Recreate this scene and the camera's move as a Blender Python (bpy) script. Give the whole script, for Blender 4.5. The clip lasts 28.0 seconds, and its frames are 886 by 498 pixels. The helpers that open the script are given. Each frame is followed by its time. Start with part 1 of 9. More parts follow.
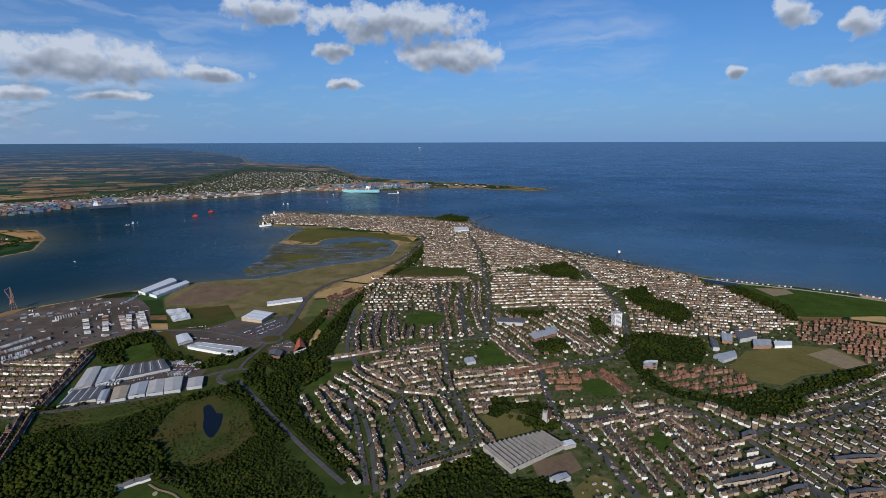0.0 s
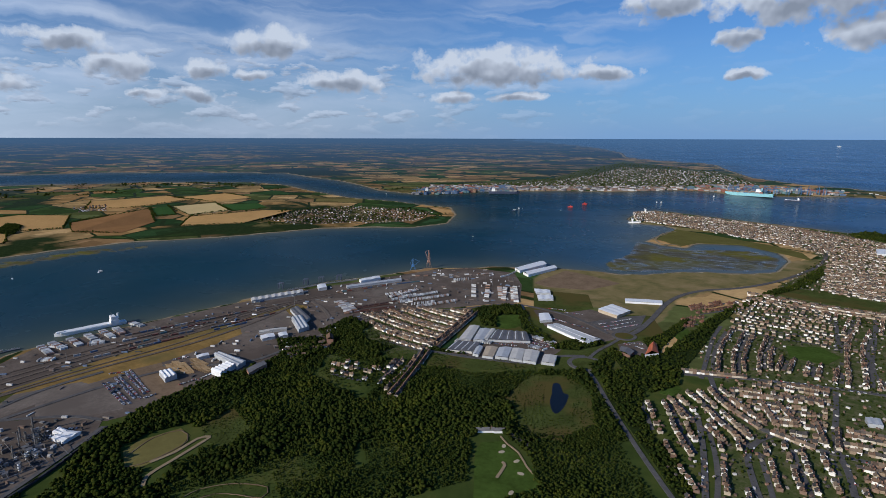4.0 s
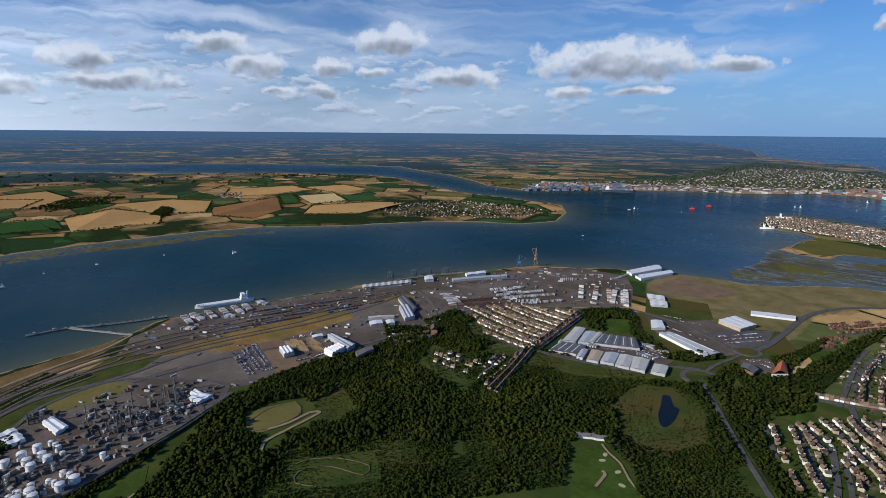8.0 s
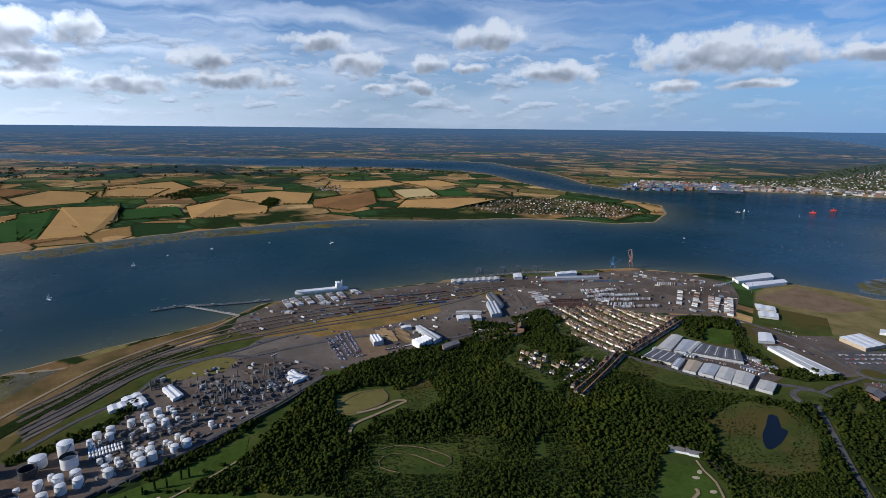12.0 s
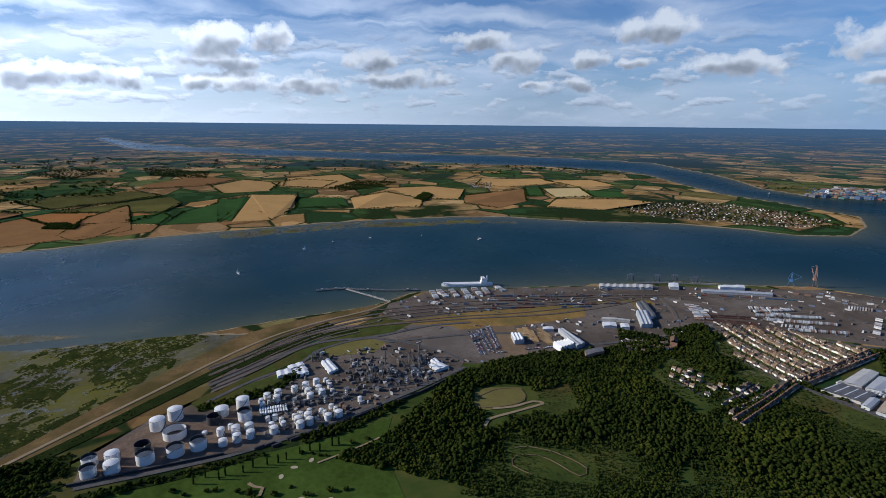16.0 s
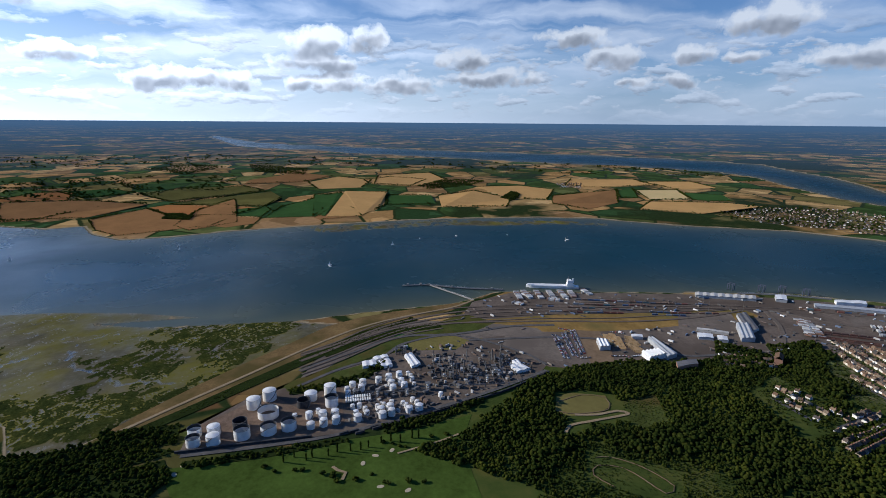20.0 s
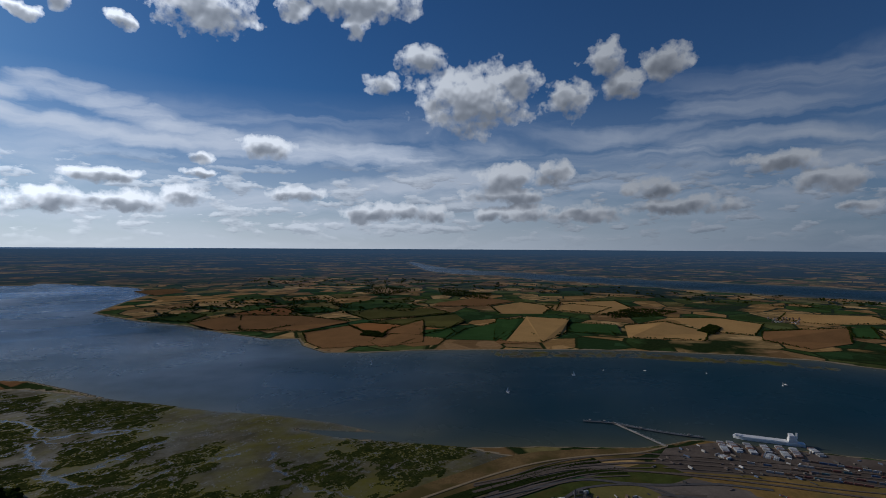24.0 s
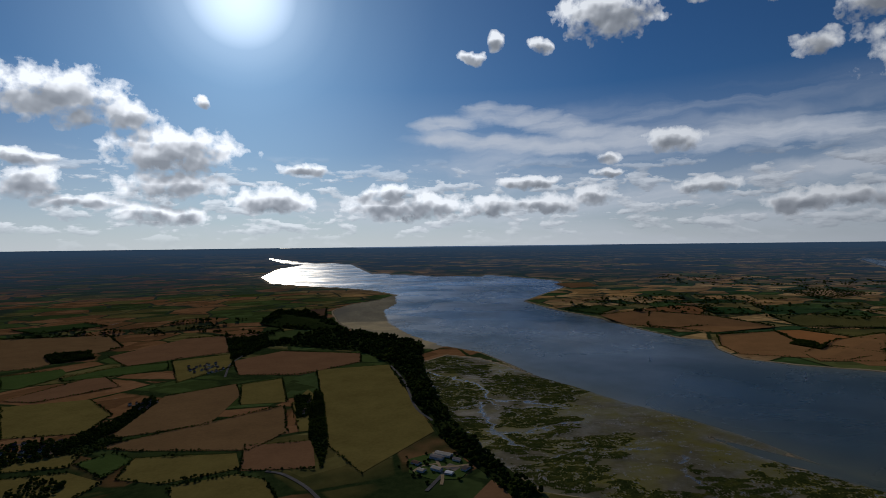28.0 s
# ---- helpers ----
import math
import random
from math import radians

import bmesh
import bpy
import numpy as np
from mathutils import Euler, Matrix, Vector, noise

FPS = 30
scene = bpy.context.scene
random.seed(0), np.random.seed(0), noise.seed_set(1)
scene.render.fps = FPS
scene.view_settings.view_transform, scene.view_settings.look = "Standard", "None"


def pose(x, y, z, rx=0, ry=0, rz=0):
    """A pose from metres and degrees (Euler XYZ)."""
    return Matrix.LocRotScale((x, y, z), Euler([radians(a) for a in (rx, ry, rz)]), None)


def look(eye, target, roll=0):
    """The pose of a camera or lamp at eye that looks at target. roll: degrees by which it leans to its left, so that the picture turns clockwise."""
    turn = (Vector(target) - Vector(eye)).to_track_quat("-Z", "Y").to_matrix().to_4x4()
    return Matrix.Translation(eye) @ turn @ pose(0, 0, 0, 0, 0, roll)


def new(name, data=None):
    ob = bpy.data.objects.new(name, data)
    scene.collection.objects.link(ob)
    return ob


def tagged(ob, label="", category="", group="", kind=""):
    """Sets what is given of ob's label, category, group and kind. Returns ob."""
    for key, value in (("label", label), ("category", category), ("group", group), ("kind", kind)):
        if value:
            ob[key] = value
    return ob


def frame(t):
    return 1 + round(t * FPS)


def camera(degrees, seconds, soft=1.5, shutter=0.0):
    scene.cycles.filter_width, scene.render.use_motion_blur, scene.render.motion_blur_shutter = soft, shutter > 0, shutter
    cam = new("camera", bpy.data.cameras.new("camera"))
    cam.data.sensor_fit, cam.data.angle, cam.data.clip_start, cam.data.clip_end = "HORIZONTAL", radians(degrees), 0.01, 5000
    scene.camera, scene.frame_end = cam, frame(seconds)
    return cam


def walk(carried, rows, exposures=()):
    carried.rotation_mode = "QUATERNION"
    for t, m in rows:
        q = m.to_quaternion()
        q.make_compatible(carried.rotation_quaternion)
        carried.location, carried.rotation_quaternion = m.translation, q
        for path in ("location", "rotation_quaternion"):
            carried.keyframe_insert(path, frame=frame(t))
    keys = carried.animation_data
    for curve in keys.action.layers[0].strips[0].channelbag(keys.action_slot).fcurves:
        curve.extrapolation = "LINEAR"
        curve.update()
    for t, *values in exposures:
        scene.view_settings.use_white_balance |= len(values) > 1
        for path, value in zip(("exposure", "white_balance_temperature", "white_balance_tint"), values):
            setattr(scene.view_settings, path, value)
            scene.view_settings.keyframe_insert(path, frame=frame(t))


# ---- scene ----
cam = camera(79.0, 28.0, soft=0.5)
EYE = 420.0

# seconds, yaw, pitch, roll of a camera that turns on the spot high over the shore
ROWS = [
    (0.0, 0.00, -11.33, 0.16),
    (0.5, 5.87, -11.51, 0.38),
    (1.0, 12.83, -11.56, 0.36),
    (1.5, 20.45, -11.61, 0.26),
    (2.0, 28.40, -11.59, 0.05),
    (2.5, 33.63, -11.68, -0.16),
    (3.0, 35.98, -11.72, -0.30),
    (3.5, 37.21, -11.72, -0.22),
    (5.5, 41.42, -11.91, -0.24),
    (6.0, 42.32, -11.98, -0.33),
    (6.5, 44.00, -12.03, -0.38),
    (7.0, 45.97, -12.10, -0.40),
    (7.5, 47.93, -12.19, -0.42),
    (8.0, 50.02, -12.27, -0.49),
    (8.5, 52.20, -12.39, -0.52),
    (9.0, 54.38, -12.49, -0.58),
    (9.5, 56.32, -12.54, -0.58),
    (10.0, 57.61, -12.60, -0.58),
    (10.5, 58.21, -12.64, -0.59),
    (11.0, 58.65, -12.69, -0.60),
    (11.5, 58.98, -12.72, -0.56),
    (12.0, 59.79, -12.76, -0.54),
    (12.5, 61.50, -12.79, -0.53),
    (14.5, 70.53, -13.03, -0.53),
    (15.0, 72.62, -13.09, -0.56),
    (15.5, 74.35, -13.10, -0.56),
    (16.0, 75.72, -13.13, -0.56),
    (16.5, 76.63, -13.17, -0.55),
    (17.0, 77.57, -13.21, -0.57),
    (17.5, 78.87, -13.21, -0.56),
    (18.0, 80.19, -13.24, -0.53),
    (18.5, 81.42, -13.26, -0.51),
    (19.0, 82.68, -13.28, -0.48),
    (19.5, 83.89, -13.28, -0.44),
    (20.0, 85.00, -13.33, -0.43),
    (20.2, 85.42, -12.75, -0.47),
    (20.4, 85.84, -11.40, -0.51),
    (20.5, 86.05, -10.27, -0.53),
    (20.6, 86.21, -8.30, -0.54),
    (20.8, 86.54, -3.00, -0.56),
    (21.0, 86.86, 0.09, -0.58),
    (21.5, 91.19, 0.02, -0.52),
    (22.0, 96.76, -0.07, -0.33),
    (22.5, 99.61, -0.06, -0.35),
    (24.5, 108.08, -0.13, -0.26),
    (25.0, 114.35, -0.21, -0.17),
    (25.5, 120.84, -0.26, -0.06),
    (26.0, 125.11, -0.30, 0.04),
    (26.5, 129.91, -0.33, 0.11),
    (27.0, 136.04, -0.34, 0.27),
    (27.5, 141.60, -0.33, 0.45),
    (28.0, 145.66, -0.42, 0.67)
]
walk(cam, [(t, pose(0, 0, EYE, 90 + pitch, roll, yaw)) for t, yaw, pitch, roll in ROWS],
     [(0.0, -0.15, 5350, 10), (2, -0.2, 5350, 10), (3.5, -0.12, 5350, 10), (6, 0.0, 5400, 10), (9, 0.06, 5400, 10), (12, 0.08, 5400, 10), (17, 0.0, 5350, 10), (20.2, 0.04, 5350, 10), (21, -0.42, 5400, 10), (22, -0.9, 5450, 10), (25, -1.22, 5600, 10), (28, -1.38, 5800, 10)])

# ---- world and sun ----
SUN_YAW, SUN_UP = 166.0, 24.0
world = bpy.data.worlds.new("sky")
scene.world = world
world.use_nodes = True


class Nodes:
    """Short calls to wire a node tree."""

    def __init__(self, tree):
        self.tree = tree
        tree.nodes.clear()

    def add(self, kind, links=(), **values):
        node = self.tree.nodes.new(kind)
        for key, value in values.items():
            if key == "operation":
                node.operation = value
            elif key == "blend":
                node.data_type = "RGBA"
                node.blend_type = value
            elif key == "feature":
                node.feature = value
            elif key == "attribute_name":
                node.attribute_name = value
            elif key == "uv_map":
                node.uv_map = value
        for slot, value in links:
            self.put(node, slot, value)
        return node

    def put(self, node, slot, value):
        socket = node.inputs[slot]
        if isinstance(value, bpy.types.NodeSocket):
            self.tree.links.new(value, socket)
        elif isinstance(value, bpy.types.Node):
            self.tree.links.new(value.outputs[0], socket)
        else:
            socket.default_value = value

    def math(self, op, a, b=0.0):
        return self.add("ShaderNodeMath", [(0, a), (1, b)], operation=op)

    def mix(self, factor, a, b, blend="MIX"):
        node = self.add("ShaderNodeMix", blend=blend)
        self.put(node, 0, factor)
        self.put(node, 6, a)
        self.put(node, 7, b)
        return node.outputs[2]

    def ramp(self, value, stops, steps=False):
        node = self.add("ShaderNodeValToRGB", [(0, value)])
        band = node.color_ramp
        if steps:
            band.interpolation = "CONSTANT"
        while len(band.elements) < len(stops):
            band.elements.new(0.5)
        for element, (at, colour) in zip(band.elements, stops):
            element.position = at
            element.color = (*colour, 1) if len(colour) == 3 else colour
        return node.outputs[0]

    def noise(self, where, scale, detail=4.0, rough=0.55, warp=0.0):
        return self.add("ShaderNodeTexNoise", [("Vector", where), ("Scale", scale), ("Detail", detail), ("Roughness", rough), ("Distortion", warp)])


def grey(v):
    return (v, v, v)


toward_sun = Vector((-math.sin(radians(SUN_YAW)) * math.cos(radians(SUN_UP)), math.cos(radians(SUN_YAW)) * math.cos(radians(SUN_UP)), math.sin(radians(SUN_UP))))
n = Nodes(world.node_tree)
sky = n.tree.nodes.new("ShaderNodeTexSky")
sky.sky_type, sky.sun_disc = "NISHITA", False
sky.sun_elevation, sky.sun_rotation = radians(SUN_UP), radians(-SUN_YAW)
sky.altitude, sky.air_density, sky.dust_density, sky.ozone_density = 400, 1.0, 0.75, 4.0
way = n.add("ShaderNodeTexCoord").outputs["Generated"]
axes = n.add("ShaderNodeSeparateXYZ", [(0, n.add("ShaderNodeVectorRotate", [("Vector", way), ("Angle", radians(-70))]))])
east = n.math("MULTIPLY", n.math("ARCTAN2", n.math("MULTIPLY", axes.outputs[0], -1), axes.outputs[1]), 57.2958)
high = n.math("MULTIPLY", n.math("ARCSINE", axes.outputs[2]), 57.2958)
place = n.add("ShaderNodeCombineXYZ", [(0, east), (1, high)]).outputs[0]


def vmath(op, a, b, c=None):
    node = n.add("ShaderNodeVectorMath", [(0, a), (1, b)], operation=op)
    if c is not None:
        n.put(node, 2, c)
    return node


def nearest(spots, where):
    """The least squared distance from a spot (yaw, height, width, tallness in degrees), in its own half sizes."""
    least = None
    for yaw, up_, wide, tall in spots:
        kx, ky = 2 / wide, 2 / tall
        off = vmath("MULTIPLY_ADD", where, (kx, ky, 0), (-(yaw - 70) * kx, -up_ * ky, 0))
        square = vmath("DOT_PRODUCT", off.outputs[0], off.outputs[0]).outputs["Value"]
        least = square if least is None else n.math("MINIMUM", least, square).outputs[0]
    return least


CLOUDS = [
    ((33.2, 6.9), 19, 4.6), ((4.7, 11.4), 20, 5.0), ((10.9, 8.8), 4.6, 2.4), ((-0.4, 8.4), 13, 3.8), ((-31.4, 10.5), 3.6, 3.2), ((-36.4, 9.1), 3.6, 2.6), ((-35.8, 5.4), 9, 2.2), ((-27.7, 6.1), 2.4, 1.5), ((30.9, 4.0), 8, 1.3),
    ((17.1, 12.1), 10, 3.6), ((37.2, 3.8), 6, 1.5), ((10.0, 5.6), 4.5, 1.1), ((22.6, 6.2), 9, 1.8),
    ((55.2, 8.9), 10, 3.2), ((68.4, 6.2), 7.5, 2.8), ((49.6, 5.3), 7, 2.4), ((62.3, 4.0), 5, 1.7), ((66.4, 3.8), 3, 1.1), ((71.7, 8.1), 7.5, 2.0), ((57.1, 6.0), 5, 1.2), ((61.4, 6.2), 3.6, 1.9),
    ((92.7, 7.9), 3.8, 3.2), ((82.6, 6.2), 7.5, 2.2), ((79.8, 4.3), 12, 2.3), ((89.5, 3.9), 10, 2.3), ((95.6, 5.5), 4.8, 2.5), ((95.5, 3.8), 6, 2.2), ((48.1, 5.4), 9, 2.5), ((60.9, 6.2), 4.6, 1.9),
    ((97.2, 7.4), 7.2, 3.6), ((97.6, 5.7), 9.5, 2.6), ((98.7, 3.7), 6, 2.2), ((89.8, 4.0), 8, 1.7), ((112.8, 3.7), 4.4, 2.8), ((108.8, 3.7), 8.5, 2.8), ((104.9, 3.5), 4.2, 2.4),
    ((128.2, 22.3), 12, 6.0), ((113.5, 24.3), 17, 3.8), ((113.5, 22.1), 3.2, 3.0), ((119.5, 23.2), 5, 2.8), ((110.7, 16.8), 5.0, 2.6), ((106.6, 19.4), 6.5, 3.6), ((101.0, 15.6), 14.5, 8.2), ((96.3, 17.1), 5, 4.0), ((91.3, 15.3), 5.6, 4.6), ((87.4, 18.6), 4.8, 4.4),
    ((81.7, 17.9), 5.6, 4.4), ((85.9, 16.2), 5.5, 3.3), ((139.9, 20.5), 2.8, 2.2), ((142.3, 19.1), 3.0, 1.6), ((135.1, 20.0), 3.0, 1.9), ((136.6, 6.5), 7.5, 1.6), ((122.4, 10.0), 6.5, 2.8), ((128.5, 8.6), 3.2, 1.5), ((128.5, 7.2), 4, 1.0),
    ((151.2, 5.6), 8, 2.3), ((149.3, 4.1), 17, 3.4), ((140.4, 4.1), 8, 2.6), ((134.8, 4.3), 9, 2.5), ((129.9, 4.9), 6, 2.3), ((119.4, 5.5), 7, 2.0), ((110.4, 3.8), 10, 2.7),
    ((181.2, 13.3), 13.5, 5.8), ((175.9, 12.1), 6, 3.4), ((172.0, 9.3), 14, 5.4), ((183.4, 5.9), 5.5, 3.8), ((172.1, 6.0), 11.5, 3.6), ((160.2, 8.0), 6, 1.6), ((169.5, 14.0), 1.8, 1.4), ((183.6, 7.9), 5.4, 1.4), ((163.3, 4.7), 9, 3.6), ((173.1, 3.2), 10, 2.3), ((180.1, 4.1), 9, 1.8),
]
VEILS = [((65.9, 8.1), 80, 20), ((115.1, 6.2), 80, 18), ((-12.2, 9.5), 22, 8), ((24.4, 7.7), 18, 7), ((66.1, 8.2), 34, 12), ((29.5, 10.1), 26, 8), ((86.6, 7.4), 40, 14), ((33.9, 8.1), 26, 10), ((93.3, 7.6), 66, 12), ((108.4, 6.2), 56, 9), ((143.2, 12.2), 13, 3.2), ((134.8, 11.8), 16, 3.0), ((115.8, 10.0), 30, 3.5), ((81.5, 10.5), 30, 12), ((139.9, 11.1), 22, 2.2), ((150.7, 3.0), 60, 5)]
WISPS = [((147.0, 12.5), 5, 1.6), ((144.6, 12.6), 6, 1.6), ((141.3, 14.0), 6, 1.8), ((138.9, 13.6), 7, 1.9), ((136.4, 13.0), 7, 2.0), ((133.7, 12.1), 8, 2.0), ((130.4, 11.2), 9, 1.9), ((127.1, 10.7), 9, 1.8), ((146.3, 11.2), 6, 1.6), ((143.7, 10.9), 8, 1.8), ((140.4, 10.6), 9, 1.8), ((136.4, 10.3), 10, 1.9), ((132.1, 9.9), 11, 2.0), ((126.5, 9.7), 13, 2.2), ((119.4, 9.6), 14, 2.4), ((111.6, 9.7), 15, 2.4)]
lumps = n.noise(place, 0.55, 8, 0.56)
billow = n.noise(place, 0.5, 2, 0.45)
swirl = vmath("MULTIPLY", vmath("SUBTRACT", n.noise(place, 0.4, 4, 0.5).outputs["Color"], (0.5, 0.5, 0.5)).outputs[0], (3.0, 1.5, 0)).outputs[0]
bent = vmath("ADD", place, swirl).outputs[0]
body = n.math("SUBTRACT", 1.0, nearest([(*c, w, t) for c, w, t in CLOUDS], bent))
density = n.math("ADD", n.math("MULTIPLY", n.math("MAXIMUM", body, -2.0), 0.55), n.math("MULTIPLY", n.math("SUBTRACT", lumps, 0.5), 1.6))
heaps = n.ramp(density, [(0.09, grey(0)), (0.16, grey(0.3)), (0.4, grey(1))])
core = n.math("SUBTRACT", 1.0, nearest([(yaw, up_ - t * 0.26, w * 0.9, t * 0.8) for (yaw, up_), w, t in CLOUDS], bent))
relief = n.math("SUBTRACT", billow, n.noise(vmath("ADD", place, (0.12, 0.5, 0)).outputs[0], 0.5, 2, 0.45))
thick = n.math("SUBTRACT", n.math("ADD", n.math("MULTIPLY", core, 0.9), n.math("MULTIPLY", n.math("SUBTRACT", lumps, 0.5), 0.25)), n.math("MULTIPLY", relief, 1.9))
toned = n.ramp(thick, [(0.0, (0.95, 0.95, 0.95)), (0.3, (0.76, 0.765, 0.78)), (0.62, (0.56, 0.575, 0.61)), (1.0, (0.4, 0.42, 0.46))])
deep_toned = n.ramp(thick, [(0.0, (0.95, 0.95, 0.95)), (0.3, (0.62, 0.625, 0.64)), (0.62, (0.34, 0.355, 0.38)), (1.0, (0.22, 0.235, 0.26))])
near_sun = n.ramp(n.math("DIVIDE", n.math("ADD", east, 90.0), 210.0), [(0.49, grey(0)), (0.82, grey(1))])
sunward = n.ramp(n.math("DIVIDE", n.math("ADD", east, 90.0), 210.0), [(0.42, grey(0)), (0.75, grey(1))])
cloud_light = n.mix(1.0, n.mix(sunward, toned, deep_toned), n.mix(near_sun, (9.2, 9.1, 8.95, 1), (36, 35.2, 33.8, 1)), "MULTIPLY")
# thin high veils drawn out along the wind
wind = n.add("ShaderNodeMapping", [("Vector", bent), ("Rotation", (0, 0, 0.2)), ("Scale", (0.055, 0.36, 1))])
streak = n.ramp(n.noise(wind, 1.1, 5, 0.5, 0.7), [(0.40, grey(0.02)), (0.52, grey(0.42)), (0.66, grey(1.0))])
film_ = n.ramp(n.math("ADD", n.math("SUBTRACT", 1.0, nearest([(*c, w, t) for c, w, t in VEILS], bent)), 0.0), [(0.0, grey(0)), (0.3, grey(0.3)), (1.0, grey(1))])
thin = n.math("MULTIPLY", n.math("MULTIPLY", streak, film_), 0.82)
small = n.add("ShaderNodeMapping", [("Vector", place), ("Scale", (0.26, 0.75, 1))]).outputs[0]
small_shape = n.noise(small, 1.0, 8, 0.58)
flecks = n.ramp(small_shape, [(0.515, grey(0)), (0.56, grey(1))])
under = n.math("SUBTRACT", n.noise(vmath("ADD", small, (0.05, 0.22, 0)).outputs[0], 1.0, 4, 0.55), n.noise(vmath("ADD", small, (0.0, -0.1, 0)).outputs[0], 1.0, 4, 0.55))
fleck_tone = n.ramp(n.math("ADD", n.math("MULTIPLY", under, 2.0), 0.5), [(0.3, (1.0, 1.0, 1.0)), (0.5, (0.72, 0.73, 0.75)), (0.72, (0.42, 0.44, 0.48))])
fleck_light = n.mix(1.0, fleck_tone, n.mix(near_sun, (8.4, 8.5, 8.7, 1), (31, 30.4, 29.2, 1)), "MULTIPLY")
low = n.ramp(n.math("DIVIDE", high, 20.0), [(0.03, grey(0.15)), (0.1, grey(0.75)), (0.34, grey(0.75)), (0.46, grey(0))])
shore_side = n.ramp(n.math("DIVIDE", n.math("ADD", east, 90.0), 200.0), [(0.2, grey(0.1)), (0.36, grey(1))])
flecks = n.math("MULTIPLY", n.math("MULTIPLY", flecks, low), shore_side)
haze = n.ramp(n.math("DIVIDE", high, 20.0), [(0.0, grey(0.85)), (0.2, grey(0.5)), (0.48, grey(0.16)), (0.8, grey(0))])
pale = n.mix(shore_side, (3.0, 4.9, 7.6, 1), (5.2, 5.9, 6.8, 1))
pale = n.mix(sunward, pale, (19.5, 19.3, 18.6, 1))
clear = n.mix(1.0, sky, n.mix(sunward, (0.74, 0.93, 1.12, 1), (0.48, 0.86, 1.18, 1)), "MULTIPLY")
seen = n.mix(haze, clear, pale)
seen = n.mix(thin, seen, n.mix(sunward, (7.6, 7.9, 8.4, 1), (18.5, 18.7, 19.1, 1)))
seen = n.mix(n.math("MULTIPLY", flecks, 0.8), seen, fleck_light)
wisp = n.math("SUBTRACT", 1.0, nearest([(*c, w, t) for c, w, t in WISPS], bent))
wisp = n.ramp(n.math("ADD", wisp, n.math("MULTIPLY", n.math("SUBTRACT", n.noise(wind, 3.0, 5, 0.6), 0.5), 1.6)), [(-0.0, grey(0)), (1.0, grey(0.6))])
seen = n.mix(wisp, seen, (18.0, 18.0, 18.2, 1))
seen = n.mix(heaps, seen, cloud_light)
toward = vmath("DOT_PRODUCT", vmath("NORMALIZE", way, (0, 0, 0)).outputs[0], tuple(toward_sun)).outputs["Value"]
aureole = n.ramp(toward, [(0.80, grey(0)), (0.95, grey(0.022)), (0.98, grey(0.05)), (0.99, grey(0.09)), (0.996, grey(0.22)), (0.9988, grey(0.8))])
seen = n.mix(1.0, seen, n.mix(1.0, aureole, (34.0, 33.5, 31.5, 1), "MULTIPLY"), "ADD")
back = n.add("ShaderNodeBackground", [(0, seen), (1, 0.076)])
n.add("ShaderNodeOutputWorld", [(0, back)])

sun = new("sun", bpy.data.lights.new("sun", "SUN"))
sun.data.energy, sun.data.angle, sun.data.color = 4.8, radians(0.6), (1.0, 0.82, 0.58)
sun.matrix_world = look(toward_sun * 3000, (0, 0, 0))


# ---- materials ----
def material(name, colour=(0.5, 0.5, 0.5), rough=0.8, metal=0.0, vary=0.25, scale=0.2, spread=0.0, bump=0.0, fine=4.0, hue=None, soft=0.0):
    """A surface with broad and fine variation in metres; spread: how much whole objects or pieces differ."""
    m = bpy.data.materials.new(name)
    m.use_nodes = True
    n = Nodes(m.node_tree)
    where = n.add("ShaderNodeNewGeometry").outputs["Position"]
    wide = n.noise(where, scale, 4, 0.6)
    grain = n.noise(where, scale * fine, 3, 0.6)
    both = n.math("ADD", n.math("MULTIPLY", wide, 0.6), n.math("MULTIPLY", grain, 0.4))
    dark = tuple(c * (1 - vary) for c in colour)
    light = tuple(min(1, c * (1 + vary)) for c in colour)
    shade = n.ramp(both, [(0.32, dark), (0.68, light)])
    if hue:
        shade = n.mix(n.ramp(n.noise(where, scale * 0.37, 3), [(0.45, grey(0)), (0.6, grey(1))]), shade, (*hue, 1))
    if spread:
        one = n.add("ShaderNodeNewGeometry").outputs["Random Per Island"]
        other = n.add("ShaderNodeObjectInfo").outputs["Random"]
        mixed = n.math("FRACT", n.math("ADD", one, other))
        shade = n.mix(1.0, shade, n.ramp(mixed, [(0, grey(1 - spread)), (1, grey(1 + spread))]), "MULTIPLY")
    bsdf = n.add("ShaderNodeBsdfPrincipled", [("Base Color", shade), ("Roughness", rough), ("Metallic", metal), ("Specular IOR Level", soft or (0.0 if rough > 0.88 else 0.5))])
    if bump:
        n.put(bsdf, "Normal", n.add("ShaderNodeBump", [("Strength", 0.6), ("Distance", bump), ("Height", both)]))
    n.add("ShaderNodeOutputMaterial", [(0, bsdf)])
    return m


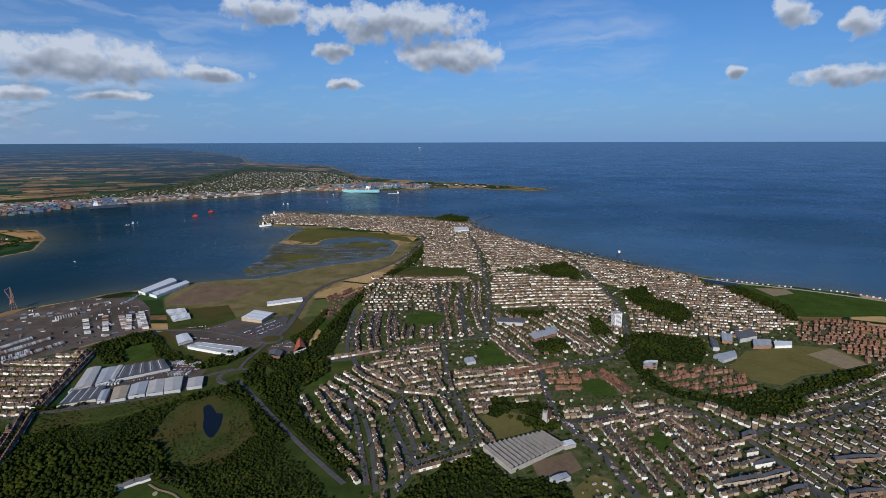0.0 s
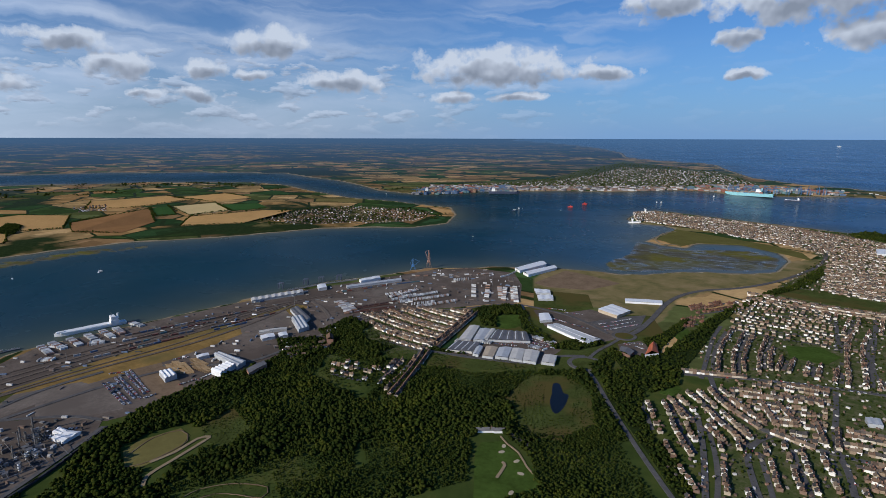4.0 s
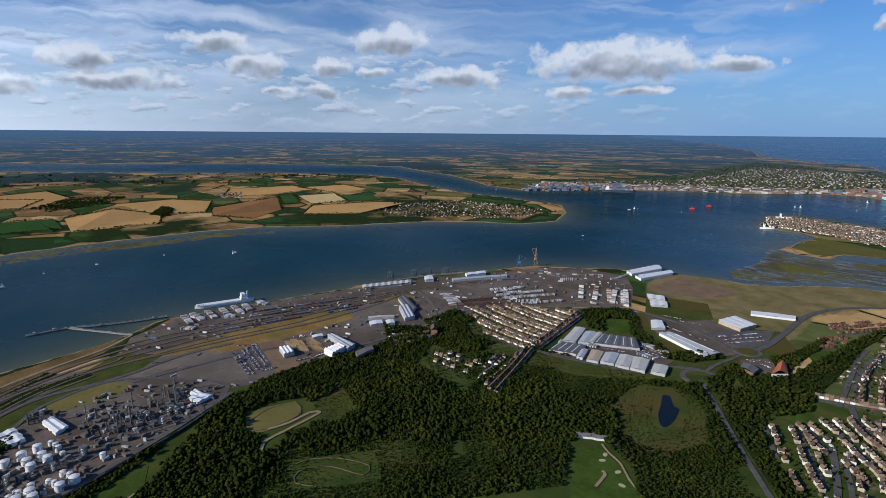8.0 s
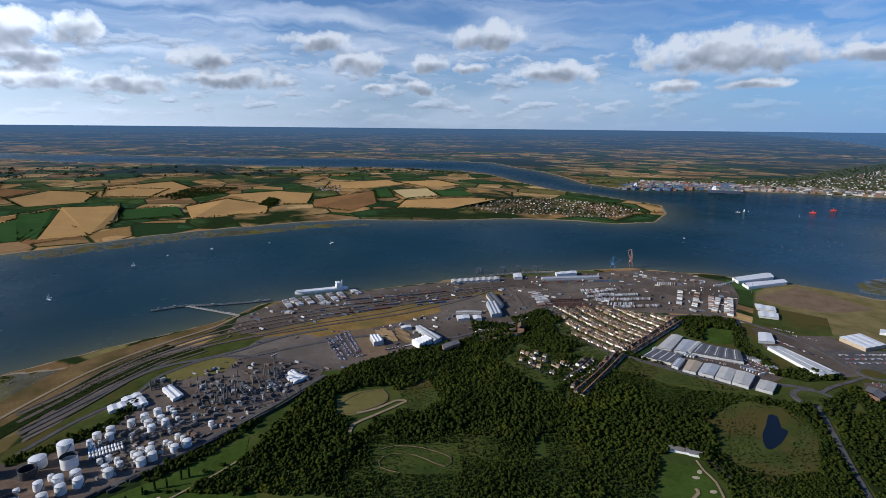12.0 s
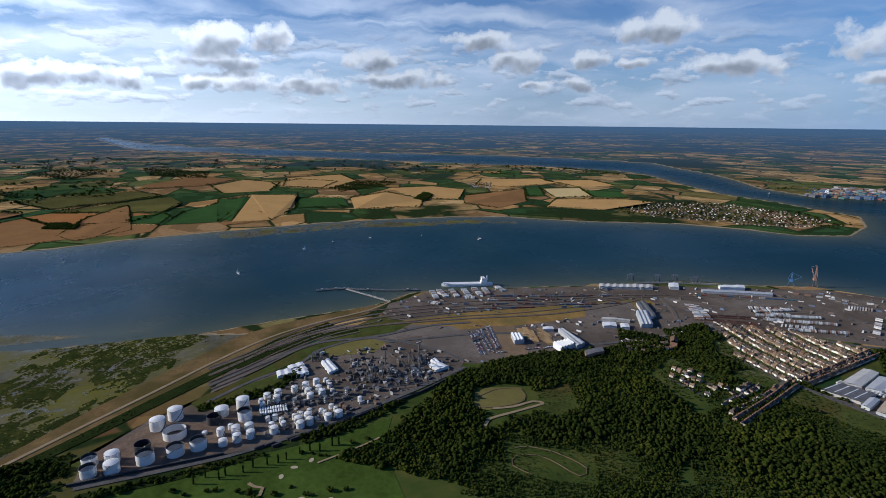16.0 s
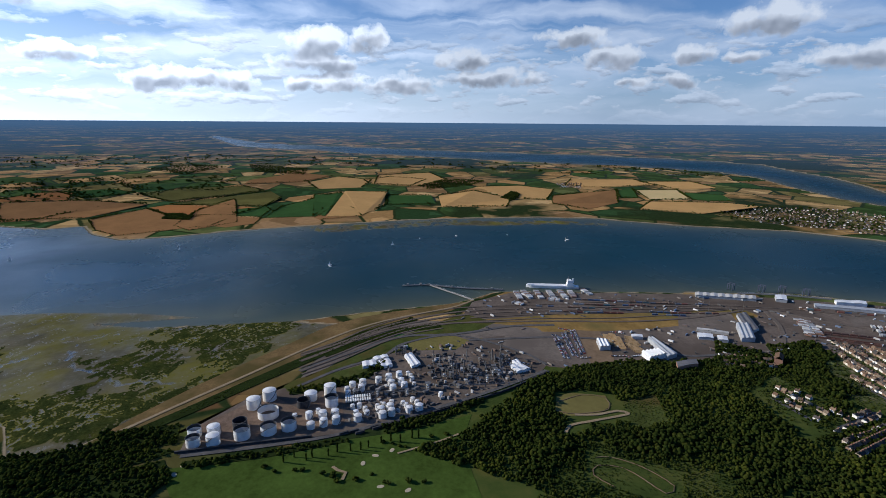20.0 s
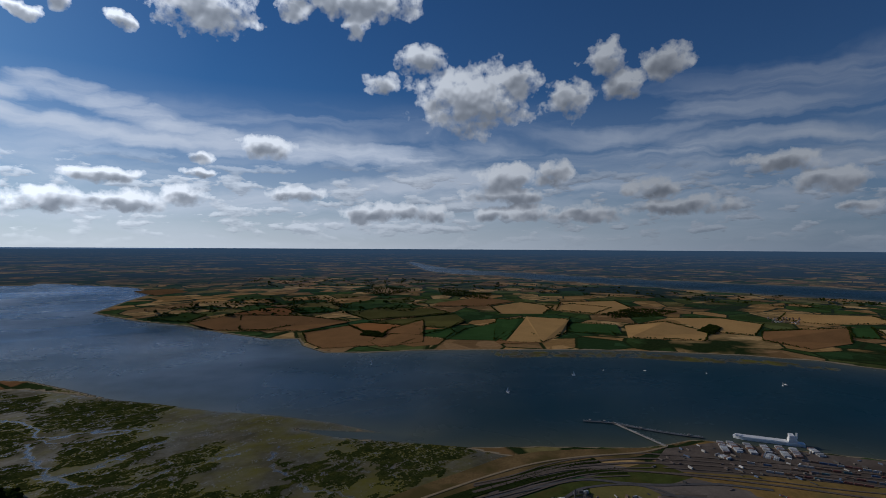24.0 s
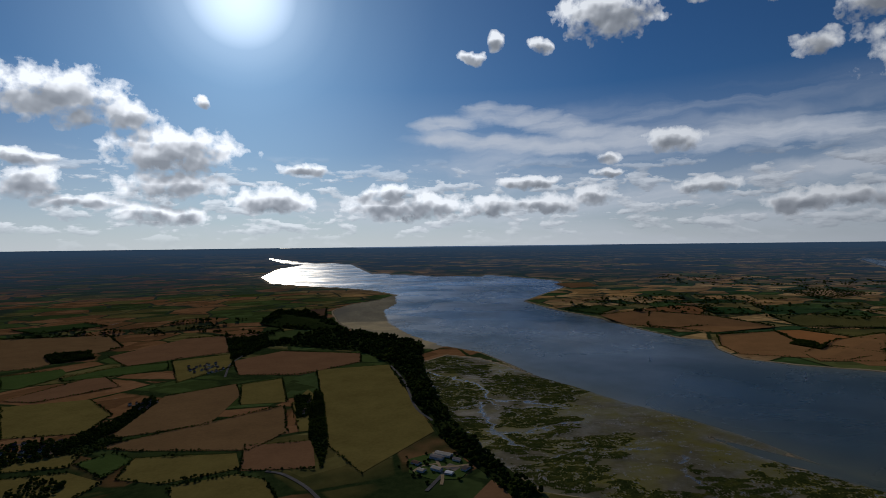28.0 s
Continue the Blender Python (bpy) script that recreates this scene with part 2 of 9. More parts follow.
def choice_material(name, colours, rough=0.85, vary=0.2, scale=0.15, wide=0.0, leafy=False):
    """Pieces that take one of several colours, each by its own chance."""
    m = bpy.data.materials.new(name)
    m.use_nodes = True
    n = Nodes(m.node_tree)
    geo = n.add("ShaderNodeNewGeometry")
    chance = n.math("FRACT", n.math("ADD", geo.outputs["Random Per Island"], n.add("ShaderNodeObjectInfo").outputs["Random"]))
    pick = n.ramp(chance, [(k / len(colours), c) for k, c in enumerate(colours)], True)
    mottle = n.ramp(n.noise(geo.outputs["Position"], scale, 5, 0.6), [(0.3, grey(1 - vary)), (0.7, grey(1 + vary))])
    if wide:
        stand = n.ramp(n.noise(geo.outputs["Position"], wide, 3, 0.6), [(0.35, (0.7, 0.75, 0.85)), (0.52, (1.0, 1.0, 1.0)), (0.68, (1.45, 1.35, 1.1))])
        mottle = n.mix(1.0, mottle, stand, "MULTIPLY")
    tone = n.mix(1.0, pick, mottle, "MULTIPLY")
    bsdf = n.add("ShaderNodeBsdfPrincipled", [("Base Color", tone), ("Roughness", rough), ("Specular IOR Level", 0.0 if rough > 0.75 else 0.5)])
    if leafy:
        bsdf = n.add("ShaderNodeMixShader", [(0, 0.48), (1, bsdf), (2, n.add("ShaderNodeBsdfTranslucent", [("Color", n.mix(1.0, tone, (1.5, 1.6, 0.9, 1), "MULTIPLY"))]))])
    n.add("ShaderNodeOutputMaterial", [(0, bsdf)])
    return m


def ground_material(name="ground", hazy=False):
    """Farmland in patches; the covers of the ground sheet (town, wood, rough grass, height) come from its mesh."""
    m = bpy.data.materials.new(name)
    m.use_nodes = True
    n = Nodes(m.node_tree)
    plan = n.add("ShaderNodeUVMap", uv_map="plan").outputs[0]
    bent = n.add("ShaderNodeMapping", [("Vector", plan), ("Rotation", (0, 0, 0.5)), ("Scale", (1.0, 1.35, 1))]).outputs[0]
    cells = n.add("ShaderNodeTexVoronoi", [("Vector", bent), ("Scale", 3.3), ("Randomness", 0.85)])
    edge = n.add("ShaderNodeTexVoronoi", [("Vector", bent), ("Scale", 3.3), ("Randomness", 0.85)], feature="DISTANCE_TO_EDGE")
    chance = n.add("ShaderNodeSeparateColor", [(0, cells.outputs["Color"])])
    crop = n.ramp(chance.outputs[0], [(0.0, (0.05, 0.085, 0.025)), (0.14, (0.40, 0.24, 0.09)), (0.34, (0.11, 0.125, 0.04)), (0.46, (0.26, 0.16, 0.07)),
                                      (0.60, (0.44, 0.29, 0.12)), (0.76, (0.035, 0.07, 0.025)), (0.88, (0.17, 0.14, 0.05))], True)
    # Southern crops: browns and olives, darkened further as seen against the sun.
    backlit_crop = n.ramp(chance.outputs[1], [(0.0, (0.055, 0.08, 0.022)), (0.2, (0.18, 0.095, 0.04)), (0.42, (0.12, 0.105, 0.034)), (0.6, (0.2, 0.105, 0.045)), (0.8, (0.045, 0.065, 0.02))], True)
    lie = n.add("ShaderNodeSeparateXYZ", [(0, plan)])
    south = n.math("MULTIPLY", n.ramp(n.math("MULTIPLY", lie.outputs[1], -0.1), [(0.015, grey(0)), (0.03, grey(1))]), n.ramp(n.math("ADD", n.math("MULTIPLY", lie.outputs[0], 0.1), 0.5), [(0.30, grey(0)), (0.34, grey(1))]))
    crop = n.mix(south, crop, backlit_crop)
    stripe = n.ramp(n.noise(plan, 40, 3, 0.6), [(0.3, grey(0.85)), (0.7, grey(1.15))])
    crop = n.mix(1.0, crop, stripe, "MULTIPLY")
    strips = n.add("ShaderNodeTexVoronoi", [("Vector", bent), ("Scale", 8.0), ("Randomness", 0.9)])
    crop = n.mix(1.0, crop, n.ramp(n.add("ShaderNodeSeparateColor", [(0, strips.outputs["Color"])]).outputs[0], [(0.0, grey(0.75)), (0.5, grey(1.05)), (0.8, (1.2, 1.22, 1.3))], True), "MULTIPLY")
    woods = n.ramp(n.noise(plan, 0.42, 6, 0.62), [(0.56, grey(0)), (0.6, grey(1))])
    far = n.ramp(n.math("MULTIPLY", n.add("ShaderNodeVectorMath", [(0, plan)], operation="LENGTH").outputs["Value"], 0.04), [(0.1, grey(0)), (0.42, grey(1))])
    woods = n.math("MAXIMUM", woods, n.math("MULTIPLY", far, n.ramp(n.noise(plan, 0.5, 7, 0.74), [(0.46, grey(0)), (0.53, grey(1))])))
    # Distance haze is put into the colour of the far woods as bluish tones.
    hazed_tree = n.ramp(n.noise(plan, 60, 4, 0.7), [(0.3, (0.028, 0.046, 0.058)), (0.7, (0.058, 0.082, 0.097))])
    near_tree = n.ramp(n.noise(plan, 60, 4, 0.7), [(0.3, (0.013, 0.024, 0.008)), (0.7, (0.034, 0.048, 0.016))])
    tree = n.mix(far, near_tree, hazed_tree)
    hedge = n.ramp(n.math("SUBTRACT", edge, n.math("MULTIPLY", n.noise(plan, 25, 2), 0.035)), [(0.0, grey(1)), (0.018, grey(0))])
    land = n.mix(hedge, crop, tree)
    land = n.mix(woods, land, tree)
    hamlet = n.ramp(n.noise(plan, 1.9, 5, 0.7), [(0.66, grey(0)), (0.69, grey(1))])
    roofs = n.ramp(n.noise(plan, 160, 2, 0.8), [(0.42, (0.05, 0.06, 0.04)), (0.55, (0.22, 0.19, 0.17)), (0.66, (0.6, 0.58, 0.55))])
    land = n.mix(n.math("MULTIPLY", hamlet, 0.6), land, roofs)
    cover = n.add("ShaderNodeAttribute", attribute_name="cover")
    part = n.add("ShaderNodeSeparateColor", [(0, cover.outputs["Color"])])
    town = n.ramp(n.noise(plan, 55, 5, 0.75), [(0.3, (0.04, 0.06, 0.016)), (0.5, (0.078, 0.092, 0.03)), (0.62, (0.135, 0.122, 0.066)), (0.75, (0.23, 0.195, 0.14))])
    rough_grass = n.ramp(n.noise(plan, 14, 6, 0.65), [(0.3, (0.10, 0.10, 0.035)), (0.5, (0.19, 0.155, 0.065)), (0.7, (0.27, 0.20, 0.10))])
    floor = n.ramp(n.noise(plan, 12, 6, 0.7), [(0.3, (0.032, 0.048, 0.012)), (0.5, (0.056, 0.076, 0.018)), (0.7, (0.1, 0.1, 0.027))])
    land = n.mix(part.outputs[0], land, town)
    land = n.mix(part.outputs[1], land, floor)
    land = n.mix(part.outputs[2], land, rough_grass)
    height = n.add("ShaderNodeAttribute", attribute_name="height").outputs["Fac"]
    height = n.math("MULTIPLY", height, 0.4)
    wobble = n.math("ADD", height, n.math("MULTIPLY", n.math("SUBTRACT", n.noise(plan, 30, 4), 0.5), 0.3))
    mud = n.ramp(n.noise(plan, 18, 6, 0.65), [(0.3, (0.07, 0.065, 0.05)), (0.55, (0.12, 0.11, 0.075)), (0.75, (0.17, 0.155, 0.10))])
    sand = n.ramp(n.noise(plan, 35, 4), [(0.3, (0.24, 0.19, 0.12)), (0.7, (0.36, 0.30, 0.2))])
    shore = n.mix(n.ramp(wobble, [(0.15, grey(0)), (0.35, grey(1))]), mud, sand)
    land = n.mix(n.ramp(wobble, [(0.5, grey(0)), (0.68, grey(1))]), shore, land)
    upright = n.add("ShaderNodeCombineXYZ", [(2, 1.0)])
    bsdf = n.add("ShaderNodeBsdfPrincipled", [("Base Color", land), ("Roughness", 0.95), ("Specular IOR Level", 0.0), ("Normal", upright)])
    # Blue haze added as a glow over the land, stronger with distance.
    if hazy:
        haze_share = n.ramp(n.math("MULTIPLY", n.add("ShaderNodeVectorMath", [(0, plan)], operation="LENGTH").outputs["Value"], 0.02), [(0.104, grey(0.05)), (0.2, grey(0.32)), (0.36, grey(0.58)), (0.7, grey(0.8)), (1.0, grey(0.92))])
        bsdf = n.add("ShaderNodeMixShader", [(0, haze_share), (1, bsdf), (2, n.add("ShaderNodeEmission", [("Color", (0.066, 0.118, 0.19, 1)), ("Strength", 1.0)]))])
    n.add("ShaderNodeOutputMaterial", [(0, bsdf)])
    return m


def water_material(name="water", hazy=False):
    m = bpy.data.materials.new(name)
    m.use_nodes = True
    n = Nodes(m.node_tree)
    plan = n.add("ShaderNodeUVMap", uv_map="plan").outputs[0]
    shoal = n.add("ShaderNodeAttribute", attribute_name="shoal").outputs["Fac"]
    patchy = n.math("ADD", shoal, n.math("MULTIPLY", n.math("SUBTRACT", n.noise(plan, 3.0, 6, 0.6), 0.5), 0.35))
    deep = n.mix(n.ramp(n.noise(plan, 0.9, 4, 0.55), [(0.35, grey(0)), (0.7, grey(1))]), (0.004, 0.030, 0.048, 1), (0.008, 0.042, 0.063, 1))
    silt = n.ramp(patchy, [(0.0, grey(0)), (1.0, grey(1))])
    sea = n.add("ShaderNodeAttribute", attribute_name="sea").outputs["Fac"]
    # Broad noise over the sea colour; its darker tones stand in for cloud shadows.
    shaded_sea = n.ramp(n.noise(n.add("ShaderNodeMapping", [("Vector", plan), ("Scale", (0.5, 1.2, 1))]), 0.55, 5, 0.55), [(0.36, (0.02, 0.06, 0.115)), (0.6, (0.05, 0.115, 0.185))])
    deep = n.mix(sea, deep, shaded_sea)
    colour = n.mix(silt, deep, (0.078, 0.092, 0.066, 1))
    calm = n.ramp(n.noise(plan, 2.2, 5, 0.6, 0.6), [(0.4, grey(0.22)), (0.66, grey(0.34))])
    ripple = n.noise(plan, 120, 4, 0.6)
    facing = n.add("ShaderNodeBump", [("Strength", 0.13), ("Distance", 1.2), ("Height", ripple), ("Normal", n.add("ShaderNodeCombineXYZ", [(2, 1.0)]))])
    depth = n.add("ShaderNodeBsdfDiffuse", [("Color", colour), ("Normal", facing)])
    gloss = n.add("ShaderNodeBsdfGlossy", [("Color", (1, 1, 1, 1)), ("Roughness", calm), ("Normal", facing)])
    share = n.math("MULTIPLY", n.add("ShaderNodeFresnel", [("IOR", 1.33), ("Normal", facing)]), n.mix(n.ramp(n.noise(plan, 1.4, 4, 0.6), [(0.4, grey(0)), (0.65, grey(1))]), grey(0.2) + (1,), grey(0.36) + (1,)))
    share = n.math("MULTIPLY", share, n.math("ADD", 1.0, n.math("MULTIPLY", n.add("ShaderNodeAttribute", attribute_name="calm").outputs["Fac"], 2.4)))
    share = n.math("MULTIPLY", share, n.math("ADD", 1.0, n.math("MULTIPLY", sea, 1.5)))
    both = n.add("ShaderNodeMixShader", [(0, share), (1, depth), (2, gloss)])
    # The far sea fades into an added pale glow that imitates haze.
    if hazy:
        haze_share = n.ramp(n.math("MULTIPLY", n.add("ShaderNodeVectorMath", [(0, plan)], operation="LENGTH").outputs["Value"], 0.02), [(0.104, grey(0.0)), (0.22, grey(0.28)), (0.5, grey(0.5)), (1.0, grey(0.68))])
        both = n.add("ShaderNodeMixShader", [(0, haze_share), (1, both), (2, n.add("ShaderNodeEmission", [("Color", (0.095, 0.17, 0.275, 1)), ("Strength", 1.0)]))])
    n.add("ShaderNodeOutputMaterial", [(0, both)])
    return m


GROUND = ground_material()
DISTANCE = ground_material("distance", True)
WATER = water_material()
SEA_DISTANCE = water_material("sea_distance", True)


# ---- mesh helpers ----
FLAT, RIM = 3000.0, 4880.0
SLOPE = EYE / (RIM - FLAT)
LAND = 2.0


def bowl(points):
    """Beyond FLAT metres the land is drawn in and lifted towards eye height, so that the horizon lies within sight."""
    p = np.array(points, dtype=float).reshape(-1, 3)
    far = np.hypot(p[:, 0], p[:, 1])
    near = np.where(far > FLAT, (EYE + SLOPE * FLAT) / (SLOPE + EYE / np.maximum(far, 1)), far)
    k = np.where(far > FLAT, near / np.maximum(far, 1), 1.0)
    return np.column_stack([p[:, 0] * k, p[:, 1] * k, p[:, 2] * k + EYE * (1 - k)])


def mesh_of(name, verts, faces, mats=(), slots=None, smooth=False):
    me = bpy.data.meshes.new(name)
    me.from_pydata([tuple(v) for v in verts], [], [tuple(f) for f in faces])
    for m in mats:
        me.materials.append(m)
    if slots is not None:
        me.polygons.foreach_set("material_index", np.asarray(slots, dtype=np.int32))
    if smooth:
        me.polygons.foreach_set("use_smooth", np.ones(len(me.polygons), dtype=bool))
    me.update()
    return me


def child(name, mesh, parent, label=""):
    ob = new(name, mesh)
    ob.parent = parent
    if label:
        tagged(ob, label)
    return ob


def inside(p, poly):
    """Which of the points lie in the outline."""
    x, y = p[:, 0], p[:, 1]
    hit = np.zeros(len(p), dtype=bool)
    q = np.array(poly, dtype=float)
    for (x0, y0), (x1, y1) in zip(q, np.roll(q, -1, axis=0)):
        if y0 != y1:
            hit ^= ((y0 > y) != (y1 > y)) & (x < (x1 - x0) * (y - y0) / (y1 - y0) + x0)
    return hit


def edge_distance(p, line, closed=True):
    q = np.array(line, dtype=float)
    best = np.full(len(p), 1e12)
    pairs = list(zip(q, np.roll(q, -1, axis=0))) if closed else list(zip(q[:-1], q[1:]))
    for a, b in pairs:
        d = b - a
        s = np.clip(((p - a) @ d) / max(d @ d, 1e-6), 0, 1)
        best = np.minimum(best, np.hypot(*(p - a - s[:, None] * d).T))
    return best


def signed(p, poly):
    d = edge_distance(p, poly)
    return np.where(inside(p, poly), d, -d)


# ---- the lie of the land: outlines in plan, metres ----
SEA_COAST = [(1198, 1400), (1144, 1468), (1044, 1511), (943, 1563), (852, 1619), (800, 1678), (744, 1741), (674, 1809), (604, 1901), (528, 2002), (438, 2091), (349, 2239), (247, 2425), (159, 2588), (142, 2754), (111, 2941), (-14, 3012), (-276, 3088), (-547, 3143), (-817, 3226), (-979, 3256), (-1010, 3031), (-983, 2794)]
BAY_COAST = [(-895, 2678), (-752, 2675), (-681, 2620), (-696, 2394), (-702, 2229), (-617, 2177), (-523, 2176), (-516, 2306), (-368, 2389), (-247, 2330), (-189, 2171), (-200, 1970), (-273, 1883), (-366, 1839), (-449, 1771), (-517, 1677), (-575, 1634), (-673, 1614), (-781, 1581), (-891, 1494)]
QUAY = [(-939, 1478), (-1001, 1401), (-1104, 1322), (-1123, 1260), (-1162, 1122), (-1222, 1019), (-1236, 909), (-1240, 803), (-1262, 735)]
QUAY_WEST = [(-1247, 720), (-1263, 624), (-1270, 527), (-1278, 453), (-1281, 380), (-1290, 298), (-1286, 244), (-1241, 187)]
FLATS = [(-1206, 130), (-1175, -4), (-1157, -80), (-1127, -176), (-1098, -289), (-1090, -356), (-1102, -440), (-1092, -526), (-1126, -655), (-1107, -744)]
MARSH_EDGE = [(-1158, -338), (-1148, -435), (-1183, -575), (-1197, -753), (-1186, -908), (-1200, -1075), (-1202, -1215), (-1257, -1438), (-1304, -1657), (-1266, -1837), (-1236, -2011), (-1202, -2207)]
BEACH = [(-1164, -2428), (-1215, -2821), (-1384, -3287), (-1607, -3529), (-1909, -3678), (-2259, -3988), (-2307, -4557), (-2204, -5108), (-2023, -5587), (-1849, -6216), (-2124, -7607), (-3106, -10075), (-4364, -12037)]
SOUTH_LAND = SEA_COAST + BAY_COAST + QUAY + QUAY_WEST + FLATS + MARSH_EDGE + BEACH + [(-4412, -13828), (-5520, -18843), (-80969, -266644), (-13579, -278336), (120000, -250000), (60000, -40000), (9000, -5000), (1071, 1243)]
PENINSULA = [(-2708, -2934), (-2506, -2427), (-2412, -1992), (-2265, -1662), (-2174, -1364), (-2230, -1248)] + [(-2067, -1134), (-1960, -984), (-2000, -825), (-2096, -653), (-2166, -454), (-2229, -236), (-2308, 47), (-2341, 248), (-2353, 635), (-2313, 883), (-2137, 1162)] \
    + [(-1986, 1579), (-1811, 1774), (-1669, 1881), (-1614, 2082), (-1770, 2366), (-1996, 2610), (-2192, 2601), (-2490, 2626), (-2876, 2581), (-3537, 2739), (-4118, 2921), (-4567, 2894), (-5061, 2511), (-5346, 2254), (-5744, 1529)] \
    + [(-7051, 5), (-7406, -600), (-8266, -1167), (-8560, -1889), (-9481, -2648)] + [(-17906, -6056), (-14254, -8921), (-9808, -9107), (-7085, -8072), (-6341, -6070), (-5369, -5633), (-4704, -5711), (-4493, -4303), (-3903, -3628), (-3234, -3259)]
NORTH_LAND = [(-59639, -272210), (-13393, -51969), (-6322, -22124), (-5348, -16760), (-4816, -13280), (-5236, -11470), (-3708, -7411), (-3948, -6112), (-4353, -5516), (-4982, -6048), (-5791, -6137), (-7451, -8578), (-10801, -10232), (-16130, -10095), (-20116, -7109)] + [(-11267, -2920), (-10000, -2005), (-9204, -928), (-8512, 7), (-7631, 1200), (-7142, 2273), (-6479, 3138), (-5734, 3629)] \
    + [(-5397, 3824), (-4676, 3614), (-4072, 3497), (-3512, 3275), (-3083, 3056), (-2703, 3018), (-2578, 3110), (-2412, 3450), (-2220, 3759)] \
    + [(-2777, 3349), (-2265, 3675), (-1893, 3956), (-1490, 4238), (-1365, 4572), (-1099, 4670), (-786, 4555), (-411, 4649), (-73, 4925), (236, 4915), (476, 4733), (754, 4614), (934, 4663), (902, 4894), (634, 5224), (375, 5446), (-25, 5693), (-533, 6055), (-1004, 6673), (-1599, 8341), (-2019, 9752), (-3122, 10571), (-4236, 11853), (-5673, 15454), (-9327, 22302), (-18350, 36678), (-41724, 69187)] \
    + [(-90000, 160000), (-190000, -40000), (-60000, -120000)]
ISTHMUS = [(-14500, -4450), (-21000, -7000), (-17000, -10500), (-10801, -10600), (-7300, -8900), (-5700, -6350), (-4950, -6150), (-4550, -5800), (-4750, -5500), (-5369, -5450), (-6450, -5700), (-7300, -7600), (-9808, -8600), (-13500, -8300)]
SOUTH_WOODS = [(-622, 16), (-651, 82), (-699, 127), (-791, 209), (-827, 257), (-833, 343), (-858, 422), (-851, 506), (-868, 641), (-804, 658), (-736, 558), (-603, 551), (-647, 712), (-656, 790), (-532, 816), (-438, 815), (-372, 873), (-336, 867), (-214, 706)]
ROUGH_GRASS = [(-781, 1581), (-573, 1627), (-433, 1787), (-273, 1883), (-200, 1970), (-189, 2171), (-84, 2286), (-106, 1989), (-184, 1801), (-316, 1576), (-356, 1453), (-338, 1255), (-348, 1102), (-476, 1256), (-671, 1257), (-758, 1402)]
TOWN = [(-185, 837), (-159, 979), (-226, 1101), (-197, 1452), (-164, 1801), (-96, 2286), (-241, 2685), (-724, 2850), (-952, 2854), (-1008, 3127), (-272, 3040), (141, 2919), (290, 2350), (639, 1881), (788, 1634), (842, 1245), (949, 1092), (526, 569), (168, 310), (-99, 573), (-241, 798)]
VILLAGE = [(-928, 855), (-848, 970), (-725, 1040), (-669, 886), (-643, 758), (-634, 724), (-589, 599), (-723, 580), (-849, 564), (-910, 606), (-857, 692), (-770, 737)]
PORT_TOWN = [(-3055, 3443), (-2600, 5170), (-3184, 7397), (-3486, 9595), (-1463, 7515), (-686, 5524), (-903, 4933), (-2166, 3906)]
GREENS = [(-612, -271), (-630, -178), (-652, -80), (-667, 6), (-706, 105), (-632, 79), (-526, 91), (-448, 0), (-507, -218)]
MARSH = [(-1006, -1631), (-1161, -1685), (-1225, -1558), (-1218, -1379), (-1202, -1215), (-1200, -1075), (-1186, -908), (-1197, -753), (-1183, -575), (-1148, -435)] + [(-1119, -640), (-1095, -528), (-1095, -438), (-1104, -337), (-1110, -221), (-1083, -111), (-984, -156), (-904, -224), (-824, -278), (-766, -327), (-713, -369), (-693, -392), (-654, -425), (-645, -502)] + [(-720, -552), (-642, -652), (-668, -853), (-735, -1094), (-820, -1321)]
FORESHORE = [(-1202, -2207), (-1236, -2011), (-1266, -1837), (-1189, -1805), (-1111, -1990), (-1112, -2319), (-1179, -2738), (-1349, -3239), (-1473, -3418), (-1325, -2977), (-1228, -2493)]


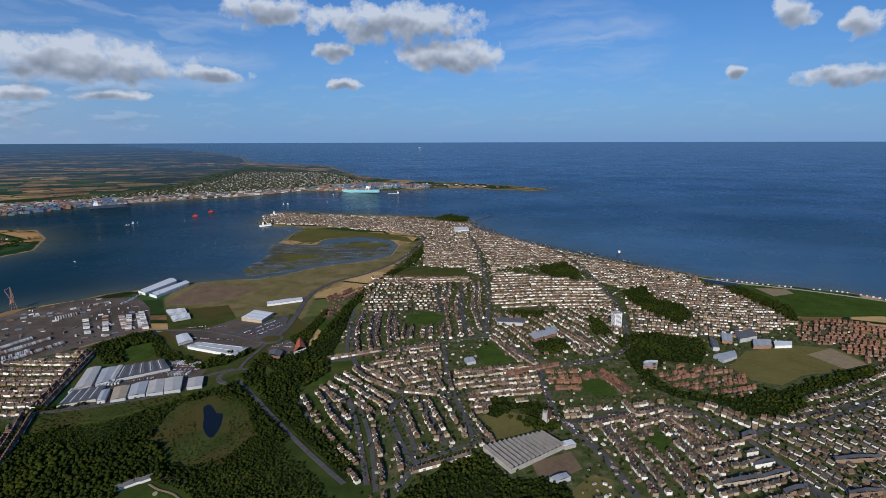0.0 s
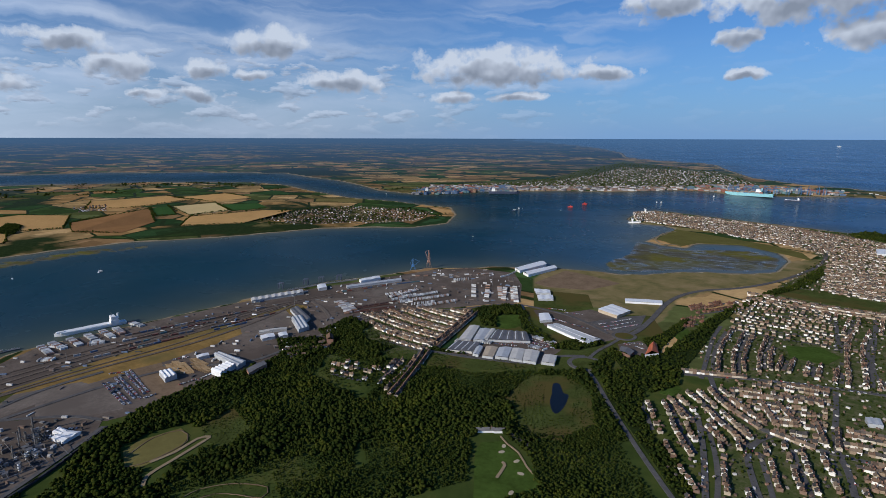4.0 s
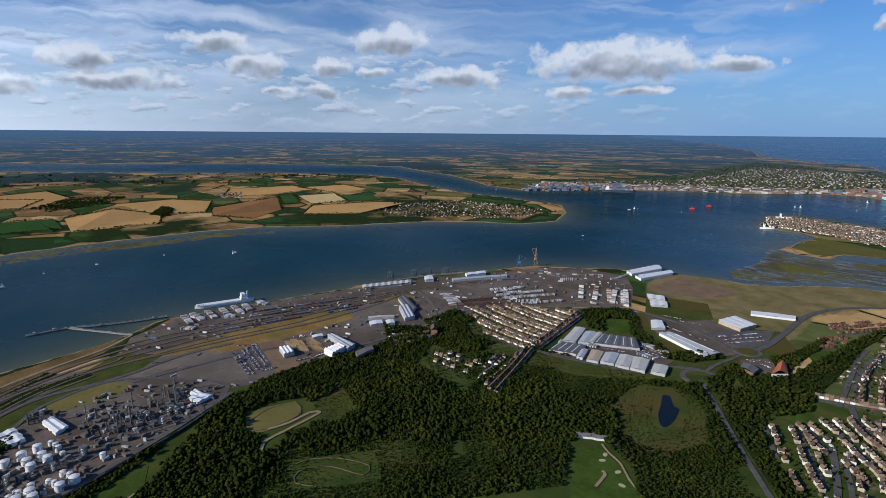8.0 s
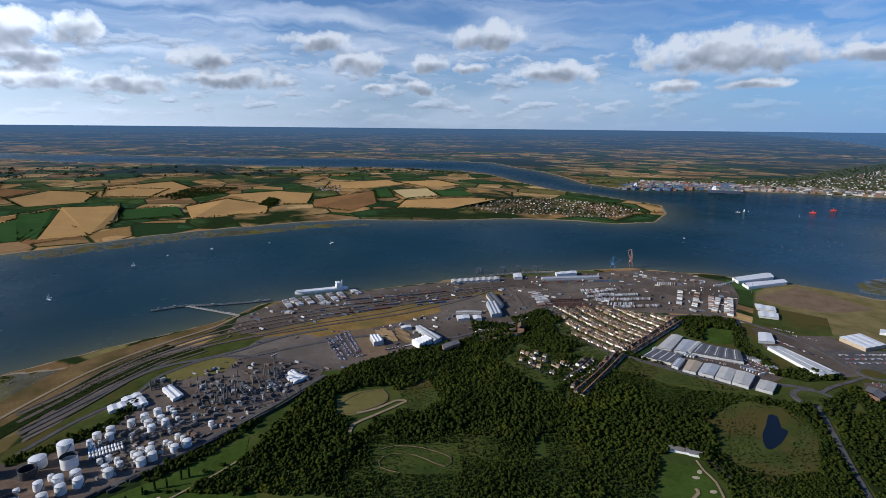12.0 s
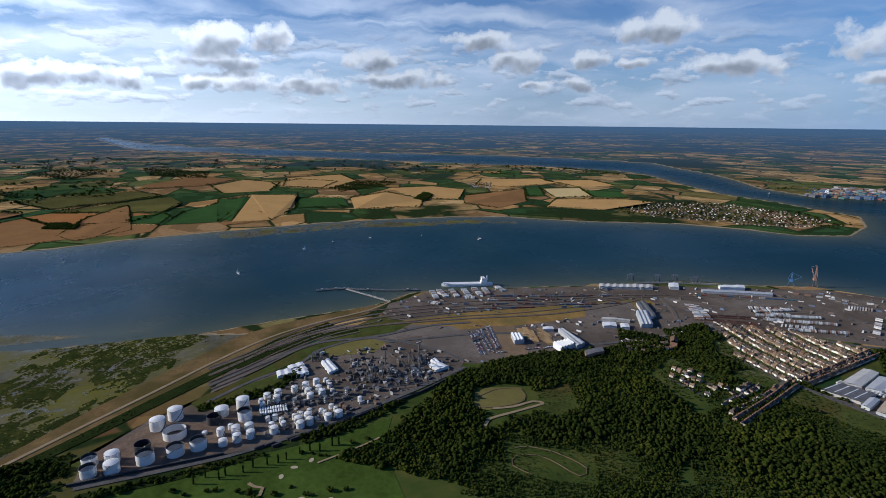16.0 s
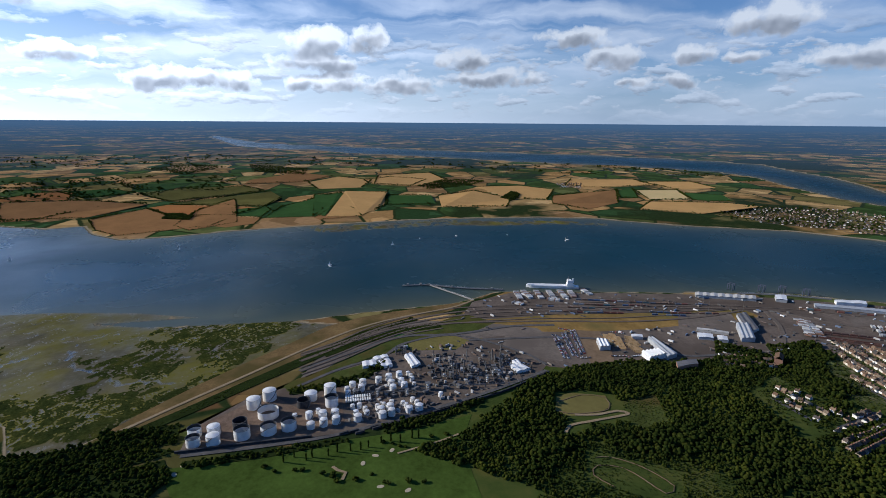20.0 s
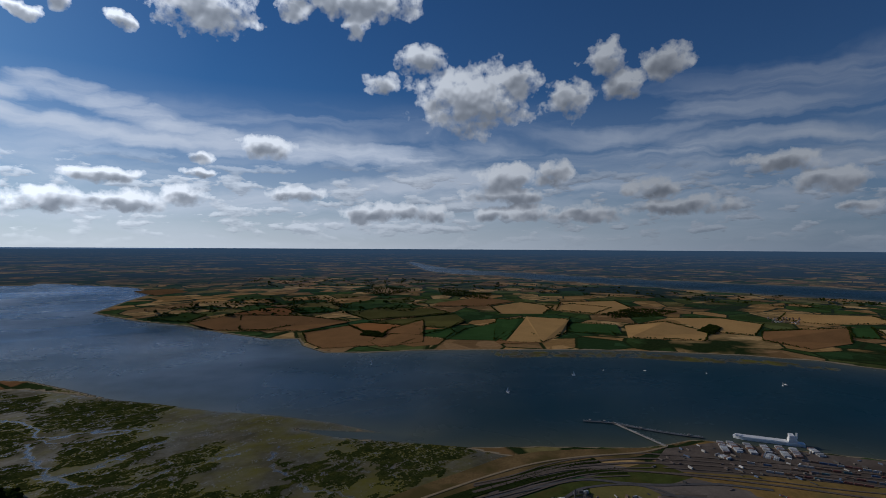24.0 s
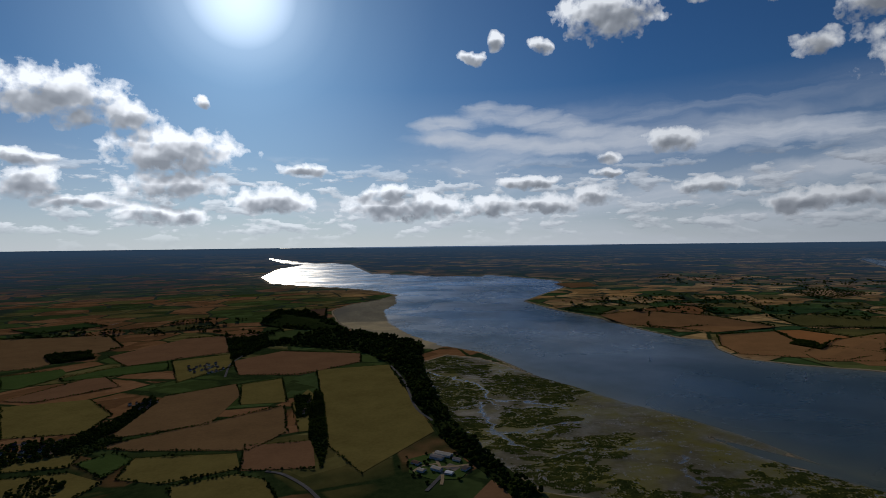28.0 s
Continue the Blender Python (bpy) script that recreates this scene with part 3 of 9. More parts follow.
def ground_sheet():
    az = np.concatenate([np.arange(-46, 192, 0.32), np.arange(192, 314, 3.0)])
    drop = np.concatenate([[89.9, 80, 65, 55, 48], np.arange(42, 12, -0.22), np.arange(12, 0.12, -0.13), [0.12]])
    dist = EYE / np.tan(np.radians(drop))
    a, d = np.meshgrid(np.radians(az), dist)
    x, y = (-np.sin(a) * d).ravel(), (np.cos(a) * d).ravel()
    p = np.column_stack([x, y])
    sd = np.maximum.reduce([signed(p, SOUTH_LAND), signed(p, PENINSULA), signed(p, NORTH_LAND), signed(p, ISTHMUS)])
    for wet_part in (MARSH, FORESHORE):
        sd = np.minimum(sd, 8 - signed(p, wet_part))
    soft = np.maximum(6.0, np.hypot(x, y) * 0.006)
    z = np.clip(sd / soft, -1.5, 1.0) * LAND
    rows, cols = a.shape
    at = np.arange(rows * cols).reshape(rows, cols)
    nxt = np.roll(at, -1, axis=1)
    faces = np.stack([at[:-1], nxt[:-1], nxt[1:], at[1:]], -1).reshape(-1, 4)[:, ::-1]
    distant = np.hypot(*p[faces[:, 0]].T) > 5200
    cover = np.zeros((len(p), 4), dtype=np.float32)
    cover[:, 0] = inside(p, TOWN) | inside(p, PORT_TOWN) | inside(p, VILLAGE)
    turned = np.degrees(np.arctan2(-x, y))
    cover[:, 1] = inside(p, SOUTH_WOODS) | ((np.hypot(x, y) < 1000) & (turned > 8) & (turned < 92))
    cover[:, 2] = inside(p, ROUGH_GRASS)
    whole = bowl(np.column_stack([x, y, z]))
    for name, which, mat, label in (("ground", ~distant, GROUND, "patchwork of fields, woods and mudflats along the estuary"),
                                    ("backdrop", distant, DISTANCE, "far woods and fields up to the horizon under a glowing blue haze")):
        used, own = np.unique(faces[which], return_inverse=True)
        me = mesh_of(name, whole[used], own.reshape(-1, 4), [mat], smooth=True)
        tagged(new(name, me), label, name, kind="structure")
        uv = me.uv_layers.new(name="plan")
        loops = np.empty(len(me.loops), dtype=np.int32)
        me.loops.foreach_get("vertex_index", loops)
        uv.data.foreach_set("uv", (p[used][loops] / 1000).ravel())
        me.attributes.new("cover", "FLOAT_COLOR", "POINT").data.foreach_set("color", cover[used].ravel())
        me.attributes.new("height", "FLOAT", "POINT").data.foreach_set("value", z[used].astype(np.float32))

    keep_a, keep_d = np.arange(0, cols, 2), np.arange(rows)
    pick = at[np.ix_(keep_d, keep_a)]
    x, y, sd, p = x[pick.ravel()], y[pick.ravel()], sd[pick.ravel()], p[pick.ravel()]
    at = np.arange(pick.size).reshape(pick.shape)
    nxt = np.roll(at, -1, axis=1)
    faces = np.stack([at[:-1], nxt[:-1], nxt[1:], at[1:]], -1).reshape(-1, 4)[:, ::-1]
    turned = np.degrees(np.arctan2(-x, y))
    sea = np.clip((34 - turned) / 30, 0, 1) * (y > 0)
    calm = np.clip((turned - 98) / 26, 0, 1) * (x < 0)
    shoal = np.exp(np.minimum(sd, 0) / np.maximum(95.0, np.hypot(x, y) * 0.02))
    whole = bowl(np.column_stack([x, y, 0 * x]))
    distant = np.hypot(*p[faces[:, 0]].T) > 5200
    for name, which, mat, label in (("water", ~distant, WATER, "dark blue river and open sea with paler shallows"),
                                    ("sea_backdrop", distant, SEA_DISTANCE, "far sea up to the horizon under a pale blue glowing haze")):
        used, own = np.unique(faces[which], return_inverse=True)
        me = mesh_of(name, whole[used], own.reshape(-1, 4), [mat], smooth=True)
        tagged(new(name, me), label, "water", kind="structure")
        uv = me.uv_layers.new(name="plan")
        loops = np.empty(len(me.loops), dtype=np.int32)
        me.loops.foreach_get("vertex_index", loops)
        uv.data.foreach_set("uv", (p[used][loops] / 1000).ravel())
        for key, values in (("sea", sea), ("calm", calm), ("shoal", shoal)):
            me.attributes.new(key, "FLOAT", "POINT").data.foreach_set("value", values[used].astype(np.float32))


ground_sheet()


# ---- builders ----
def soup(name, verts, tris, mats=(), slots=None, smooth=False):
    """A mesh from arrays of corners and triangles or quads, quickly."""
    verts, tris = np.asarray(verts, dtype=np.float32), np.asarray(tris, dtype=np.int32)
    me = bpy.data.meshes.new(name)
    me.vertices.add(len(verts))
    me.vertices.foreach_set("co", verts.ravel())
    me.loops.add(tris.size)
    me.loops.foreach_set("vertex_index", tris.ravel())
    me.polygons.add(len(tris))
    me.polygons.foreach_set("loop_start", np.arange(0, tris.size, tris.shape[1], dtype=np.int32))
    for m in mats:
        me.materials.append(m)
    if slots is not None:
        me.polygons.foreach_set("material_index", np.asarray(slots, dtype=np.int32))
    me.polygons.foreach_set("use_smooth", np.full(len(tris), smooth))
    me.update(calc_edges=True)
    me.validate()
    return me


def spread_out(verts, faces, places, turns, sizes):
    """Copies of one small mesh (arrays) at many places, as one pair of arrays."""
    places, sizes = np.asarray(places, float), np.asarray(sizes, float)
    if sizes.ndim == 1:
        sizes = np.repeat(sizes[:, None], 3, axis=1)
    c, s = np.cos(turns)[:, None], np.sin(turns)[:, None]
    v = verts[None] * sizes[:, None, :]
    out = np.stack([v[..., 0] * c - v[..., 1] * s, v[..., 0] * s + v[..., 1] * c, v[..., 2]], -1) + places[:, None, :]
    f = faces[None] + (np.arange(len(places)) * len(verts))[:, None, None]
    return out.reshape(-1, 3), f.reshape(-1, faces.shape[1])


def icosphere(level=1):
    bm = bmesh.new()
    bmesh.ops.create_icosphere(bm, subdivisions=level, radius=1)
    v = np.array([p.co[:] for p in bm.verts])
    f = np.array([[q.index for q in p.verts] for p in bm.faces])
    bm.free()
    return v, f


ICO1, ICO2, ICO3 = icosphere(1), icosphere(2), icosphere(3)
rng = np.random.default_rng(7)

BOX_V = np.array([(x, y, z) for z in (0, 1) for y in (-0.5, 0.5) for x in (-0.5, 0.5)], float)
BOX_F = np.array([(0, 1, 5, 4), (1, 3, 7, 5), (3, 2, 6, 7), (2, 0, 4, 6), (4, 5, 7, 6), (0, 2, 3, 1)])


def boxes(list_of):
    """Arrays for boxes (x, y, z, length, width, height, turn)."""
    a = np.array(list_of, float).reshape(-1, 7)
    return spread_out(BOX_V, BOX_F, a[:, :3], a[:, 6], a[:, 3:6])


def join(parts):
    vs, fs, at = [], [], 0
    for v, f in parts:
        vs.append(v)
        fs.append(np.asarray(f) + at)
        at += len(v)
    return np.concatenate(vs), np.concatenate(fs)


def drum(r0, r1, z0, z1, sides=16, x=0.0, y=0.0):
    """A closed round wall of quads."""
    a = np.arange(sides) * 2 * math.pi / sides
    ring = lambda r, z: np.column_stack([x + r * np.cos(a), y + r * np.sin(a), np.full(sides, z)])
    v = np.concatenate([ring(r0, z0), ring(r1, z1), [(x, y, z0)], [(x, y, z1)]])
    k = np.arange(sides)
    nx = (k + 1) % sides
    side = np.column_stack([k, nx, nx + sides, k + sides])
    cap = np.column_stack([k + sides, nx + sides, np.full(sides, 2 * sides + 1), np.full(sides, 2 * sides + 1)])
    return v, side, cap


def cylinder(r, z0, z1, sides=10, x=0.0, y=0.0, r1=None):
    v, side, cap = drum(r, r if r1 is None else r1, z0, z1, sides, x, y)
    cap3 = cap[:, [0, 1, 2, 2]]
    return v, np.concatenate([side, cap3])


def rod(a, b, r, sides=4):
    """A thin straight member between two points."""
    a, b = np.array(a, float), np.array(b, float)
    d = b - a
    d /= np.linalg.norm(d)
    u = np.cross(d, (0, 0, 1.0) if abs(d[2]) < 0.9 else (1.0, 0, 0))
    u /= np.linalg.norm(u)
    w = np.cross(d, u)
    t = np.arange(sides) * 2 * math.pi / sides + math.pi / 4
    ring = (np.cos(t)[:, None] * u + np.sin(t)[:, None] * w) * r
    k = np.arange(sides)
    return np.concatenate([a + ring, b + ring]), np.column_stack([k, (k + 1) % sides, (k + 1) % sides + sides, k + sides])


def quads(me_name, parts, mat, smooth=False):
    v, f = join(parts)
    return soup(me_name, v, f, [mat], smooth=smooth)


def thing(name, x, y, z=LAND, turn=0.0, label="", category="", group="", scale=1.0):
    """An empty base on the ground; beyond the flat land it follows the lie of the sheet."""
    far = math.hypot(x, y)
    k = 1.0
    if far > FLAT:
        k = (EYE + SLOPE * FLAT) / (SLOPE + EYE / far) / far
    ob = new(name)
    ob.matrix_basis = Matrix.LocRotScale((x * k, y * k, z * k + EYE * (1 - k)), Euler((0, 0, turn)), (k * scale,) * 3)
    return tagged(ob, label, category, group)


def smooth_line(points, step=12.0, closed=False):
    """Catmull-Rom through the points, about every step metres."""
    p = np.array(points, float)
    ext = np.vstack([p[-1], p, p[:2]]) if closed else np.vstack([2 * p[0] - p[1], p, 2 * p[-1] - p[-2]])
    out = []
    for i in range(len(ext) - 3):
        a, b, c, d = ext[i:i + 4]
        m = max(2, int(np.linalg.norm(c - b) / step))
        for s in np.arange(m) / m:
            out.append(0.5 * (2 * b + (c - a) * s + (2 * a - 5 * b + 4 * c - d) * s * s + (3 * b - a - 3 * c + d) * s ** 3))
    if not closed:
        out.append(p[-1])
    return np.array(out)


LEVEL = [0]


def patch(name, outline, mat, label, category="ground", lift=0.15, curved=False, step=40.0):
    """A slab of ground cover with a real edge, its top a little over what it lies on."""
    p = smooth_line(outline, 15, True) if curved else np.array(outline, float)
    LEVEL[0] += 1
    top = LAND + lift + 0.004 * LEVEL[0]
    m = len(p)
    v = bowl(np.vstack([np.column_stack([p, np.full(m, top)]), np.column_stack([p, np.full(m, LAND - 0.5)])]))
    faces = [tuple(range(m))] + [(i, i + m, (i + 1) % m + m, (i + 1) % m) for i in range(m)]
    me = mesh_of(name, v, faces, [mat])
    if me.polygons[0].normal.z < 0:
        me.flip_normals()
    return tagged(new(name, me), label, category, kind="structure")


def ribbon(name, line, width, mat, label, category="road", lift=0.3, curved=True):
    """A road or track: a low strip along a line."""
    p = smooth_line(line) if curved else np.array(line, float)
    LEVEL[0] += 1
    d = np.gradient(p, axis=0)
    d /= np.maximum(np.linalg.norm(d, axis=1), 1e-6)[:, None]
    nrm = np.column_stack([-d[:, 1], d[:, 0]]) * width / 2
    top = LAND + lift + 0.004 * LEVEL[0]
    m = len(p)
    rows = [np.column_stack([p + nrm, np.full(m, top - 0.6)]), np.column_stack([p + nrm, np.full(m, top)]),
            np.column_stack([p - nrm, np.full(m, top)]), np.column_stack([p - nrm, np.full(m, top - 0.6)])]
    v = bowl(np.vstack(rows))
    k = np.arange(m - 1)
    f = np.concatenate([np.column_stack([k + j * m, k + (j + 1) * m, k + 1 + (j + 1) * m, k + 1 + j * m]) for j in range(3)])
    return tagged(new(name, soup(name, v, f, [mat])), label, category, kind="structure")


ASPHALT = material("asphalt", (0.105, 0.10, 0.097), 0.9, vary=0.25, scale=0.05)
OLD_TARMAC = material("old_tarmac", (0.142, 0.115, 0.094), 0.92, vary=0.35, scale=0.02, fine=9, hue=(0.1, 0.08, 0.065))
GRAVEL = material("grey_gravel", (0.165, 0.138, 0.114), 0.95, vary=0.25, scale=0.025, fine=8, hue=(0.13, 0.108, 0.09))
PALE_TRACK = material("sandy_track", (0.28, 0.215, 0.13), 0.95, vary=0.2, scale=0.08)
BUNKER_SAND = material("bunker_sand", (0.42, 0.36, 0.25), 0.95, vary=0.12, scale=0.2)
SAND = material("dry_sand", (0.17, 0.115, 0.05), 0.95, vary=0.3, scale=0.03, fine=8, hue=(0.095, 0.075, 0.028))
RAIL_GRASS = material("dry_trackside_grass", (0.24, 0.155, 0.052), 0.95, vary=0.35, scale=0.02, fine=7, hue=(0.16, 0.125, 0.045))
MOWN = material("mown_grass", (0.055, 0.086, 0.016), 0.95, vary=0.34, scale=0.02, fine=8)
PARCHED = material("parched_grass", (0.155, 0.135, 0.045), 0.95, vary=0.2, scale=0.015, fine=9)
MEADOW = material("rough_meadow", (0.062, 0.076, 0.02), 0.95, vary=0.4, scale=0.03, fine=7, hue=(0.09, 0.075, 0.024))
BARE = material("bare_soil", (0.19, 0.135, 0.085), 0.95, vary=0.25, scale=0.03, fine=6)
STRAW = material("stubble", (0.46, 0.28, 0.105), 0.95, vary=0.14, scale=0.01, fine=12)
PALE_STRAW = material("pale_stubble", (0.52, 0.40, 0.19), 0.95, vary=0.1, scale=0.01, fine=12)
BROWN_FIELD = material("ploughed_field", (0.25, 0.135, 0.055), 0.95, vary=0.16, scale=0.012, fine=11)
RED_FIELD = material("reddish_field", (0.32, 0.145, 0.05), 0.95, vary=0.14, scale=0.01, fine=12)
GREEN_FIELD = material("green_crop", (0.04, 0.085, 0.025), 0.95, vary=0.18, scale=0.012, fine=11)
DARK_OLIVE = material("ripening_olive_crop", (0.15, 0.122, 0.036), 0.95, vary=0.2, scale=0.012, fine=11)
# Two southern soils: brown of their own, deepened in colour for the backlit view.
BACKLIT_SOIL = material("backlit_brown_soil", (0.17, 0.105, 0.047), 0.95, vary=0.18, scale=0.012, fine=11)
BACKLIT_RED_SOIL = material("backlit_red_soil", (0.18, 0.1, 0.05), 0.95, vary=0.16, scale=0.012, fine=11)
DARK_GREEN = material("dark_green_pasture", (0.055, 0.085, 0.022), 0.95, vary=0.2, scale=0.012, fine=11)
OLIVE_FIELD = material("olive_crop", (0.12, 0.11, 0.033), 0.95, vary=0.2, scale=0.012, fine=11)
POND = material("pond_water", (0.006, 0.009, 0.016), 0.3, vary=0.2, soft=0.12)
LEAVES = choice_material("leaves", [(0.034, 0.050, 0.010), (0.044, 0.062, 0.012), (0.056, 0.071, 0.013), (0.037, 0.054, 0.012), (0.068, 0.080, 0.015), (0.048, 0.064, 0.012)], 0.8, 0.4, 0.45, wide=0.012, leafy=True)
BARK = material("bark", (0.09, 0.07, 0.05), 0.95)
WALLS = choice_material("house_walls", [(0.68, 0.64, 0.57), (0.26, 0.18, 0.13), (0.80, 0.77, 0.72), (0.42, 0.35, 0.26), (0.82, 0.79, 0.74), (0.30, 0.23, 0.16), (0.48, 0.42, 0.33), (0.22, 0.15, 0.11)], 0.9, 0.12, 0.6)
ROOFS = choice_material("house_roofs", [(0.095, 0.07, 0.052), (0.078, 0.07, 0.064), (0.14, 0.092, 0.062), (0.11, 0.09, 0.074), (0.18, 0.14, 0.1), (0.06, 0.055, 0.052), (0.21, 0.15, 0.1)], 0.85, 0.25, 1.2)
RED_ROOFS = choice_material("red_roofs", [(0.19, 0.09, 0.055), (0.14, 0.075, 0.052), (0.22, 0.115, 0.07), (0.11, 0.07, 0.05)], 0.85, 0.2, 1.2)
BRICK = choice_material("brick", [(0.22, 0.12, 0.085), (0.19, 0.115, 0.085), (0.27, 0.165, 0.115)], 0.9, 0.2, 1.0)
WHITE_SHEET = material("white_sheeting", (0.78, 0.78, 0.77), 0.45, vary=0.08, scale=0.1)
PALE_SHEET = material("faded_sheeting", (0.50, 0.48, 0.44), 0.6, vary=0.16, scale=0.08, fine=6)
GREY_SHEET = material("grey_sheeting", (0.42, 0.43, 0.44), 0.5, vary=0.15, scale=0.06)
DARK_SHEET = material("dark_roofing", (0.13, 0.125, 0.125), 0.7, vary=0.25, scale=0.05)
TAN_SHEET = material("tan_roofing", (0.42, 0.34, 0.24), 0.7, vary=0.15, scale=0.05)
ORANGE_ROOF = material("orange_tiles", (0.42, 0.11, 0.035), 0.75, vary=0.15, scale=0.2)
ASBESTOS = material("weathered_factory_roof", (0.23, 0.21, 0.19), 0.9, vary=0.25, scale=0.08, fine=6)
TANK_WHITE = material("tank_paint", (0.80, 0.80, 0.79), 0.4, vary=0.06, scale=0.15, hue=(0.70, 0.68, 0.64))
TANK_DARK = material("tank_inside", (0.03, 0.03, 0.034), 0.8, vary=0.4, scale=0.1)
STEEL = material("weathered_steel", (0.16, 0.155, 0.15), 0.6, 0.3, vary=0.3, scale=0.3)
CRANE_BLUE = material("blue_paint", (0.05, 0.14, 0.30), 0.5)
CRANE_RUST = material("rusty_orange_paint", (0.34, 0.2, 0.14), 0.6)
HULL_BLUE = material("pale_blue_hull", (0.25, 0.50, 0.55), 0.45)
HULL_DARK = material("dark_hull", (0.05, 0.06, 0.10), 0.5)
RED_PAINT = material("red_paint", (0.55, 0.05, 0.03), 0.5)
CONCRETE = material("concrete", (0.36, 0.34, 0.31), 0.9, vary=0.2, scale=0.1)
BOXES = choice_material("trailer_boxes", [(0.66, 0.66, 0.64), (0.42, 0.42, 0.41), (0.55, 0.54, 0.51), (0.28, 0.28, 0.29), (0.25, 0.15, 0.10)], 0.5, 0.08, 0.3)
CARS = choice_material("car_paint", [(0.03, 0.03, 0.035), (0.55, 0.55, 0.55), (0.75, 0.75, 0.74), (0.05, 0.08, 0.16), (0.22, 0.23, 0.24), (0.30, 0.04, 0.03)], 0.35, 0.05, 1.0)
FREIGHT = choice_material("freight_boxes", [(0.20, 0.075, 0.05), (0.07, 0.11, 0.19), (0.36, 0.35, 0.33), (0.09, 0.16, 0.17), (0.22, 0.13, 0.075), (0.16, 0.16, 0.17)], 0.6, 0.1, 0.3)
RUST_BOXES = choice_material("rusty_wagons", [(0.11, 0.06, 0.05), (0.13, 0.075, 0.06), (0.09, 0.06, 0.055)], 0.8, 0.2, 0.3)
TYRE = material("tyre_rubber", (0.02, 0.02, 0.02), 0.9)
TIMBER = material("stacked_timber", (0.42, 0.28, 0.13), 0.85, vary=0.25, scale=0.4)


# ---- trees ----
def crown(seed, lumps=9, wide=1.0, tall=1.0):
    """An uneven crown of leaf clumps about 1 m in radius standing on z = 0."""
    r = np.random.default_rng(seed)
    parts = []
    for i in range(lumps):
        a, rad = r.uniform(0, 6.28), math.sqrt(r.uniform(0, 1)) * 0.72
        z = 0.55 + r.uniform(-0.2, 0.75) * (1.05 - rad * 0.7)
        size = r.uniform(0.3, 0.5) * (1.3 if lumps < 8 else 1.0)
        v = ICO1[0] * (size * r.uniform(0.7, 1.35, (len(ICO1[0]), 1)))
        parts.append((v * (1, 1, 0.8) + (rad * math.cos(a), rad * math.sin(a), z), ICO1[1]))
    v, f = join(parts)
    return v * (wide, wide, tall), f


CROWNS = [crown(k, 4) for k in range(6)]
BUSHES = [crown(20 + k, 2) for k in range(5)]
TRUNK = cylinder(0.09, 0.0, 0.75, 6, r1=0.05)


def forest(name, spots, low, high, label, templates=None, category="trees"):
    """Many trees as one sheet of leaves."""
    spots = np.asarray(spots, float)
    kind = rng.integers(0, len(templates or CROWNS), len(spots))
    parts = []
    for i, (v, f) in enumerate(templates or CROWNS):
        here = spots[kind == i]
        if len(here):
            size = rng.uniform(low, high, len(here)) * np.array([0.95 + 0.55 * noise.noise(Vector((x * 0.016, y * 0.016, 0.3))) for x, y in here])
            three = np.column_stack([size, size, size * rng.uniform(0.8, 1.25, len(here))])
            parts.append(spread_out(v, f, np.column_stack([here, np.full(len(here), LAND)]), rng.uniform(0, 6.28, len(here)), three))
    v, f = join(parts)
    return tagged(new(name, soup(name, bowl(v), f, [LEAVES], smooth=True)), label, category, kind="stuff")


def scatter(outline, pitch, jitter=0.45, holes=()):
    """Uneven spots that fill an outline."""
    q = np.array(outline, float)
    x0, y0, x1, y1 = *q.min(0), *q.max(0)
    gx, gy = np.meshgrid(np.arange(x0, x1, pitch), np.arange(y0, y1, pitch))
    p = np.column_stack([gx.ravel(), gy.ravel()]) + rng.uniform(-jitter, jitter, (gx.size, 2)) * pitch
    keep = inside(p, outline)
    for h in holes:
        keep &= ~inside(p, h)
    return p[keep]


TREE_MESH = []
for k in range(5):
    v, f = crown(40 + k, 14)
    TREE_MESH.append((soup("trunk", TRUNK[0] * (1, 1, 1), TRUNK[1], [BARK]), soup("crown", v, f, [LEAVES])))
POPLAR = (soup("trunk", TRUNK[0] * (0.9, 0.9, 0.5), TRUNK[1], [BARK]),
          soup("crown", *join([((ICO2[0] * (0.17 + 0.05 * math.sin(3 * i)) * np.random.default_rng(i).uniform(0.7, 1.3, (len(ICO2[0]), 1))) * (1, 1, 1.6) + (0.03 * math.sin(i * 2), 0.03 * math.cos(i), 0.3 + i * 0.27), ICO2[1]) for i in range(7)]), [LEAVES]))


def tree(x, y, size, name="tree", label="broad dark green tree among the houses", meshes=None, group="trees about the town"):
    t = thing(name, x, y, LAND - 0.1, rng.uniform(0, 6.28), label, "tree", group, size)
    trunk, leaves = meshes or TREE_MESH[rng.integers(0, 5)]
    child("trunk", trunk, t)
    child("crown", leaves, t)
    return t


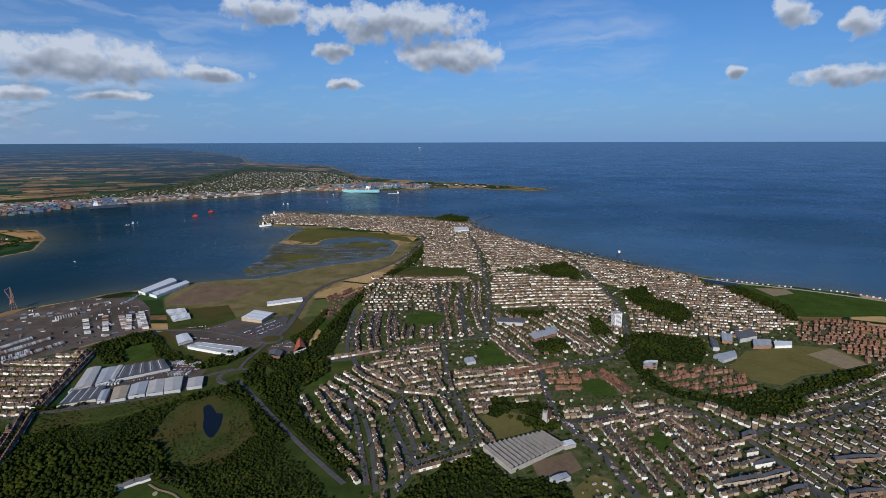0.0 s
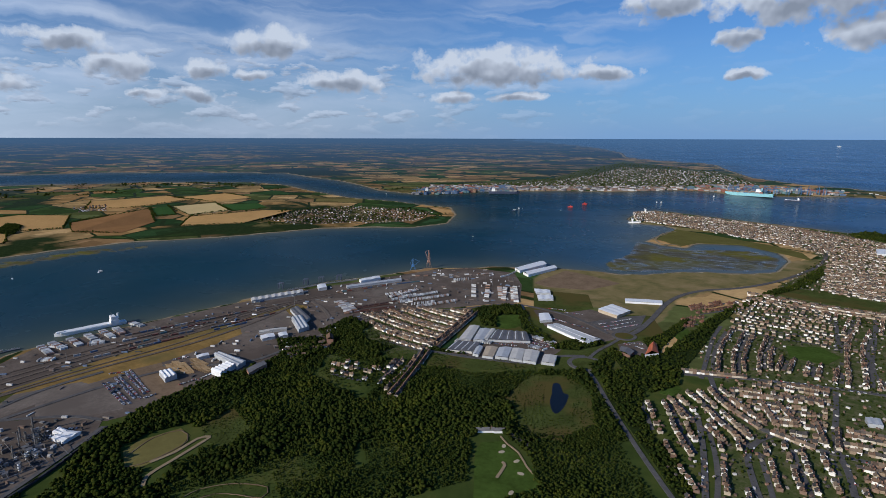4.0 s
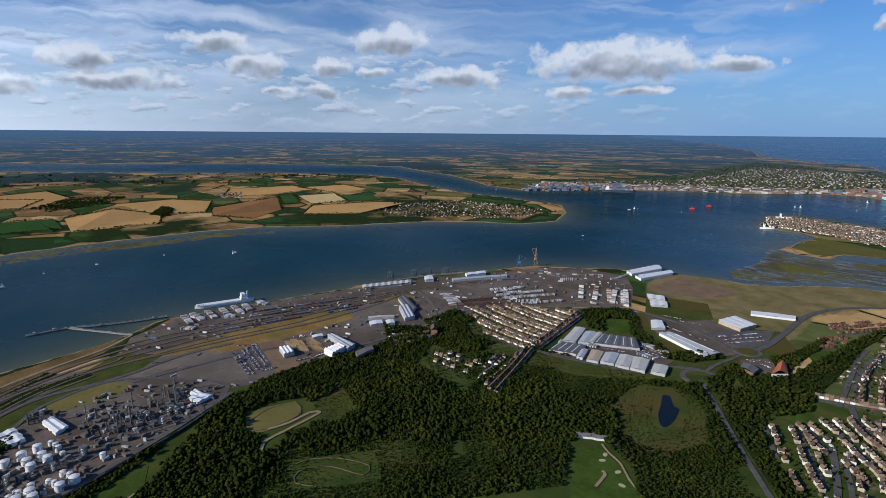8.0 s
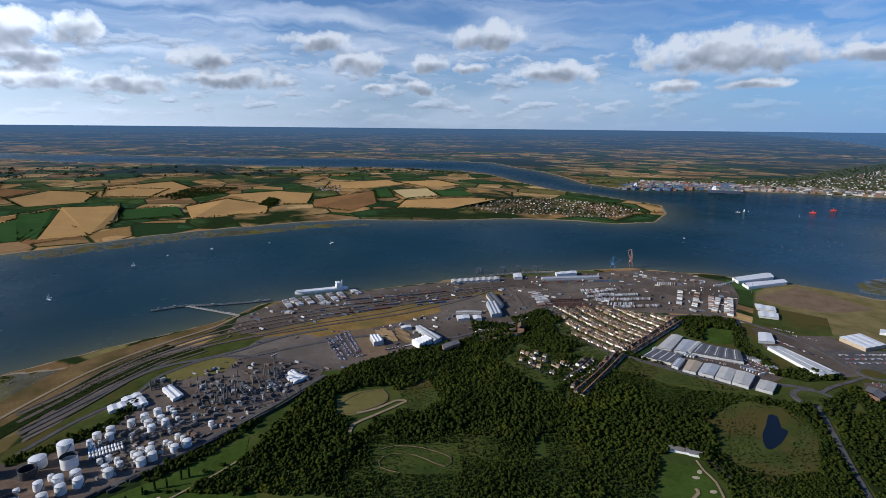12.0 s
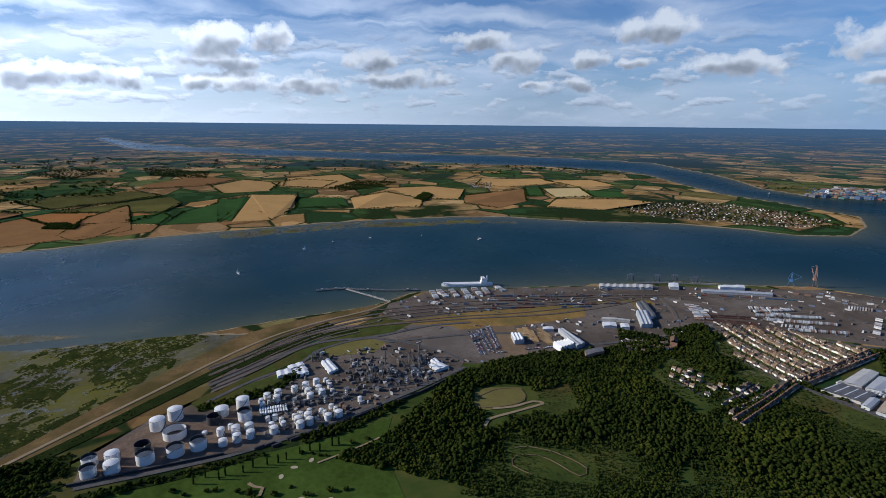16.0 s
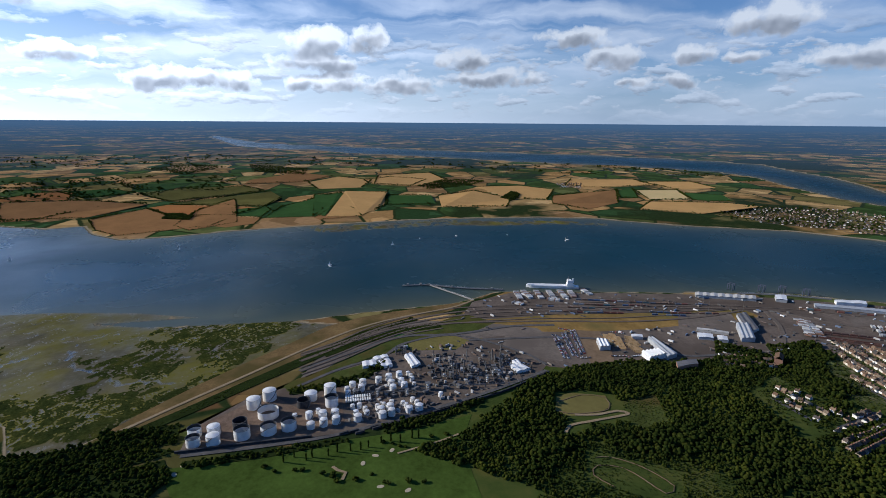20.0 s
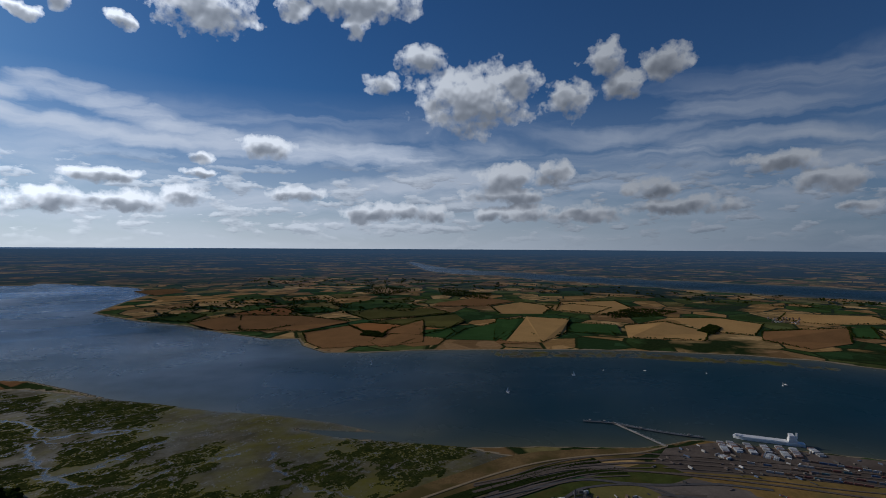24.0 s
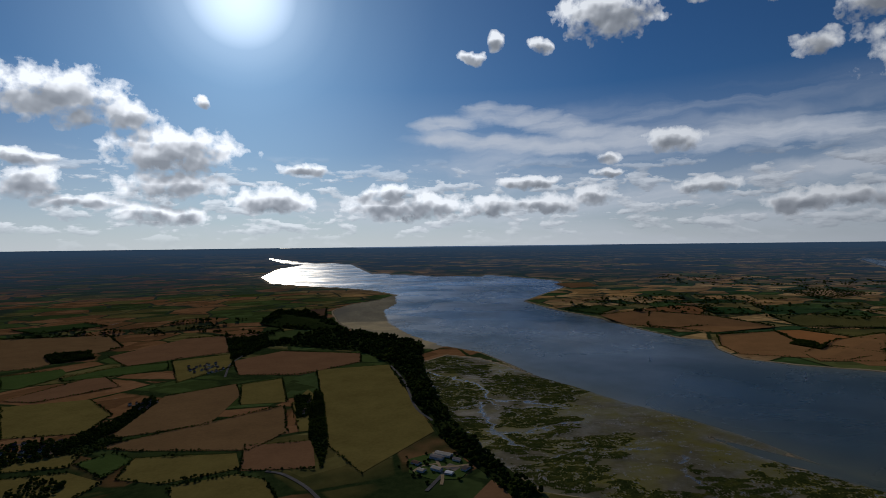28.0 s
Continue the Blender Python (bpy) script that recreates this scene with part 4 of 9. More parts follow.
# ---- houses ----
def house_arrays(rows):
    """Walls, roofs and chimneys for houses (x, y, turn, length, depth, eaves, ridge, chimney)."""
    a = np.array(rows, float).reshape(-1, 8)
    n_ = len(a)
    base = np.column_stack([a[:, 0], a[:, 1], np.full(n_, LAND - 0.2)])
    size = np.column_stack([a[:, 3], a[:, 4], np.ones(n_)])
    wall_v = np.array([(x, y, z) for z in (0, 1) for y in (-0.5, 0.5) for x in (-0.5, 0.5)] + [(-0.5, 0, 2), (0.5, 0, 2)], float)
    wall_f = np.array([(0, 1, 5, 4), (3, 2, 6, 7), (1, 3, 7, 5), (2, 0, 4, 6), (5, 7, 9, 9), (6, 4, 8, 8)])
    wv, wf = spread_out(wall_v, wall_f, base, a[:, 2], size)
    h = np.tile(wall_v[:, 2], n_)
    e, r = np.repeat(a[:, 5], 10), np.repeat(a[:, 6], 10)
    wv[:, 2] = base[0, 2] + np.where(h == 0, 0, np.where(h == 1, e, r - 0.15))
    roof_v = np.array([(-0.52, -0.56, 1), (0.52, -0.56, 1), (0.52, 0, 2), (-0.52, 0, 2), (0.52, 0.56, 1), (-0.52, 0.56, 1)], float)
    roof_f = np.array([(0, 1, 2, 3), (3, 2, 4, 5)])
    rv, rf = spread_out(roof_v, roof_f, base, a[:, 2], size)
    h = np.tile(roof_v[:, 2], n_)
    e, r = np.repeat(a[:, 5], 6), np.repeat(a[:, 6], 6)
    rv[:, 2] = base[0, 2] + np.where(h == 1, e - 0.25, r)
    c = a[a[:, 7] > 0]
    cx = c[:, 3] * 0.36
    cv, cf = boxes(np.column_stack([c[:, 0] + np.cos(c[:, 2]) * cx, c[:, 1] + np.sin(c[:, 2]) * cx, LAND + c[:, 6] - 1.2, np.full(len(c), 1.0), np.full(len(c), 1.5), np.full(len(c), 2.6), c[:, 2]]))
    return (wv, wf), (rv, rf), (cv, cf)


def house_stuff(name, rows, label, roofs=None, walls=None):
    w, r, c = house_arrays(rows)
    v, f = join([w, r, c])
    slots = np.concatenate([np.zeros(len(w[1])), np.ones(len(r[1])), np.full(len(c[1]), 2)]).astype(int)
    return tagged(new(name, soup(name, bowl(v), f, [walls or WALLS, roofs or ROOFS, BRICK], slots)), label, "houses", kind="stuff")


def house_template(length, depth, eaves, ridge):
    w, r, c = house_arrays([(0, 0, 0, length, depth, eaves, ridge, 1)])
    for part_ in (w, r, c):
        part_[0][:, 2] -= LAND
    return soup("wall", *w, [WALLS]), soup("roof", *r, [ROOFS]), soup("chimney", *c, [BRICK])


STREETS = []


def fill_area(outline, along, holes=(), street=18.0, garden=25.0, pitch=10.0, length=8.5, depth=8.0, eaves=5.2, ridge=8.4, gap=0.16, seed=1):
    """Rows of houses that face each other over streets, gardens back to back, within an outline."""
    r = np.random.default_rng(seed)
    length, depth, eaves, ridge = length * (0.84 if gap > 0.09 else 1.0), depth * 0.82, eaves * 0.88, ridge * 0.86
    q = np.array(outline, float)
    d = np.array(along[1], float) - np.array(along[0], float)
    turn = math.atan2(d[1], d[0])
    u, w = np.array((math.cos(turn), math.sin(turn))), np.array((-math.sin(turn), math.cos(turn)))
    s, t = q @ u, q @ w
    rows, at, k = [], t.min() + 4, 0
    lanes = []
    ph0 = r.uniform(0, 6)
    while at < t.max():
        for x in np.arange(s.min() + r.uniform(0, pitch), s.max(), pitch):
            if r.uniform() < gap:
                continue
            off = 6 * math.sin(x * 0.016 + ph0)
            p = u * x + w * (at + off + r.uniform(-1.6, 1.6))
            rows.append((p[0], p[1], turn + r.normal(0, 0.11) + (math.pi / 2 if r.uniform() < 0.12 else 0), length * r.uniform(0.9, 1.12), depth * r.uniform(0.9, 1.1), eaves * r.uniform(0.85, 1.1), ridge * r.uniform(0.92, 1.08), r.uniform() < 0.7))
        if k % 2 == 0:
            lanes.append(np.array([u * x + w * (at + street / 2 + 6 * math.sin(x * 0.016 + ph0)) for x in np.arange(s.min(), s.max(), 14.0)]))
        at += street if k % 2 == 0 else garden
        k += 1
    a = np.array(rows)
    keep = inside(a[:, :2], outline)
    for h in holes:
        keep &= ~inside(a[:, :2], h)
    for lane in lanes:
        ok = inside(lane, outline)
        for h in holes:
            ok &= ~inside(lane, h)
        for i in np.flatnonzero(ok[:-1] & ok[1:]):
            STREETS.append((lane[i], lane[i + 1]))
    return a[keep]


def clear_of(rows, lines, width=10.0):
    keep = np.ones(len(rows), dtype=bool)
    for line in lines:
        keep &= edge_distance(rows[:, :2], smooth_line(line, 20), False) > width
    return rows[keep]


def street_row(line, pitch=6.0, length=6.0, depth=7.4, eaves=5.0, ridge=7.8, side=0.0, seed=3):
    """Houses in an unbroken row along a line."""
    r = np.random.default_rng(seed)
    p = smooth_line(line, pitch)
    d = np.gradient(p, axis=0)
    turn = np.arctan2(d[:, 1], d[:, 0])
    return np.array([(x - math.sin(a) * side, y + math.cos(a) * side, a, length * 1.02, depth, eaves + r.normal(0, 0.12), ridge + r.normal(0, 0.12), r.uniform() < 0.8) for (x, y), a in zip(p, turn)])


# ---- ground covers ----
PORT = [(-1207, 179), (-1277, 295), (-1256, 521), (-1214, 850), (-1135, 1079), (-1092, 1222), (-1063, 1313), (-986, 1398), (-843, 1429), (-753, 1322), (-677, 1183), (-703, 1139), (-806, 1048), (-870, 870), (-867, 732), (-837, 662), (-830, 613), (-837, 497), (-842, 414), (-850, 361), (-843, 304), (-852, 266), (-930, 198), (-1026, 148), (-1102, 139)]
patch("port_apron", PORT, OLD_TARMAC, "wide worn tarmac apron of the port", curved=False)
patch("rough_strip", [(-1084, 137), (-1095, 238), (-1109, 351), (-1106, 487), (-1111, 642), (-1111, 798), (-1065, 810), (-1035, 661), (-1013, 527), (-1005, 415), (-1010, 318), (-1022, 220), (-1034, 144)], RAIL_GRASS, "dry grass strip between the port railway lines")
patch("verge", [(-747, 1012), (-738, 1058), (-625, 1160), (-497, 1199), (-369, 1274), (-302, 1160), (-270, 995), (-321, 894), (-393, 856), (-455, 841), (-585, 801), (-644, 863)], MEADOW, "rough green verges round the works and shops", lift=0.05)
patch("shop_apron", [(-612, 1136), (-578, 1178), (-510, 1229), (-435, 1225), (-383, 1122), (-382, 1067), (-398, 1030), (-427, 1009), (-537, 1053)], OLD_TARMAC, "worn tarmac apron round the shops", lift=0.12)
patch("inn_yard", [(-366, 1047), (-336, 1093), (-302, 1070), (-297, 1009), (-334, 988)], OLD_TARMAC, "tarmac yard of the inn", lift=0.22)
patch("lorry_park", [(-1088, 1006), (-1022, 1146), (-953, 1247), (-803, 1327), (-733, 1274), (-675, 1164), (-722, 1111), (-783, 1024), (-856, 958), (-918, 922), (-1010, 913)], OLD_TARMAC, "dark tarmac lorry park", lift=0.2)
patch("gravel_yard", [(-1017, 362), (-1006, 415), (-936, 408), (-856, 388), (-858, 344)], BARE, "pale sandy gravel yard beside the car park", lift=0.25)
patch("empty_lot", [(-1014, 220), (-1007, 262), (-996, 315), (-897, 306), (-872, 296), (-895, 248), (-952, 203)], GRAVEL, "wide empty gravel lot", lift=0.22)
patch("storage_lot", [(-1092, 629), (-1098, 756), (-984, 714), (-943, 676), (-1009, 587)], GRAVEL, "grey concrete storage lot", lift=0.22)
patch("brown_flat", [(-736, 1362), (-730, 1558), (-628, 1544), (-535, 1514), (-580, 1389), (-683, 1348)], BARE, "bare brown reclaimed ground", lift=0.2)
patch("parched_meadow", [(-701, 1298), (-561, 1347), (-499, 1238), (-542, 1166), (-618, 1148)], MEADOW, "rough dry meadow", lift=0.2)
patch("shop_car_park", [(-470, 1137), (-421, 1224), (-381, 1270), (-365, 1181), (-377, 1104), (-415, 1120)], ASPHALT, "tarmac shop car park", lift=0.25)
patch("works_yard", [(-644, 863), (-531, 989), (-447, 970), (-443, 936), (-444, 865), (-602, 788)], OLD_TARMAC, "concrete works yard", lift=0.2)
patch("play_field", [(-706, 1043), (-699, 1082), (-669, 1082), (-659, 1036), (-682, 1013)], MOWN, "mown green playing field", lift=0.25, curved=True)
patch("play_field", [(-656, 1043), (-628, 1085), (-579, 1016), (-608, 976)], MOWN, "mown green playing field", lift=0.26, curved=True)
patch("railway_land", [(-650, -362), (-706, -298), (-779, -219), (-871, -126), (-1017, 17), (-1131, 145), (-1072, 211), (-1018, 153), (-973, 16), (-869, -99), (-820, -162), (-774, -233), (-694, -287), (-635, -282), (-613, -367)], MEADOW, "rough dark scrub along the railway", lift=0.12)
patch("lorry_yard", [(-1053, 1005), (-1043, 1175), (-989, 1120), (-998, 971)], GRAVEL, "pale gravel lorry yard", lift=0.24)
patch("siding_yard", [(-830, -164), (-917, -144), (-1007, -66), (-1091, 35), (-1083, 115), (-1033, 92), (-1018, 2), (-918, -94), (-837, -146)], GRAVEL, "grey ballast siding yard", lift=0.1)
patch("open_lot", [(-1062, 64), (-1072, 182), (-1032, 291), (-996, 300), (-1000, 230), (-980, 124)], GRAVEL, "grey gravel ground beside the railway", lift=0.09)
patch("boating_lake", [(800, 1600), (850, 1600), (890, 1560), (860, 1524), (806, 1548)], POND, "dark blue boating lake behind the beach", "water", lift=0.3, curved=True)
patch("refinery_yard", [(-635, -282), (-694, -287), (-774, -233), (-820, -162), (-869, -99), (-917, -26), (-972, 59), (-989, 149), (-918, 224), (-860, 263), (-829, 243), (-741, 94), (-702, 8), (-671, -82), (-648, -182)], OLD_TARMAC, "stained concrete refinery yard", lift=0.2)
patch("tank_bund", [(-639, -274), (-699, -282), (-764, -223), (-783, -196), (-742, -150), (-806, -94), (-690, -75), (-661, -137), (-646, -201)], material("bund_soil", (0.16, 0.115, 0.085), 0.95, vary=0.3, scale=0.05), "brown soil bunds round the tanks", lift=0.3)
patch("bund_grass", [(-813, -184), (-839, -165), (-857, -107), (-906, -25), (-837, -61), (-813, -128), (-794, -174)], MEADOW, "rough grass beside the tanks", lift=0.32)
patch("bund_grass", [(-972, 21), (-1004, 72), (-1001, 116), (-976, 141), (-936, 109), (-937, 25)], PARCHED, "rough grass in the refinery", lift=0.32)
patch("golf_course", [(-605, -291), (-621, -213), (-627, -177), (-652, -80), (-667, 6), (-705, 107), (-631, 83), (-525, 94), (-450, 55), (-481, -160), (-556, -261)], MOWN, "mown green golf course", lift=0.2)
patch("golf_course", [(-373, 543), (-380, 569), (-359, 588), (-295, 561), (-256, 526), (-231, 484), (-299, 433)], MOWN, "mown green golf course beside the club house", lift=0.2)
patch("clearing", [(-747, 247), (-758, 272), (-745, 325), (-714, 323), (-691, 292), (-690, 246), (-707, 233)], PARCHED, "dry grass clearing in the wood", lift=0.3)
patch("meadow", [(-731, 349), (-740, 406), (-666, 388), (-647, 336), (-690, 329)], MEADOW, "green meadow in the wood", lift=0.25)
patch("meadow", [(-644, 743), (-602, 788), (-451, 844), (-440, 836), (-526, 757), (-604, 721)], MEADOW, "green meadow under the works", lift=0.25)
patch("meadow", [(-430, 707), (-432, 806), (-381, 841), (-325, 809), (-267, 703), (-290, 642), (-325, 628), (-360, 640)], MEADOW, "reedy meadow round the pond", lift=0.22)
patch("pond", [(-386, 797), (-376, 803), (-357, 777), (-347, 776), (-340, 757), (-334, 733), (-333, 708), (-342, 709), (-360, 735), (-371, 764)], POND, "dark still pond", "water", lift=0.3, curved=True)
patch("sports_field", [(240, 886), (279, 900), (295, 840), (253, 824), (242, 856)], MOWN, "green sports pitch behind brick walls", lift=0.25)
patch("school_field", [(537, 948), (611, 1025), (733, 1055), (802, 1036), (811, 972), (739, 934), (650, 910), (590, 871), (549, 894)], PARCHED, "dry school playing field", lift=0.22)
patch("dry_pitch", [(723, 1007), (793, 1039), (806, 959), (753, 939), (745, 941)], PALE_TRACK, "bare pale pitch in the school field", lift=0.3)
patch("sea_green", [(842, 1501), (944, 1550), (1004, 1499), (1164, 1359), (1071, 1243), (905, 1236), (849, 1245), (857, 1337)], MOWN, "wide green by the sea", lift=0.22)
patch("green_path", [(898, 1500), (980, 1487), (975, 1441), (903, 1414)], PALE_TRACK, "worn patch in the seaside green", lift=0.3)
patch("churchyard", [(58, 764), (85, 787), (127, 769), (133, 727), (93, 700), (77, 704)], PARCHED, "dry grass churchyard", lift=0.25)
patch("school_green", [(61, 1035), (101, 1072), (131, 977), (80, 956)], MOWN, "green school lawn", lift=0.25)
patch("town_green", [(-92, 1253), (-35, 1288), (0, 1252), (-20, 1190), (-79, 1191)], MOWN, "green between the terraces", lift=0.25)
patch("town_green", [(-235, 908), (-227, 940), (-206, 915), (-209, 880), (-231, 876)], MOWN, "small green beside the wood", lift=0.25)
patch("town_green", [(-291, 1173), (-278, 1233), (-254, 1192), (-262, 1129)], MOWN, "small green beside the road", lift=0.25)
patch("allotments", [(-164, 1751), (-48, 1800), (76, 1732), (54, 1641), (-71, 1657), (-153, 1673)], MEADOW, "rough green behind the terraces", lift=0.2)
patch("park", [(461, 1063), (497, 1106), (518, 1085), (502, 1041), (452, 1026)], MOWN, "lawn among the park trees", lift=0.25, curved=True)
patch("park", [(282, 688), (310, 718), (325, 696), (299, 661)], MOWN, "green between the houses", lift=0.25)
patch("field_edge", [(534, 621), (586, 650), (597, 627), (554, 592)], MOWN, "green playing field", lift=0.25)
patch("graveyard", [(154, 583), (191, 617), (213, 605), (199, 552), (136, 533)], PARCHED, "dry grass with rows of stones", lift=0.2)
patch("works_ground", [(116, 642), (174, 668), (180, 629), (142, 605), (119, 617)], BARE, "bare ground behind the factory", lift=0.2)
patch("beach_strip", [(-1214, 183), (-1151, 124), (-1099, 45), (-1057, -16), (-1001, -82), (-922, -147), (-853, -213), (-782, -266), (-727, -312), (-668, -366), (-693, -400), (-744, -374), (-821, -326), (-900, -271), (-983, -209), (-1072, -145), (-1121, -78), (-1152, -4), (-1184, 88)], SAND, "sandy foreshore bank", lift=0.3)
patch("green_flat", [(-677, 2308), (-681, 2620), (-501, 2548), (-260, 2448), (-162, 2357), (-118, 2220), (-207, 2288), (-368, 2389), (-519, 2320), (-552, 2201)], OLIVE_FIELD, "grassy spit in the bay", lift=0.1)
patch("headland_green", [(-74, 2859), (50, 2987), (127, 2876), (74, 2717), (-13, 2681)], MOWN, "green headland lawn", lift=0.2)

for x, y in ((-613, -266), (-595, -271), (-600, -45), (-554, -22), (-545, 10), (-615, -30), (-625, -9), (-300, 540), (-345, 566), (-318, 560), (-350, 580), (-290, 500)):
    turn = 0.7 * x + y
    lobes = [(x + math.cos(a) * 4.6 * math.cos(turn) - math.sin(a) * 2.9 * math.sin(turn), y + math.cos(a) * 4.6 * math.sin(turn) + math.sin(a) * 2.9 * math.cos(turn)) for a in np.arange(8) * math.pi / 4]
    patch("bunker", lobes, BUNKER_SAND, "pale sand bunker on the golf course", "bunker", lift=0.4, curved=True)

# ---- fields ----
FIELDS = [
    (GREEN_FIELD, [(-2392, -577), (-2715, -563), (-3257, -338), (-3204, -307), (-2425, -318)]),
    (STRAW, [(-2409, -312), (-3310, -306), (-3303, -49), (-2607, -89), (-2432, -155)]),
    (GREEN_FIELD, [(-3121, -40), (-3113, 206), (-2781, 211), (-2752, -53)]),
    (BROWN_FIELD, [(-2369, -1299), (-2669, -1191), (-2440, -997), (-2428, -739), (-2216, -755), (-2031, -1027), (-2143, -1158)]),
    (RED_FIELD, [(-2687, -1203), (-2793, -1135), (-2700, -647), (-2458, -735), (-2469, -1003)]),
    (OLIVE_FIELD, [(-2831, -1144), (-3322, -750), (-3045, -634), (-2737, -650)]),
    (BROWN_FIELD, [(-2882, -1993), (-2994, -1731), (-2816, -1248), (-2427, -1345), (-2372, -1654)]),
    (STRAW, [(-3088, 247), (-3316, 484), (-2957, 641), (-2671, 566), (-2666, 231)]),
    (STRAW, [(-3524, 529), (-3581, 839), (-3359, 1008), (-2906, 837), (-2979, 658)]),
    (BROWN_FIELD, [(-3067, 916), (-3320, 1403), (-2786, 1196), (-2565, 948), (-2758, 826)]),
    (GREEN_FIELD, [(-3349, 1422), (-3346, 1527), (-2955, 1387), (-2959, 1278)]),
    (PALE_STRAW, [(-3317, 1525), (-3309, 1804), (-2877, 1661), (-2863, 1417)]),
    (GREEN_FIELD, [(-3197, 1759), (-3059, 1962), (-2804, 1863), (-2855, 1659)]),
    (STRAW, [(-2821, 1396), (-2743, 1797), (-2619, 1905), (-2410, 1445), (-2555, 1210)]),
    (STRAW, [(-4295, -132), (-4534, 285), (-3990, 369), (-3564, 149), (-3737, -147)]),
    (STRAW, [(-3817, -607), (-4209, -433), (-3959, -172), (-3510, -219), (-3427, -488)]),
    (BROWN_FIELD, [(-3972, -1042), (-4540, -787), (-4254, -489), (-3853, -633), (-3721, -1015)]),
    (OLIVE_FIELD, [(-3189, -1444), (-3507, -1311), (-3590, -987), (-3351, -790), (-2912, -1181)]),
    (GREEN_FIELD, [(-2653, -791), (-2718, -646), (-2611, -595), (-2422, -598), (-2457, -723)]),
    (BROWN_FIELD, [(-2216, -751), (-2427, -714), (-2393, -591), (-2258, -587), (-2176, -677)]),
    (GREEN_FIELD, [(-3330, -1982), (-3459, -1728), (-3265, -1509), (-3035, -1668)]),
    (STRAW, [(-3975, 1320), (-3968, 1803), (-3594, 1800), (-3442, 1338), (-3607, 1161)]),
    (STRAW, [(-3810, 1776), (-3803, 2163), (-3422, 2140), (-3338, 1827)]),
    (BROWN_FIELD, [(-2395, -361), (-2848, -277), (-2432, -153), (-2335, -329)]),
    (STRAW, [(-2880, -275), (-3332, -310), (-3249, -63), (-2732, -58), (-2432, -153)]),
    (GREEN_FIELD, [(-2850, -426), (-3173, -468), (-3178, -331), (-2829, -330), (-2434, -372)]),
    (GREEN_FIELD, [(-2774, -44), (-3065, -39), (-2969, 146), (-2726, 176)]),
    (STRAW, [(-3947, -233), (-4196, -43), (-3991, 226), (-3572, 96), (-3699, -154)]),
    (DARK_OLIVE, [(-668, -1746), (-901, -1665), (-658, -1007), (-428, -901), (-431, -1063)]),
    (BACKLIT_RED_SOIL, [(-470, -2064), (-678, -2142), (-909, -1907), (-842, -1768), (-596, -1711), (-434, -1833)]),
    (BACKLIT_RED_SOIL, [(-99, -2450), (-415, -2711), (-751, -2647), (-622, -2260), (-283, -2232), (-140, -2212)]),
    (BACKLIT_SOIL, [(298, -3233), (-120, -3062), (-160, -2650), (128, -2372), (222, -2390)]),
    (BACKLIT_SOIL, [(-65, -1415), (-202, -1695), (-400, -1716), (-379, -1577), (-254, -1361), (-66, -1388)]),
    (BACKLIT_SOIL, [(-24, -1345), (-297, -1381), (-448, -1406), (-388, -1201), (-288, -1138), (-88, -1279)]),
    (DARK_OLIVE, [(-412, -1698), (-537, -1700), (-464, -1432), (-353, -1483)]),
    (BACKLIT_RED_SOIL, [(-288, -1168), (-416, -1115), (-367, -973), (-247, -1044)]),
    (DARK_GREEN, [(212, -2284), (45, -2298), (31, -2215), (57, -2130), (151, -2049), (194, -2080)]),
    (BACKLIT_RED_SOIL, [(178, -1910), (-65, -2113), (-106, -1896), (100, -1839)]),
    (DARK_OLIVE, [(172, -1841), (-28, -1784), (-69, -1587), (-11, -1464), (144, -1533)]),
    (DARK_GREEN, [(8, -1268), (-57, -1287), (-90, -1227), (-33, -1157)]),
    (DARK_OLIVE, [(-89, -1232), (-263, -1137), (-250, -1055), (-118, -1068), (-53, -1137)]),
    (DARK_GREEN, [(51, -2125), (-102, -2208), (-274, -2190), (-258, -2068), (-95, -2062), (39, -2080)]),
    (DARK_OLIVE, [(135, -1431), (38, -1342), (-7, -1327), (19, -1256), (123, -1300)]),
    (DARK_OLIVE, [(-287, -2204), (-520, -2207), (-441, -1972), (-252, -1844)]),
    (BACKLIT_RED_SOIL, [(-1285, -3449), (-1393, -3442), (-1188, -2962), (-1155, -3084)]),
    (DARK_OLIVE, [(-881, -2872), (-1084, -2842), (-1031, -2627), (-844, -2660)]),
    (BACKLIT_RED_SOIL, [(-536, -704), (-603, -739), (-623, -676), (-589, -623)]),
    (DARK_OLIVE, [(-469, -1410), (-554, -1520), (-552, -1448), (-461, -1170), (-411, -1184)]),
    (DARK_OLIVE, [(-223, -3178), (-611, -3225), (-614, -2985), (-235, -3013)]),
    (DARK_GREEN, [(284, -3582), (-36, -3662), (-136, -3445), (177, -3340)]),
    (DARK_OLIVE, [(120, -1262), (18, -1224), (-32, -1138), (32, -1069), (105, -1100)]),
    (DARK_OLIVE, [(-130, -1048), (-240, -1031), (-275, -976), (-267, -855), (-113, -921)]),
    (BROWN_FIELD, [(-2232, -1196), (-2569, -1245), (-2768, -1046), (-2256, -948), (-2069, -1065)]),
    (BROWN_FIELD, [(-2232, -899), (-2632, -932), (-2992, -869), (-2295, -667), (-2119, -801)]),
    (BROWN_FIELD, [(-2507, -2070), (-2859, -2056), (-2949, -1643), (-2711, -1423), (-2360, -1540), (-2321, -1737)]),
    (RED_FIELD, [(-2908, -2091), (-3285, -2059), (-3330, -1854), (-2993, -1735)]),
    (DARK_GREEN, [(-2561, -2382), (-2922, -2411), (-2802, -2180), (-2548, -2103)]),
    (BROWN_FIELD, [(-4152, -4017), (-4531, -3887), (-4246, -3502), (-3842, -3500)]),
]
